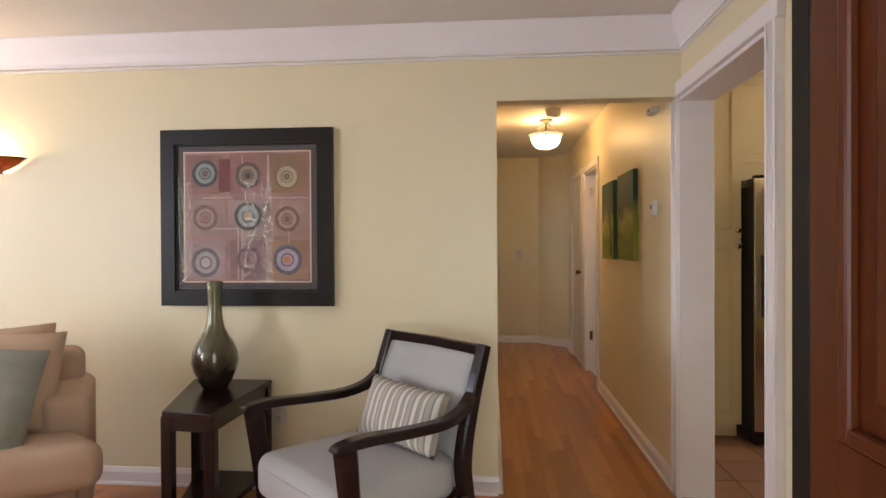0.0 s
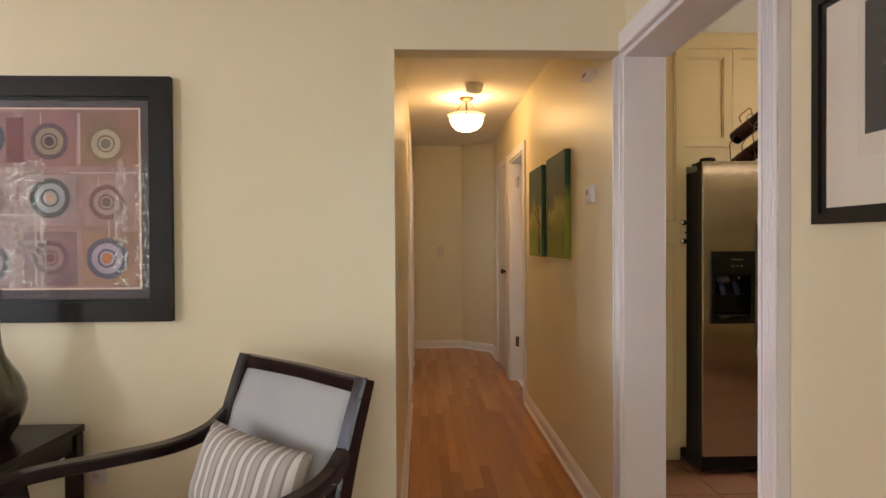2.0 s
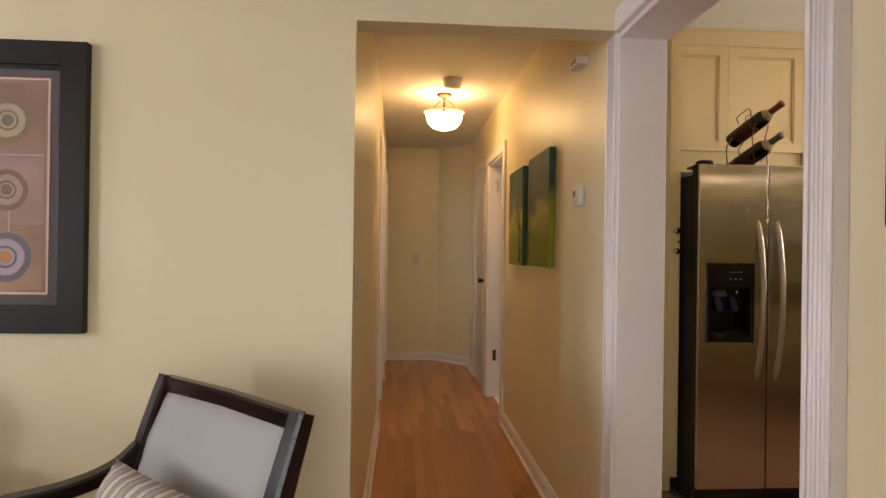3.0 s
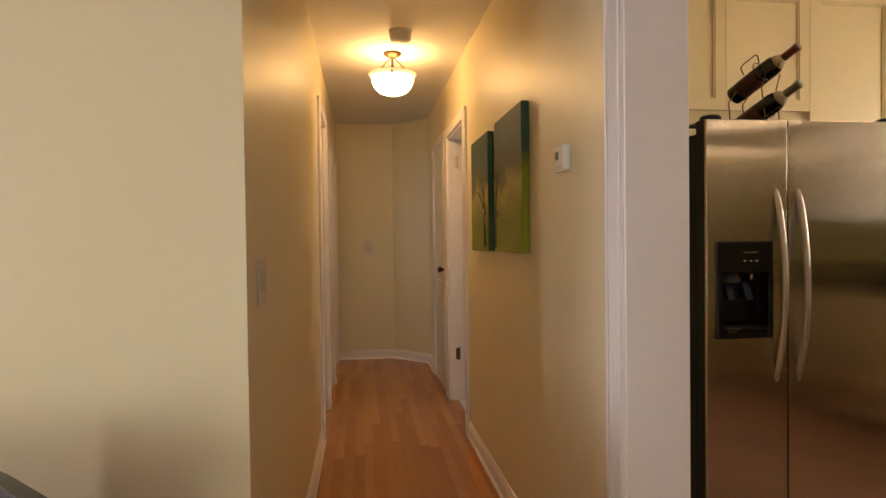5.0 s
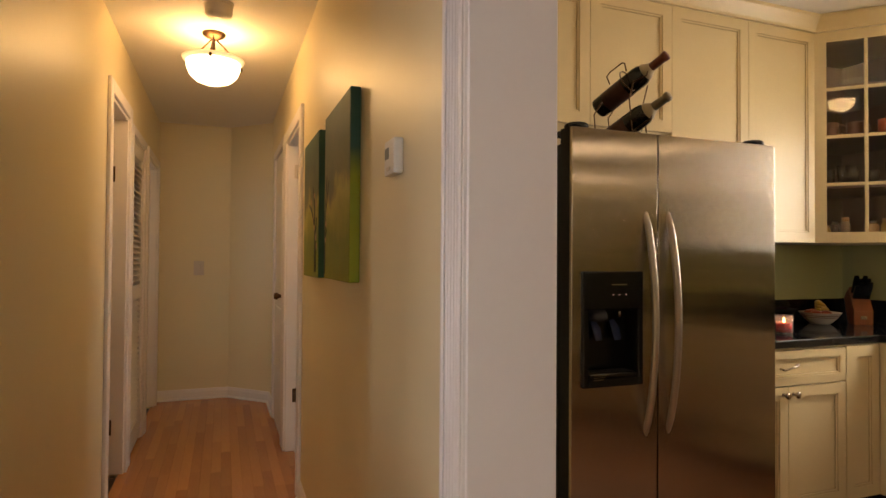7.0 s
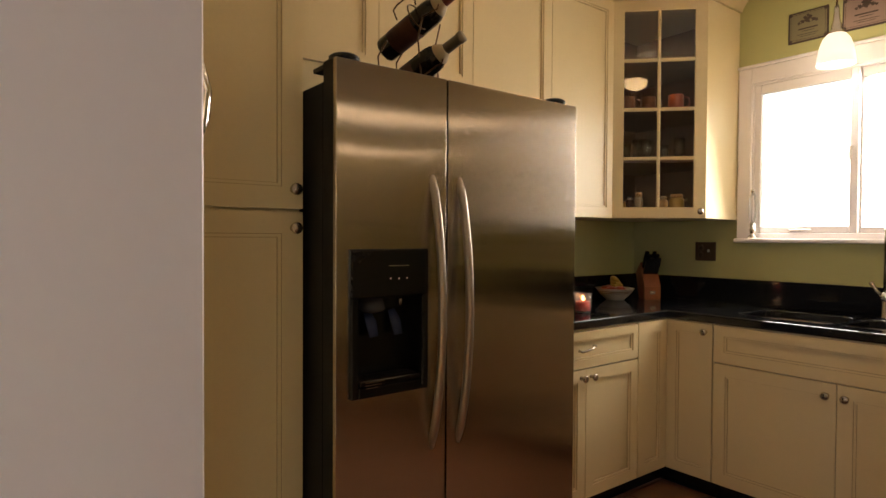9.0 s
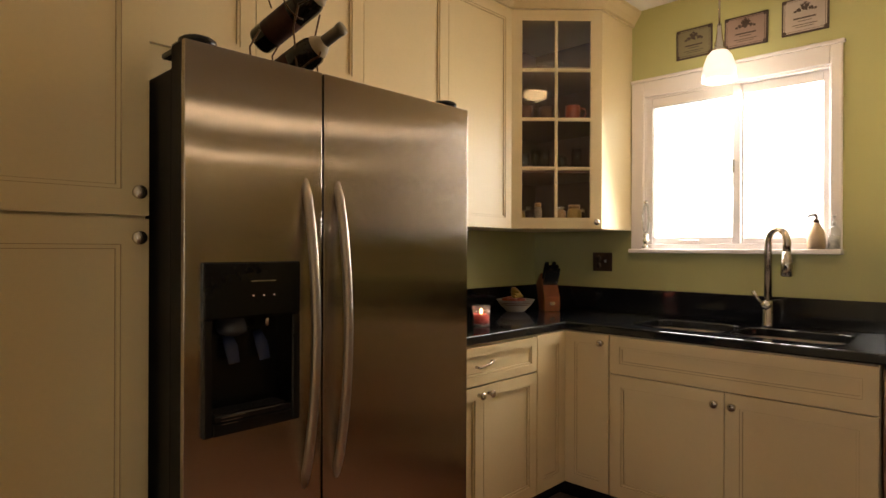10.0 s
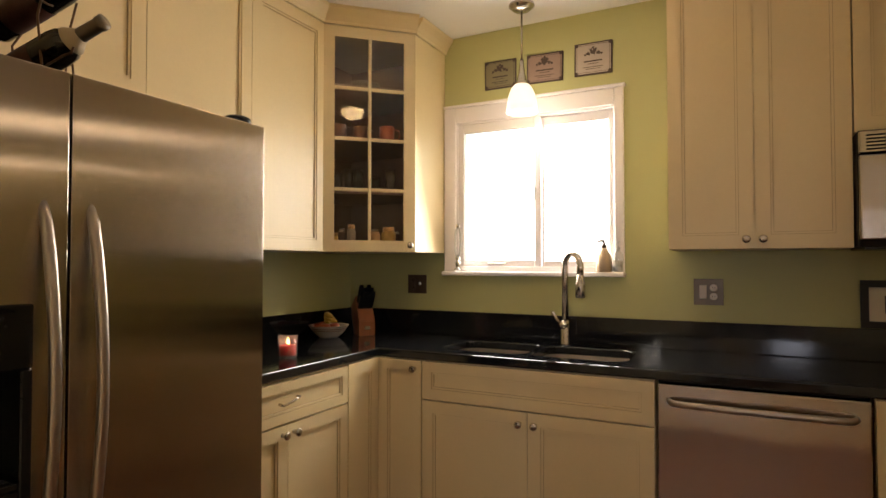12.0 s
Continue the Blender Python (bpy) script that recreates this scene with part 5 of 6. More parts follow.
def tumbler(x, y, z, h, r, label):
    o = solid("tumbler", turned([(0, 0.002), (r * 0.8, 0), (r, h), (r * 0.93, h), (r * 0.74, 0.008), (0, 0.008)], (x, y, z), 18), GLASSY, label, "glass", group="dishes in the corner cabinet")
    o.visible_shadow = False
    return o


def jar(x, y, z, h, r, color, lid, label):
    t = thing("spice_jar", (x, y, z), label, "jar", "jars in the corner cabinet")
    part("body", turned([(0, 0), (r, 0.002), (r, h * 0.72), (r * 0.75, h * 0.80), (r * 0.75, h * 0.82), (0, h * 0.82)], (x, y, z), 16), color, t)
    part("lid", turned([(0, h * 0.82), (r * 0.82, h * 0.82), (r * 0.82, h), (0, h)], (x, y, z), 16), lid, t)


along = lambda s, back: (CA.x + dv.x * s + 0.707 * back, CA.y + dv.y * s + 0.707 * back)
mug(*along(0.36, 0.10), 1.994, MUGS[1], "rust red glazed mug on the shelf")
mug(*along(0.10, 0.12), 1.994, MUGS[0], "brown glazed mug on the shelf")
mug(*along(0.22, 0.14), 1.994, MUGS[0], "brown glazed mug on the shelf")
for s, b, h in ((0.09, 0.10, 0.10), (0.16, 0.13, 0.13), (0.20, 0.08, 0.12), (0.30, 0.12, 0.09), (0.38, 0.10, 0.13)):
    tumbler(*along(s, b), 1.713, h, 0.03, "clear drinking glass on the shelf")
JC = [material("yellow_label", (0.45, 0.28, 0.07), 0.5), material("dark_spice", (0.10, 0.05, 0.03), 0.4), material("pale_label", (0.30, 0.22, 0.14), 0.5), material("tan_spice", (0.48, 0.28, 0.12), 0.4)]
for k, (s, b, h, r) in enumerate(((0.075, 0.09, 0.085, 0.021), (0.12, 0.12, 0.11, 0.022), (0.165, 0.09, 0.13, 0.023), (0.29, 0.10, 0.11, 0.034), (0.37, 0.10, 0.12, 0.040), (0.42, 0.14, 0.10, 0.025))):
    jar(*along(s, b), ZU0 + 0.018, h, r, JC[k % 4], NICKEL if k % 2 else JC[3], ("small spice jar with a lid", "glass storage jar with a metal lid")[k > 2])
solid("serving_bowl", turned([(0, 0.003), (0.05, 0), (0.09, 0.03), (0.10, 0.05), (0.096, 0.05), (0.05, 0.012), (0, 0.010)], (*along(0.24, 0.17), 2.272), 24), GLASSY, "clear glass serving bowl on the top shelf", "bowl", smooth=True)

# wall cabinets on the window wall
t = thing("wall_cabinet", (4.3, 2.52, ZU0), "cream two-door wall cabinet beside the window", "cabinet", "kitchen cabinets")
carcass(t, (4.172, X_EAST - 0.001, 2.186, 2.858, ZU0, ZU1))
front(t, EAST(2.858, ZU0, 4.172), 0.334, H, [(0.303, 0.04)])
front(t, EAST(2.524, ZU0, 4.172), 0.338, H, [(0.030, 0.04)])
part("crown", profile_run(bmesh.new(), CROWN_K, (4.15, 2.186, ZU1), (4.15, 2.858, ZU1), (-1, 0, 0)), CABINET, t)
t = thing("wall_cabinet", (4.3, 1.8, 1.83), "cream wall cabinet above the microwave", "cabinet", "kitchen cabinets")
carcass(t, (4.172, X_EAST - 0.001, 1.42, 2.183, 1.835, ZU1))
front(t, EAST(2.183, 1.835, 4.172), 0.381, ZU1 - 1.835)
front(t, EAST(1.802, 1.835, 4.172), 0.381, ZU1 - 1.835)
part("crown", profile_run(bmesh.new(), CROWN_K, (4.15, 1.42, ZU1), (4.15, 2.183, ZU1), (-1, 0, 0)), CABINET, t)

t = thing("microwave", (4.3, 1.8, 1.39), "steel over-counter microwave with dark vent grille", "microwave")
part("body", boxed(4.10, X_EAST - 0.001, 1.425, 2.180, 1.395, 1.832, bev=0.004), BLACKCASE, t)
part("door", boxed(4.065, 4.099, 1.60, 2.178, 1.42, 1.735, bev=0.006, seg=2), STEEL, t)
part("vent", boxed(4.075, 4.099, 1.43, 2.178, 1.742, 1.825, bev=0.004), STEEL, t)
for k in range(5):
    part("louvre", boxed(4.071, 4.077, 1.47, 2.155, 1.753 + 0.013 * k, 1.758 + 0.013 * k), BLACKPL, t)
part("control_panel", boxed(4.068, 4.099, 1.43, 1.595, 1.42, 1.735, bev=0.004), BLACKPL, t)
part("underside", boxed(4.11, 4.46, 1.45, 2.16, 1.385, 1.395), BLACKPL, t)

# base cabinets
BX, BY = 3.880, 4.195


def base_body(t, b):
    part("body", boxed(*b, 0.10, 0.874, bev=0.0015), CABINET, t)


t = thing("base_cabinet", (3.2, 4.5, 0), "cream base cabinet with drawer and two doors", "cabinet", "kitchen cabinets")
base_body(t, (2.80, 3.612, BY, Y_BACK))
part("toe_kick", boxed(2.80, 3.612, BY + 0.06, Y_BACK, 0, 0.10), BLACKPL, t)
dw_ = front(t, pose(2.83, BY, 0.700), 0.782, 0.165, rail=0.040, name="drawer")
pull(dw_, pose(2.83, BY, 0.700), 0.391, 0.088, 0.105)
front(t, pose(2.83, BY, 0.105), 0.391, 0.590, [(0.358, 0.553)], rail=0.055)
front(t, pose(3.221, BY, 0.105), 0.391, 0.590, [(0.033, 0.553)], rail=0.055)
t = thing("corner_base_cabinet", (4.1, 4.5, 0), "cream corner base cabinet with narrow panelled doors", "cabinet", "kitchen cabinets")
part("body", prism(bmesh.new(), [(3.616, BY), (BX, BY), (BX, 3.932), (X_EAST - 0.001, 3.932), (X_EAST - 0.001, Y_BACK - 0.001), (3.616, Y_BACK - 0.001)], 0.10, 0.874), CABINET, t)
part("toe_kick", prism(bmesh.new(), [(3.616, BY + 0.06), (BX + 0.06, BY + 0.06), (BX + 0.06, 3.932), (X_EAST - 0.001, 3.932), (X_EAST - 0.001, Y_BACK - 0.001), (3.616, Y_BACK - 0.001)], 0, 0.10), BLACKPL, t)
front(t, pose(3.616, BY, 0.105), 0.245, 0.765, rail=0.058)
front(t, EAST(BY - 0.022, 0.105, BX), 0.240, 0.765, [(0.205, 0.725)], rail=0.050)
t = thing("sink_cabinet", (4.2, 3.4, 0), "cream sink base cabinet with false drawer front", "cabinet", "kitchen cabinets")
part("body", boxed(BX, X_EAST - 0.03, 2.880, 3.928, 0.10, 0.68, bev=0.0015), CABINET, t)
part("front_rail", boxed(BX, BX + 0.03, 2.880, 3.928, 0.681, 0.872, bev=0.001), CABINET, t)
part("side", boxed(BX + 0.031, X_EAST - 0.03, 3.915, 3.928, 0.681, 0.872), CABINET, t)
part("side", boxed(BX + 0.031, X_EAST - 0.03, 2.880, 2.898, 0.681, 0.872), CABINET, t)
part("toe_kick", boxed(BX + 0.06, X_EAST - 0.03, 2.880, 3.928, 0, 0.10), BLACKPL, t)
front(t, EAST(3.928, 0.692, BX), 1.048, 0.178, rail=0.050, name="false_drawer")
front(t, EAST(3.928, 0.105, BX), 0.523, 0.583, [(0.488, 0.530)])
front(t, EAST(3.404, 0.105, BX), 0.523, 0.583, [(0.035, 0.530)])
t = thing("base_cabinet", (4.2, 1.8, 0), "cream base cabinet beside the dishwasher", "cabinet", "kitchen cabinets")
base_body(t, (BX, X_EAST - 0.001, 1.36, 2.172))
part("toe_kick", boxed(BX + 0.06, X_EAST - 0.001, 1.36, 2.172, 0, 0.10), BLACKPL, t)
front(t, EAST(2.172, 0.105, BX), 0.406, 0.765)
front(t, EAST(1.766, 0.105, BX), 0.406, 0.765)

t = thing("dishwasher", (4.2, 2.52, 0), "stainless dishwasher with a curved bar handle", "dishwasher")
part("body", boxed(3.90, X_EAST - 0.03, 2.180, 2.872, 0.09, 0.868, bev=0.003), BLACKCASE, t)
part("door", boxed(3.858, 3.898, 2.183, 2.870, 0.11, 0.864, bev=0.006, seg=2), STEEL, t)
hp_ = [(3.855, 2.826, 0.800), (3.825, 2.815, 0.800)] + [(3.818 - 0.012 * math.sin(math.pi * k / 10), 2.80 - 0.055 * k, 0.799) for k in range(11)] + [(3.825, 2.237, 0.800), (3.855, 2.226, 0.800)]
part("handle", sweep(bmesh.new(), hp_, 0.010, 0.013, n=10), HANDLE, t, "bowed steel handle", smooth=True)
part("kick_plate", boxed(3.93, 3.95, 2.18, 2.872, 0.0, 0.09), BLACKPL, t)


def ring_pts(x0, x1, y0, y1, r, n=5):
    pts = []
    for cx, cy, a0 in ((x1 - r, y1 - r, 0), (x0 + r, y1 - r, 90), (x0 + r, y0 + r, 180), (x1 - r, y0 + r, 270)):
        for k in range(n + 1):
            a = radians(a0 + 90 * k / n)
            pts.append((cx + r * math.cos(a), cy + r * math.sin(a)))
    return pts


BOWLS = (ring_pts(3.985, 4.335, 3.475, 3.90, 0.07), ring_pts(3.985, 4.335, 3.015, 3.445, 0.07))
bm = bmesh.new()
outer = [(2.765, 4.172), (3.858, 4.172), (3.858, 1.36), (X_EAST - 0.0005, 1.36), (X_EAST - 0.0005, Y_BACK - 0.0005), (2.765, Y_BACK - 0.0005)]
edges = []
for loop in (outer, *BOWLS):
    vs = [bm.verts.new((x, y, 0.915)) for x, y in loop]
    edges += [bm.edges.new((vs[i], vs[(i + 1) % len(vs)])) for i in range(len(vs))]
bmesh.ops.triangle_fill(bm, use_beauty=True, edges=edges)
ex = bmesh.ops.extrude_face_region(bm, geom=bm.faces[:])
for v in [g for g in ex["geom"] if isinstance(g, bmesh.types.BMVert)]:
    v.co.z = 0.875
bmesh.ops.recalc_face_normals(bm, faces=bm.faces)
rim_e = [e for e in bm.edges if len(e.link_faces) == 2 and e.calc_face_angle() > 1.0 and abs(e.verts[0].co.z - e.verts[1].co.z) < 1e-4]
bmesh.ops.bevel(bm, geom=rim_e, offset=0.008, segments=3, affect="EDGES", profile=0.5)
solid("countertop", bm, GRANITE, "polished black granite countertop with undermount sink cutout", "countertop")
solid("backsplash", boxed(2.765, X_EAST - 0.022, Y_BACK - 0.021, Y_BACK - 0.001, 0.9155, 1.052, bev=0.003), GRANITE, "low black granite backsplash behind the counter", "backsplash", group="granite backsplash")
solid("backsplash", boxed(X_EAST - 0.021, X_EAST - 0.001, 1.36, Y_BACK - 0.001, 0.9155, 1.054, bev=0.003), GRANITE, "low black granite backsplash under the window", "backsplash", group="granite backsplash")

t = thing("sink", (4.16, 3.45, 0.7), "double-bowl stainless steel undermount sink", "sink")
for (x0, x1, y0, y1) in ((3.985, 4.335, 3.475, 3.90), (3.985, 4.335, 3.015, 3.445)):
    bm = bmesh.new()
    rings = []
    for z, s in ((0.876, -0.006), (0.86, 0.0), (0.74, 0.010), (0.712, 0.030), (0.705, 0.06)):
        rings.append([bm.verts.new((x, y, z)) for x, y in ring_pts(x0 + s, x1 - s, y0 + s, y1 - s, 0.07)])
    for a, b in zip(rings, rings[1:]):
        for i in range(len(a)):
            bm.faces.new((a[i], a[(i + 1) % len(a)], b[(i + 1) % len(a)], b[i])).smooth = True
    bm.faces.new(rings[-1])
    bl = part("bowl", bm, SINKSTEEL, t)
    part("drain", turned([(0, 0.004), (0.03, 0.003), (0.042, 0.001)], ((x0 + x1) / 2, (y0 + y1) / 2, 0.706), 20), CHROME, bl)

# faucet
t = thing("kitchen_faucet", (4.40, 3.385, 0.915), "brushed nickel gooseneck faucet with pull-down spray", "faucet")
fx, fy = 4.405, 3.390
part("base", turned([(0, 0), (0.028, 0), (0.028, 0.006), (0.024, 0.012), (0.023, 0.11), (0.017, 0.125), (0, 0.125)], (fx, fy, 0.9155), 20), NICKEL, t)
neck = [(fx, fy, 1.03), (fx, fy, 1.29)] + [(fx - (0.062 - 0.062 * math.cos(a)) * 0.60, fy - (0.062 - 0.062 * math.cos(a)) * 0.80, 1.315 + 0.068 * math.sin(a)) for a in [math.pi * k / 10 for k in range(11)]]
hx, hy = neck[-1][0], neck[-1][1]
neck.append((hx - 0.003, hy, 1.272))
part("neck", sweep(bmesh.new(), neck, 0.0175, n=12, up=(0.8, -0.6, 0)), NICKEL, t, smooth=True)
part("spray_head", turned([(0, 0.0), (0.018, 0.0), (0.019, -0.03), (0.024, -0.04), (0.026, -0.108), (0.020, -0.115), (0, -0.115)], (hx - 0.003, hy, 1.275), 18), NICKEL, t)
part("spray_button", boxed(hx - 0.028, hx - 0.018, hy - 0.008, hy + 0.008, 1.185, 1.215, bev=0.003), BLACKPL, t)
part("lever", sweep(bmesh.new(), [(fx - 0.018, fy + 0.012, 1.02), (fx - 0.034, fy + 0.030, 1.04), (fx - 0.045, fy + 0.055, 1.085)], [0.012, 0.008, 0.010], n=10), NICKEL, t)
part("hub", turned([(0, -0.022), (0.020, -0.022), (0.023, 0), (0.020, 0.022), (0, 0.022)], (fx - 0.012, fy + 0.004, 1.018), 18, pose(0, 0, 0, 0, 90, 0)), CHROME, t)

# window sill things
t = thing("soap_dispenser", (4.47, 3.205, WZ0), "bronze teardrop soap pump on the window sill", "soap dispenser")
sz = WZ0 + 0.002
part("bottle", turned([(0, 0), (0.034, 0), (0.038, 0.008), (0.040, 0.04), (0.033, 0.085), (0.018, 0.115), (0.012, 0.125), (0, 0.125)], (4.475, 3.205, sz), 22), material("pale_bronze", (0.50, 0.38, 0.26), 0.42, 0.5, var=0.1, bump=0.02), t, smooth=True)
part("collar", turned([(0, 0.125), (0.014, 0.125), (0.014, 0.138), (0.006, 0.142), (0.006, 0.158), (0, 0.158)], (4.475, 3.205, sz), 14), BRONZE, t)
part("spout", sweep(bmesh.new(), [(4.475, 3.205, sz + 0.160), (4.458, 3.222, sz + 0.160), (4.446, 3.234, sz + 0.153)], [0.007, 0.005, 0.004], n=8), BRONZE, t)
t = thing("lotion_bottle", (4.48, 3.135, WZ0), "clear plastic pump bottle on the window sill", "bottle")
cb = part("bottle", turned([(0, 0), (0.026, 0), (0.027, 0.08), (0.020, 0.10), (0.010, 0.11), (0, 0.11)], (4.485, 3.135, sz), 18), GLASSY, t)
cb.visible_shadow = False
part("lotion", turned([(0, 0.003), (0.023, 0.003), (0.023, 0.06), (0, 0.06)], (4.485, 3.135, sz), 16), material("pale_lotion", (0.7, 0.66, 0.6), 0.4), t)
part("pump", turned([(0, 0.11), (0.010, 0.11), (0.010, 0.128), (0.004, 0.13), (0.004, 0.15), (0.010, 0.152), (0.010, 0.158), (0, 0.158)], (4.485, 3.135, sz), 12), WHITEPL, t)
t = thing("glass_ornament", (4.47, 4.04, WZ0), "tall clear glass ornament on the window sill", "ornament")
go = part("stand", turned([(0, 0), (0.022, 0), (0.022, 0.012), (0.009, 0.02), (0.013, 0.034), (0.018, 0.048), (0.008, 0.060), (0.016, 0.075), (0.010, 0.09), (0, 0.09)], (4.472, 4.038, sz), 16), CHROME, t, smooth=True)
lp = [(4.472, 4.038 + 0.018 * math.cos(a), sz + 0.17 + 0.085 * math.sin(a)) for a in [math.pi * (-0.5 + k / 10) for k in range(21)]]
gl = part("loop", sweep(bmesh.new(), lp, 0.007, n=8, up=(1, 0, 0)), GLASSY, t)
gl.visible_shadow = False
part("bead", turned([(0, -0.014), (0.012, -0.006), (0.012, 0.006), (0, 0.014)], (4.472, 4.038, sz + 0.262), 12), CHROME, t)

# pendant lamp over the sink
t = thing("pendant_lamp", (4.25, 3.565, Z_KIT), "nickel pendant lamp with white bell glass shade", "pendant lamp")
plx, ply = 4.25, 3.565
part("canopy", turned([(0, 0), (0.066, 0), (0.066, -0.010), (0.040, -0.030), (0.010, -0.036), (0, -0.036)], (plx, ply, Z_KIT), 24), NICKEL, t)
part("rod", turned([(0, -0.03), (0.005, -0.03), (0.005, -0.33), (0, -0.33)], (plx, ply, Z_KIT), 10), NICKEL, t)
part("socket", turned([(0, 2.375), (0.009, 2.375), (0.012, 2.34), (0.016, 2.30), (0.022, 2.285), (0.022, 2.262), (0.032, 2.255), (0.034, 2.232), (0, 2.232)], (plx, ply, 0), 20), NICKEL, t)
sh = part("shade", turned([(0.030, 2.245), (0.038, 2.241), (0.055, 2.220), (0.067, 2.185), (0.075, 2.143), (0.079, 2.100), (0.075, 2.100), (0.071, 2.143), (0.063, 2.182), (0.051, 2.215), (0.028, 2.236)], (plx, ply, 0), 32), glow("lit_white_glass", (1, 0.93, 0.82, 1), 1.15), t, "glowing white bell shade", smooth=True)
sh.visible_shadow = False
bowl_lamp("ceiling_lamp", 3.12, 3.30, Z_KIT, "bronze kitchen ceiling lamp with lit glass bowl", BOWLK, 0.08, 0.62)


def band_light(y, z):
    """A long hanging light, unseen and added to put highlight bands in the steel."""
    t = thing("band_light", (3.35, y, Z_KIT), "unseen long hanging light added to streak the steel", "ceiling lamp", "long hanging lights")
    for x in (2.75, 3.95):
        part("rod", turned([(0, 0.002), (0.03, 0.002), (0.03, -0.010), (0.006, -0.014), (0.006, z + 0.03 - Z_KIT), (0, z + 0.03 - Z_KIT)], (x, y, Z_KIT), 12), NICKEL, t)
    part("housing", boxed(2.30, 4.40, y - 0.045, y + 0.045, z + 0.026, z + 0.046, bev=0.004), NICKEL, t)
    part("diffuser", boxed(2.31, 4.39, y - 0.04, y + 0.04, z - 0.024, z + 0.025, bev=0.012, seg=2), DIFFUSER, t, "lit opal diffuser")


band_light(0.05, 2.45)
band_light(-2.0, 2.40)

# wall plates and label plaques
outlet("wall_plate", (X_EAST, 4.325, 1.2), pose(X_EAST, 4.322, 1.208, 0, 0, -90), BRONZEPLATE, "ot", "dark bronze plate with outlet and switch", w=0.082, h=0.112)
outlet("wall_plate", (X_EAST, 2.72, 1.2), pose(X_EAST, 2.72, 1.196, 0, 0, -90), PEWTER, "so", "pewter plate with ivory switch and outlet", w=0.084, h=0.125, insert=PLATE)
PLAQ = [material("aged_label_paper", (0.21, 0.18, 0.10), 0.6, var=0.1, scale=10), material("rose_label_paper", (0.30, 0.205, 0.165), 0.6, var=0.1, scale=10), material("pale_label_paper", (0.47, 0.39, 0.33), 0.6, var=0.1, scale=10)]
INK = material("sepia_ink", (0.07, 0.045, 0.035), 0.7)
for k, (y0, w_, z0, h_, tilt) in enumerate(((3.875, 0.190, 2.318, 0.160, 0.0), (3.625, 0.205, 2.318, 0.160, 1.0), (3.358, 0.198, 2.320, 0.172, 0.5))):
    m = pose(X_EAST, y0, z0, 0, 0, -90) @ pose(0, 0, 0, 0, tilt, 0)
    t = thing("label_plaque", (X_EAST, y0 - w_ / 2, z0), ("olive", "rose", "pale")[k] + " vintage wine label plaque with dark border", "plaque", "plaques above the window")
    part("border", boxed(0, w_, -0.010, -0.001, 0, h_, bev=0.002), INK, t, m=m)
    pl = part("label", boxed(0.008, w_ - 0.008, -0.0116, -0.0095, 0.008, h_ - 0.008, bev=0.0005), PLAQ[k], t, m=m)
    part("inner_line", ring_bar(bmesh.new(), 0.013, w_ - 0.013, 0.013, h_ - 0.013, 0.0016, -0.0125, -0.0116), INK, pl, m=m)
    for cx in (0.012, w_ - 0.012):
        for cz in (0.012, h_ - 0.012):
            part("corner_ornament", disc(0, 0.009, cx, cz, -0.0125, 12), INK, pl, m=m)
    cx = w_ / 2
    for a, dx, dz in ((0.019, 0, 0.004), (0.012, -0.026, -0.004), (0.012, 0.026, -0.004), (0.010, -0.013, 0.016), (0.010, 0.013, 0.016), (0.008, -0.042, -0.010), (0.008, 0.042, -0.010), (0.009, 0, 0.025)):
        part("emblem", disc(0, a * 0.8, cx + dx, h_ * 0.68 + dz, -0.0125, 18, 0.9, k * 3 + a * 200), INK, pl, m=m)
    for q, (ww, zz, tt) in enumerate(((0.10, 0.42, 0.007), (0.06, 0.34, 0.003), (0.11, 0.24, 0.003), (0.08, 0.18, 0.0025))):
        part("writing_bar", boxed(cx - ww * w_ * 2.4, cx + ww * w_ * 2.4, -0.0126, -0.0116, h_ * zz - tt / 2, h_ * zz + tt / 2), INK, pl, m=m)

# things on the counter
FROSTED = glass("frosted_glass", (0.98, 0.90, 0.87, 1), 0.1)
fn = FROSTED.node_tree
haze = fn.nodes.new("ShaderNodeBsdfTranslucent")
haze.inputs[0].default_value = (0.9, 0.72, 0.66, 1)
white = fn.nodes.new("ShaderNodeBsdfDiffuse")
white.inputs[0].default_value = (0.85, 0.75, 0.70, 1)
both = fn.nodes.new("ShaderNodeMixShader")
fn.links.new(haze.outputs[0], both.inputs[1])
fn.links.new(white.outputs[0], both.inputs[2])
top = fn.nodes.new("ShaderNodeMixShader")
top.inputs[0].default_value = 0.2
fn.links.new(fn.nodes["Mix Shader"].outputs[0], top.inputs[1])
fn.links.new(both.outputs[0], top.inputs[2])
fn.links.new(top.outputs[0], fn.nodes["Material Output"].inputs[0])
WAX = material("red_wax", (0.9, 0.045, 0.03), 0.4)
WAX.node_tree.nodes["Principled BSDF"].inputs["Subsurface Weight"].default_value = 0.8
WAX.node_tree.nodes["Principled BSDF"].inputs["Subsurface Radius"].default_value = (0.03, 0.006, 0.004)
t = thing("candle", (3.42, 4.36, 0.915), "lit red candle in a frosted glass holder", "candle")
cz0 = 0.9155
h = part("holder", turned([(0, 0.001), (0.036, 0.0), (0.040, 0.006), (0.042, 0.096), (0.039, 0.096), (0.037, 0.010), (0, 0.008)], (3.42, 4.36, cz0), 24), FROSTED, t, "frosted glass holder")
h.visible_shadow = False
part("wax", turned([(0, 0.012), (0.036, 0.012), (0.0375, 0.056), (0.02, 0.052), (0, 0.050)], (3.42, 4.36, cz0), 24), WAX, t, "red wax")
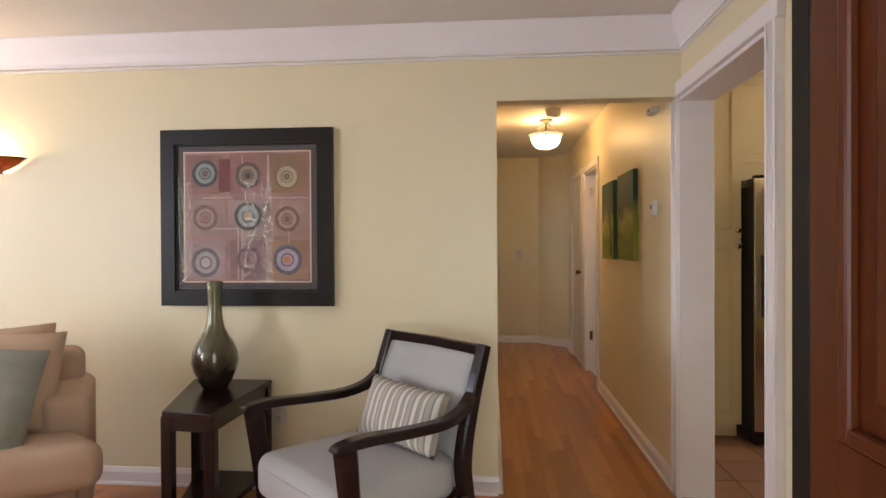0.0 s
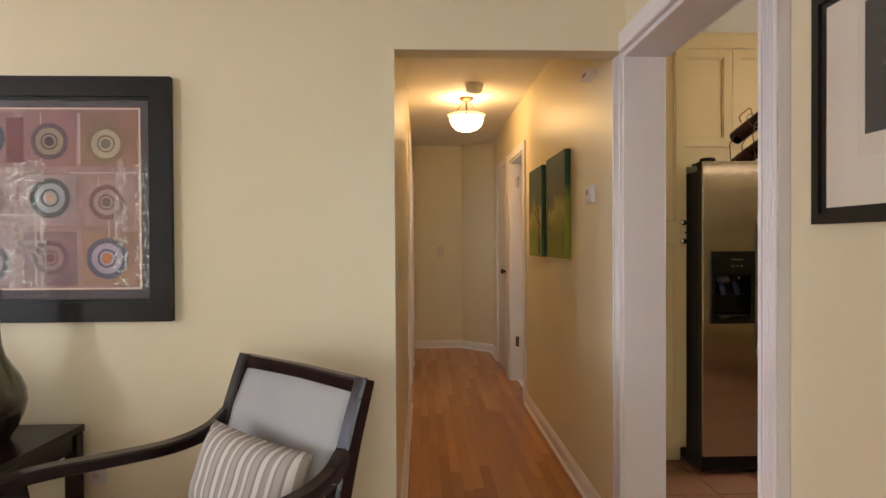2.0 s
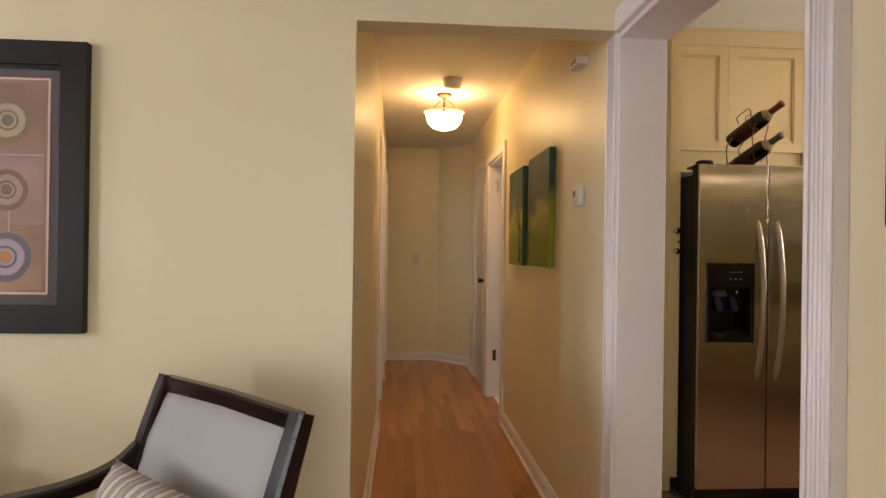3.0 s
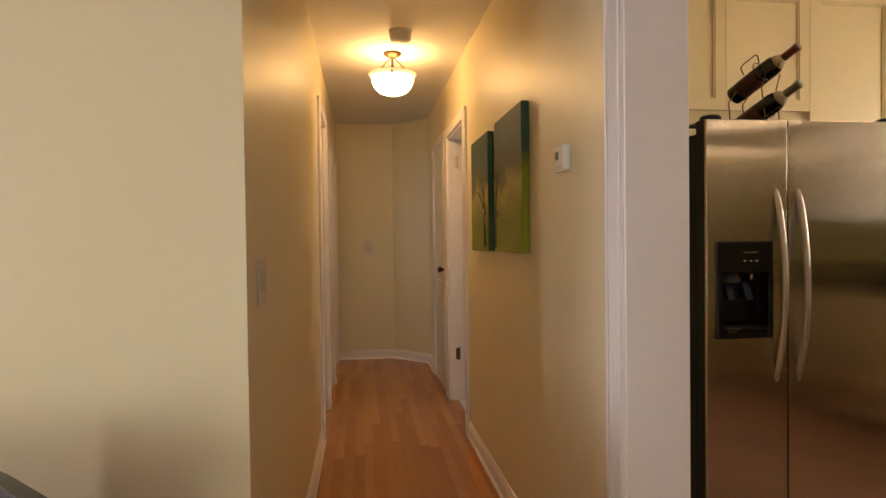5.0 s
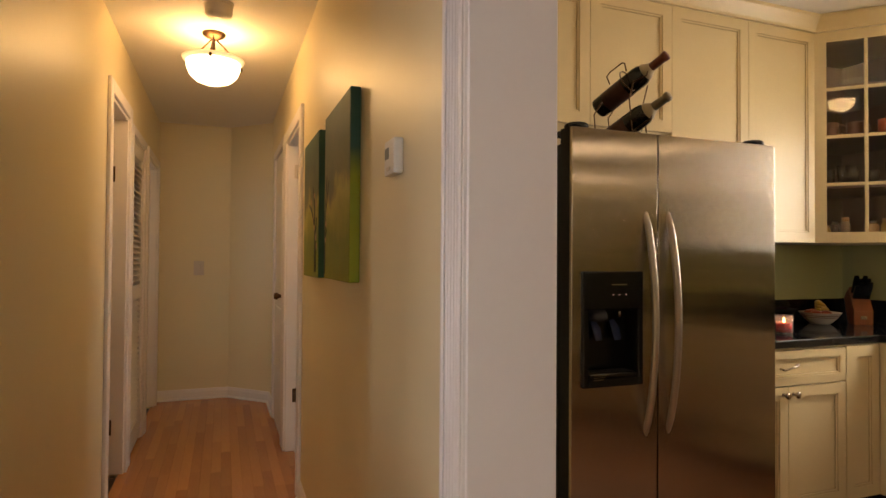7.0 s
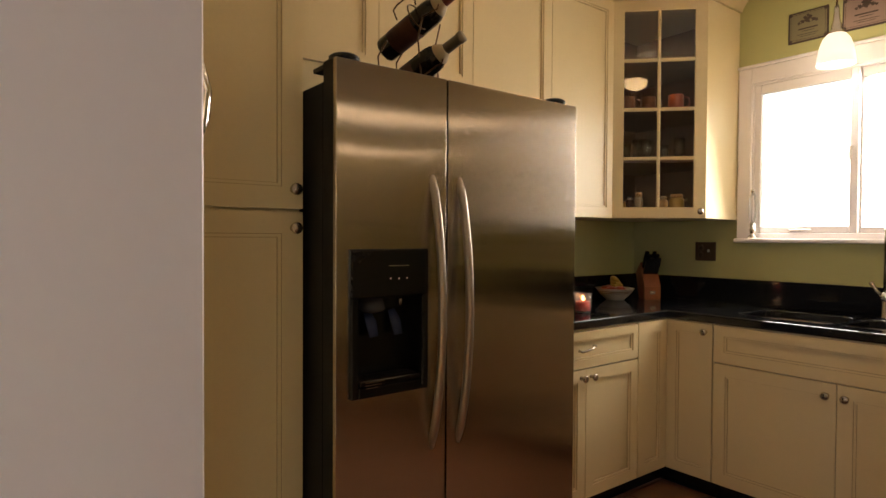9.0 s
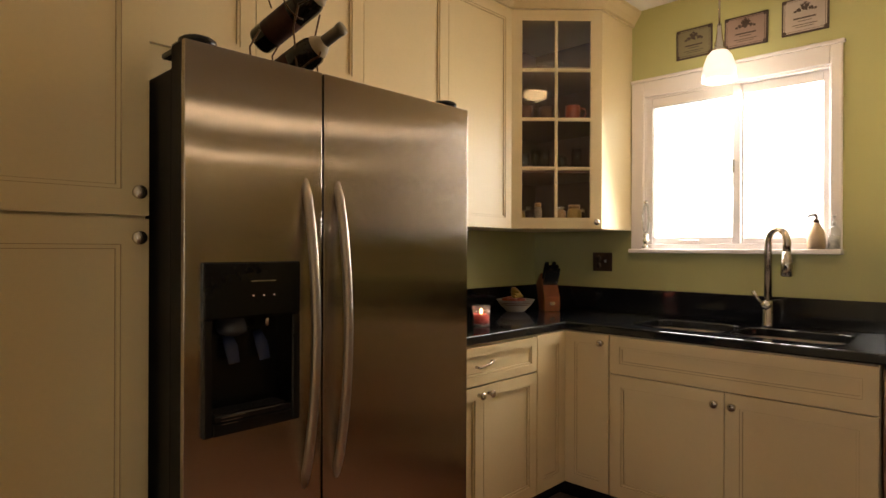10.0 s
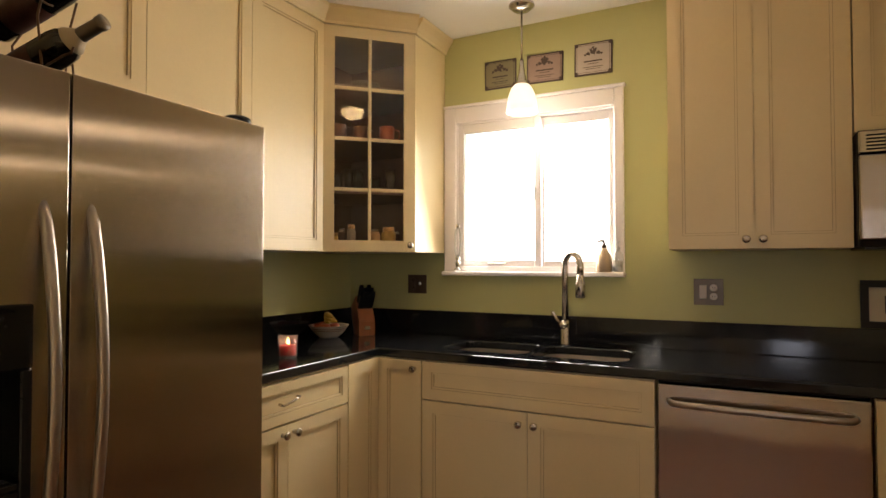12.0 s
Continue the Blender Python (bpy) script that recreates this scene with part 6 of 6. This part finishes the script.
part("wick", turned([(0, 0.05), (0.0012, 0.05), (0.0012, 0.060), (0, 0.060)], (3.42, 4.36, cz0), 6), BLACKPL, t)
part("flame", turned([(0, 0.057), (0.005, 0.063), (0.006, 0.070), (0.003, 0.081), (0, 0.088)], (3.42, 4.36, cz0), 10), glow("flame", (1, 0.6, 0.22, 1), 30), t, smooth=True)
t = thing("fruit_bowl", (4.075, 4.655, 0.915), "pale ceramic bowl with banded rim", "bowl")
bxx, byy = 4.075, 4.655
part("bowl", turned([(0, 0.002), (0.05, 0.0), (0.058, 0.006), (0.085, 0.032), (0.108, 0.066), (0.114, 0.070), (0.106, 0.068), (0.08, 0.034), (0.04, 0.012), (0, 0.012)], (bxx, byy, 0.9155), 32), material("cream_ceramic", (0.55, 0.49, 0.40), 0.3, var=0.08), t, smooth=True)
for z, r_ in ((0.040, 0.0925), (0.050, 0.0995)):
    part("painted_band", turned([(r_, z), (r_ + 0.0016, z + 0.001), (r_ + 0.004, z + 0.005), (r_ + 0.003, z + 0.005)], (bxx, byy, 0.9155), 32), material("brown_band", (0.2, 0.12, 0.07), 0.4), t)
APPLE = material("red_apple", (0.32, 0.06, 0.03), 0.3, var=0.5, scale=8)
for k, (dx, dy, dz, r_) in enumerate(((-0.045, -0.01, 0.052, 0.034), (-0.005, 0.035, 0.056, 0.035), (0.0, -0.04, 0.054, 0.033), (-0.03, 0.045, 0.054, 0.032))):
    solid("apple", turned([(0, -r_ * 0.86), (r_ * 0.4, -r_ * 0.9), (r_ * 0.85, -r_ * 0.5), (r_, 0.05 * r_), (r_ * 0.86, r_ * 0.6), (r_ * 0.45, r_ * 0.86), (0.1 * r_, r_ * 0.7), (0, r_ * 0.66)], (bxx + dx, byy + dy, 0.9155 + dz), 18),
          APPLE, "red apple lying in the ceramic bowl", "apple", smooth=True, group="fruit in the bowl")
BAN = material("banana_skin", (0.50, 0.33, 0.06), 0.45, var=0.3, scale=14)
for k in range(3):
    a0 = 0.5 + 0.25 * k
    pts = [(bxx + 0.055 + 0.055 * math.cos(a0 + u) * 0.9 - 0.02, byy - 0.025 + 0.055 * math.sin(a0 + u), 0.9155 + 0.082 + 0.016 * k + 0.012 * math.sin(u * 1.3)) for u in [0.35 * q for q in range(8)]]
    solid("banana", sweep(bmesh.new(), pts, [0.005, 0.012, 0.016, 0.017, 0.017, 0.015, 0.010, 0.004], n=7), BAN, "ripe yellow banana lying on the fruit", "banana", group="fruit in the bowl")
t = thing("knife_block", (4.27, 4.56, 0.915), "slanted wooden knife block with black handles", "knife block")
KM = pose(4.27, 4.55, 0.9155, 0, 0, -38)
WOODB = material("cherry_block", (0.26, 0.085, 0.03), 0.35, var=0.25, scale=5, stretch=(6, 6, 1))
bm = bmesh.new()
sidep = [(-0.06, 0.0), (0.05, 0.0), (0.115, 0.16), (0.03, 0.225), (-0.06, 0.085)]
lo = [bm.verts.new((-0.048, y, z)) for y, z in sidep]
hi = [bm.verts.new((0.048, y, z)) for y, z in sidep]
bm.faces.new(lo)
bm.faces.new(hi[::-1])
for i in range(5):
    bm.faces.new((lo[i], hi[i], hi[(i + 1) % 5], lo[(i + 1) % 5]))
bmesh.ops.recalc_face_normals(bm, faces=bm.faces)
bmesh.ops.bevel(bm, geom=bm.edges[:], offset=0.004, segments=2, affect="EDGES")
kb = part("block", bm, WOODB, t, m=KM)
part("metal_label", boxed(-0.016, 0.016, -0.0625, -0.0602, 0.035, 0.055), NICKEL, kb, m=KM)
for i, dx in enumerate((-0.030, -0.008, 0.014, 0.034)):
    for j, s in enumerate((0.25, 0.7)):
        b0 = Vector((dx, 0.03 - 0.09 * (1 - s) * 0.5 - 0.01, 0.225 - 0.14 * (1 - s) * 0.6))
        up = Vector((0, -0.52, 0.85))
        L = 0.085 + 0.02 * ((i + j) % 2)
        part("knife_handle", sweep(bmesh.new(), [b0 - up * 0.02, b0 + up * 0.02, b0 + up * L * 0.6, b0 + up * L], [0.007, 0.008, 0.0085, 0.007], [0.011, 0.012, 0.013, 0.011], square=True, up=(1, 0, 0)), BLACKPL, t, m=KM)
t = thing("photo_frame", (4.49, 2.0, 1.055), "black photo frame standing on the backsplash ledge", "photo frame")
FM = pose(4.496, 2.125, 1.055, 0, 0, -90) @ pose(0, 0, 0, -2, 0, 0)
part("frame", ring_bar(bmesh.new(), 0, 0.26, 0, 0.205, 0.03, -0.012, 0, bev=0.002), FRAMEBLK, t, m=FM)
part("mat_board", boxed(0.03, 0.23, -0.006, -0.002, 0.03, 0.175), MATCREAM, t, m=FM)
part("picture", boxed(0.085, 0.175, -0.0075, -0.0055, 0.065, 0.14), MATGREY, t, m=FM)


# refrigerator
def slab(x0, x1, z0, z1, y0, y1, cut, bev):
    """An upright sheet from y0 (front) to y1, with a rectangular opening where cut is given."""
    if cut is None:
        return boxed(x0, x1, y0, y1, z0, z1, bev=bev, seg=2)
    bm = bmesh.new()
    edges = []
    for a, b, c, d in ((x0, x1, z0, z1), cut):
        vs = [bm.verts.new((x, y0, z)) for x, z in ((a, c), (b, c), (b, d), (a, d))]
        edges += [bm.edges.new((vs[i], vs[(i + 1) % 4])) for i in range(4)]
    bmesh.ops.triangle_fill(bm, use_beauty=True, edges=edges)
    ex = bmesh.ops.extrude_face_region(bm, geom=bm.faces[:])
    for v in [g for g in ex["geom"] if isinstance(g, bmesh.types.BMVert)]:
        v.co.y = y1
    bmesh.ops.recalc_face_normals(bm, faces=bm.faces)
    if bev:
        rim = [e for e in bm.edges if len(e.link_faces) == 2 and e.calc_face_angle() > 1.0]
        bmesh.ops.bevel(bm, geom=rim, offset=bev, segments=2, affect="EDGES", profile=0.5)
    return bm


def refrigerator():
    t = thing("refrigerator", (2.275, 4.25, 0), "stainless side-by-side refrigerator with black ice dispenser", "refrigerator")
    x0, x1, yf, zt = 1.812, 2.745, 3.845, 1.745
    part("case", boxed(x0 + 0.006, x1 - 0.006, yf + 0.085, 4.66, 0.02, zt - 0.045, bev=0.006, seg=2), BLACKCASE, t, "black textured case")
    xs = 2.174
    fx0, fx1, z0, z1 = 1.852, 2.100, 0.852, 1.250
    hole = (fx0 + 0.010, fx1 - 0.010, z0 + 0.010, z1 - 0.010)

    def leaf(a, b, label, cut):
        d = part("door", slab(a, b, 0.115, zt, yf, yf + 0.016, cut, 0.002), STEEL, t, label)
        part("door_body", slab(a + 0.0015, b - 0.0015, 0.117, zt - 0.001, yf + 0.0165, yf + 0.075, cut, 0.0), BLACKCASE, d, "black door side")
        part("gasket", boxed(a + 0.012, b - 0.012, yf + 0.076, yf + 0.086, 0.13, zt - 0.05), BLACKPL, d)
        part("top_cap", boxed(a + 0.002, b - 0.002, yf + 0.017, yf + 0.075, zt, zt + 0.003), BLACKPL, d)
        return d

    dl = leaf(x0, xs - 0.003, "brushed steel freezer door", hole)
    drr = leaf(xs + 0.003, x1, "brushed steel refrigerator door", None)
    for d, x in ((dl, 2.122), (drr, 2.222)):
        pts = []
        for k in range(17):
            u = k / 16
            z = 0.665 + 0.80 * u
            pts.append((x, yf + 0.010 - 0.060 * math.sin(math.pi * u) ** 0.7, z))
        part("handle", sweep(bmesh.new(), pts, [0.012] + [0.0125] * 15 + [0.011], [0.010] + [0.012] * 15 + [0.009], n=10, up=(0, 1, 0)), HANDLE, d, "long bowed steel handle", smooth=True)
    # dispenser
    yp = yf - 0.006
    dp = part("dispenser", boxed(fx0, fx1, yp - 0.006, yf + 0.012, 1.120, z1, bev=0.003), BLACKPL, dl, "glossy black ice and water dispenser")
    for a in ((fx0, fx0 + 0.022, z0, 1.119), (fx1 - 0.022, fx1, z0, 1.119), (fx0 + 0.022, fx1 - 0.022, z0, z0 + 0.030)):
        part("bezel", boxed(a[0], a[1], yp - 0.006, yf + 0.012, a[2], a[3], bev=0.003), BLACKPL, dp)
    liner = bmesh.new()
    box(liner, fx0 + 0.012, fx1 - 0.012, yf + 0.068, yf + 0.073, z0 + 0.012, z1 - 0.012)
    box(liner, fx0 + 0.012, fx0 + 0.018, yf + 0.013, yf + 0.067, z0 + 0.012, z1 - 0.012)
    box(liner, fx1 - 0.018, fx1 - 0.012, yf + 0.013, yf + 0.067, z0 + 0.012, z1 - 0.012)
    box(liner, fx0 + 0.019, fx1 - 0.019, yf + 0.013, yf + 0.067, z0 + 0.012, z0 + 0.030)
    box(liner, fx0 + 0.019, fx1 - 0.019, yf + 0.013, yf + 0.067, 1.116, 1.124)
    part("recess", liner, BLACKPL, dp)
    # the blue is a reflection on the paddles, put into their colour
    lip = material("blue_reflection_plastic", (0.035, 0.05, 0.11), 0.15, var=0.2)
    for cx in (1.945, 2.025):
        part("paddle", sweep(bmesh.new(), [(cx - 0.006, yf + 0.060, 1.075), (cx, yf + 0.046, 1.045), (cx + 0.004, yf + 0.036, 1.005)], [0.012, 0.018, 0.015], [0.005, 0.006, 0.005], n=10, up=(0, 1, 0)), lip, dp)
    part("ice_chute", turned([(0.0, 0.040), (0.034, 0.040), (0.040, 0.012), (0.036, 0.0), (0.030, 0.002), (0.026, 0.036), (0, 0.036)], (1.940, yf + 0.034, 1.076), 18), material("smoky_plastic", (0.035, 0.035, 0.042), 0.25), dp)
    part("water_spout", turned([(0.0, 0.03), (0.007, 0.03), (0.006, 0.0), (0, 0.0)], (2.030, yf + 0.030, 1.088), 10), NICKEL, dp)
    part("drip_tray", boxed(fx0 + 0.026, fx1 - 0.026, yp - 0.008, yf + 0.066, 0.884, 0.898, bev=0.002), BLACKPL, dp)
    for k in range(3):
        part("tray_slot", boxed(fx0 + 0.040, fx0 + 0.100 - 0.01 * k, yp - 0.0095, yp - 0.0075, 0.8935 - 0.0075 * k, 0.8948 - 0.0075 * k), NICKEL, dp)
    for k in range(7):
        part("tray_rib", boxed(fx0 + 0.034, fx1 - 0.034, yf + 0.002 + 0.008 * k, yf + 0.005 + 0.008 * k, 0.898, 0.900), BLACKCASE, dp)
    part("writing_bar", boxed(1.965, 2.030, yp - 0.0075, yp - 0.0058, 1.203, 1.2055), NICKEL, dp)
    for k in range(3):
        part("indicator", boxed(1.970 + 0.027 * k, 1.973 + 0.027 * k, yp - 0.0075, yp - 0.0058, 1.168, 1.171), glow("red_indicator", (1, 0.45, 0.3, 1), 0.7) if k == 0 else bpy.data.materials["red_indicator"], dp)
    for a, b in ((x0 + 0.01, x0 + 0.095), (x1 - 0.10, x1 - 0.015)):
        part("hinge_cover", turned([(0, zt + 0.003), (0.042, zt + 0.003), (0.042, zt + 0.018), (0.034, zt + 0.024), (0, zt + 0.024)], ((a + b) / 2, yf + 0.055, 0), 20), BLACKPL, t, "black hinge cover")
    part("hinge_strap", boxed(x0 + 0.01, x0 + 0.06, yf + 0.06, yf + 0.16, zt - 0.010, zt + 0.004, bev=0.003), BLACKPL, t)
    part("grille", boxed(x0 + 0.01, x1 - 0.01, yf + 0.035, yf + 0.084, 0.025, 0.108, bev=0.004), BLACKPL, t)
    for x in (x0 + 0.06, x1 - 0.06):
        part("roller", turned([(0, 0), (0.02, 0), (0.02, 0.03), (0, 0.03)], (x, yf + 0.12, -0.004), 12), BLACKPL, t)


refrigerator()


# bottles on a wire rack
def wine_bottle(base, tip, r, label, foil):
    base, tip = Vector(base), Vector(tip)
    L = (tip - base).length
    q = (tip - base).to_track_quat("Z", "Y").to_matrix().to_4x4()
    m = Matrix.Translation(base) @ q
    t = thing("wine_bottle", base, label, "bottle", "bottles on the rack")
    GL = bpy.data.materials.get("dark_bottle_glass") or material("dark_bottle_glass", (0.010, 0.007, 0.005), 0.10, var=0.3, bump=0, spec=0.3)
    part("glass", turned([(0, 0.012), (r * 0.5, 0.004), (r * 0.94, 0), (r, 0.008), (r, L * 0.60), (r * 0.93, L * 0.66), (r * 0.62, L * 0.73), (r * 0.40, L * 0.79), (r * 0.36, L * 0.97), (0, L * 0.97)], (0, 0, 0), 28), GL, t, smooth=True, m=m)
    part("foil", turned([(r * 0.41, L * 0.78), (r * 0.39, L * 0.95), (r * 0.44, L * 0.955), (r * 0.44, L), (0, L)], (0, 0, 0), 20), foil, t, "foil neck wrap", m=m)
    part("neck_band", turned([(r * 0.80, L * 0.70), (r * 0.83, L * 0.705), (r * 0.44, L * 0.79), (r * 0.40, L * 0.79)], (0, 0, 0), 24), bpy.data.materials.get("cream_band") or material("cream_band", (0.42, 0.33, 0.20), 0.5), t, "cream paper band", m=m)
    part("label", turned([(r * 1.006, L * 0.14), (r * 1.012, L * 0.142), (r * 1.012, L * 0.44), (r * 1.006, L * 0.442)], (0, 0, 0), 28), material("bottle_label", (0.05, 0.02, 0.014), 0.5, var=0.6, scale=20, spec=0.15), t, "worn printed label", m=m)


FOILS = [material("red_foil", (0.12, 0.025, 0.015), 0.4), material("silver_foil", (0.17, 0.14, 0.10), 0.4, 0.5)]
wine_bottle((2.225, 4.275, 1.945), (2.325, 3.970, 2.095), 0.044, "dark wine bottle held slanting in a wire rack", FOILS[0])
wine_bottle((2.200, 4.220, 1.775), (2.298, 3.928, 1.921), 0.044, "dark sparkling wine bottle with silver foil", FOILS[1])
t = thing("wine_rack", (2.25, 4.1, 1.70), "dark bent wire bottle rack on the refrigerator", "wine rack")


def rack(pts, side, r=0.003):
    """A wire through points given along the bottles and upwards."""
    return sweep(bmesh.new(), [(2.25 + 0.31 * a + 0.95 * side, 4.1 - 0.95 * a + 0.31 * side, z) for a, z in pts], r, n=6, up=(0.95, 0.31, 0))


for side in (-0.049, 0.049):
    part("foot_wire", rack([(-0.15, 1.7035), (0.0, 1.7035), (0.16, 1.7035)], side), BRONZE, t)
    part("side_wire", rack([(-0.12, 1.704), (-0.13, 1.80), (-0.14, 1.90), (-0.10, 1.945)], side), BRONZE, t)
    part("side_wire", rack([(0.05, 1.704), (0.045, 1.80), (0.03, 1.93), (0.05, 2.0)], side), BRONZE, t)
    if side > 0:
        continue
    part("hook", rack([(0.05, 1.995), (0.09, 2.005), (0.108, 2.008), (0.112, 2.022)], side), BRONZE, t)
    part("hook", rack([(0.045, 1.80), (0.105, 1.828), (0.125, 1.832), (0.130, 1.846)], side), BRONZE, t)
for ca, cz in ((-0.01, 2.022), (0.02, 1.846)):
    pts = []
    for k in range(21):
        q = 2 * math.pi * k / 20
        a, side, z = ca - 0.42 * 0.0465 * math.cos(q), 0.0465 * math.sin(q), cz + 0.906 * 0.0465 * math.cos(q)
        pts.append((2.25 + 0.31 * a + 0.95 * side, 4.1 - 0.95 * a + 0.31 * side, z))
    part("hoop", sweep(bmesh.new(), pts, 0.0025, n=6, up=(0.3, 0.1, 0.2), ends=False), BRONZE, t)
part("carry_loop", rack([(-0.09, 2.025), (-0.105, 2.06), (-0.09, 2.075), (-0.03, 2.10), (-0.018, 2.095), (-0.01, 2.06)], -0.01), BRONZE, t)
t = thing("dark_dish", (1.93, 3.99, 1.745), "small dark object lying on the refrigerator", "dish")
part("body", turned([(0, 0), (0.03, 0), (0.045, 0.012), (0.04, 0.022), (0, 0.024)], (1.95, 4.0, 1.7335), 18), CHROME, t)

# chrome wall telephone
t = thing("wall_telephone", (X_KIT, 3.45, 1.4), "retro chrome wall telephone with coiled black cord", "telephone")
py = 3.45
PX = 1.235
part("back_plate", boxed(X_KIT + 0.0005, X_KIT + 0.010, py - 0.08, py + 0.08, 1.31, 1.66, bev=0.008, seg=2), CHROME, t)
part("bell", turned([(0, 0.03), (0.026, 0.027), (0.036, 0.016), (0.038, 0.0)], (X_KIT + 0.009, py, 1.50), 22, pose(0, 0, 0, 0, 90, 0)), CHROME, t, smooth=True)
part("hook", sweep(bmesh.new(), [(X_KIT + 0.008, py, 1.455), (X_KIT + 0.025, py, 1.45), (X_KIT + 0.042, py, 1.46), (X_KIT + 0.048, py, 1.485)], 0.007, n=8, up=(0, 1, 0)), BRONZE, t)
PM = Matrix.Translation((X_KIT, py, 1.489)) @ Matrix.Diagonal((1.30, 1.46, 1.46, 1)) @ Matrix.Translation((-PX - 0.02, -py, -1.405))
hs = part("handset", sweep(bmesh.new(), [(PX + 0.075, py, 1.462), (PX + 0.094, py, 1.448), (PX + 0.103, py, 1.42), (PX + 0.100, py, 1.39), (PX + 0.088, py, 1.362), (PX + 0.070, py, 1.348)],
                         [0.010, 0.011, 0.010, 0.0095, 0.010, 0.010], n=12, up=(0, 1, 0)), CHROME, t, "polished chrome handset", smooth=True, m=PM)
for z, s in ((1.468, 1), (1.342, -1)):
    part("earpiece", turned([(0, 0.030), (0.016, 0.028), (0.024, 0.016), (0.027, 0.0), (0.024, -0.008), (0, -0.008)], (PX + 0.062, py, z), 20, pose(0, 0, 0, 0, 62 if s > 0 else 118, 0)), CHROME, hs, smooth=True, m=PM)
coil = [(1.331 - 0.010 * k / 170 + 0.009 * math.cos(k * 0.75), py + 0.009 * math.sin(k * 0.75), 1.3206 - 0.133 * (k / 170) ** 1.25) for k in range(170)]
part("cord", sweep(bmesh.new(), [(1.335, py, 1.38), (1.337, py, 1.35), (1.340, py, 1.325)] + coil, 0.0025, n=5, up=(0.1, 0.2, 1)), BLACKPL, t, "coiled black cord")
part("cord_plug", turned([(0, 0), (0.006, 0), (0.006, 0.02), (0, 0.02)], (1.335, py, 1.36), 10), BLACKPL, t)

# ---- floor pieces ----


def loose_piece(name, mesh, at, parent):
    o = new(name, mesh)
    o.location = at
    o.parent = parent
    return o


rng = random.Random(11)
strip_w = 0.0572
plank_meshes = [finish("plank", boxed(-strip_w / 2 + 0.00015, strip_w / 2 - 0.00015, -L / 2 + 0.00015, L / 2 - 0.00015, -0.018, 0.0, bev=0.0004), OAK) for L in (0.62, 0.86, 1.10, 1.34)]
LEN = (0.62, 0.86, 1.10, 1.34)
rest = bmesh.new()
count = 0
cols = int((X_DIV + 0.06 + 4.8) / strip_w)
for c in range(cols):
    x = X_DIV + 0.058 - strip_w * (c + 0.5)
    hall = x > X_HALL - 0.02
    y_end = Y_END if hall else Y_FAR
    y = fy0 - rng.uniform(0, 0.9)
    while y < y_end:
        k = rng.randrange(4)
        a, b = y, y + LEN[k]
        y = b
        if b < fy0 + 0.01:
            continue
        near = hall and b > 1.2 or (x > -2.3 and b > 1.9)
        if near and count < 300 and a > fy0 and b < y_end:
            loose_piece("plank", plank_meshes[k], (x, (a + b) / 2, 0), floor_wood)
            count += 1
        else:
            box(rest, x - strip_w / 2 + 0.0004, x + strip_w / 2 - 0.0004, max(a, fy0) + 0.0004, min(b, y_end) - 0.0004, -0.018, 0.0)
rp = part("planks", rest, OAK, floor_wood)
rp["kind"] = "stuff"

tile_mesh = finish("tile", boxed(-0.1505, 0.1505, -0.1505, 0.1505, -0.006, 0.004, bev=0.003), TERRA)
for i in range(11):
    for j in range(23):
        x, y = X_DIV + 0.22 + 0.306 * i, -2.19 + 0.153 + 0.306 * j
        if x > X_EAST - 0.1 or y > Y_BACK - 0.1:
            continue
        loose_piece("tile", tile_mesh, (x, y, -0.001), floor_tile)
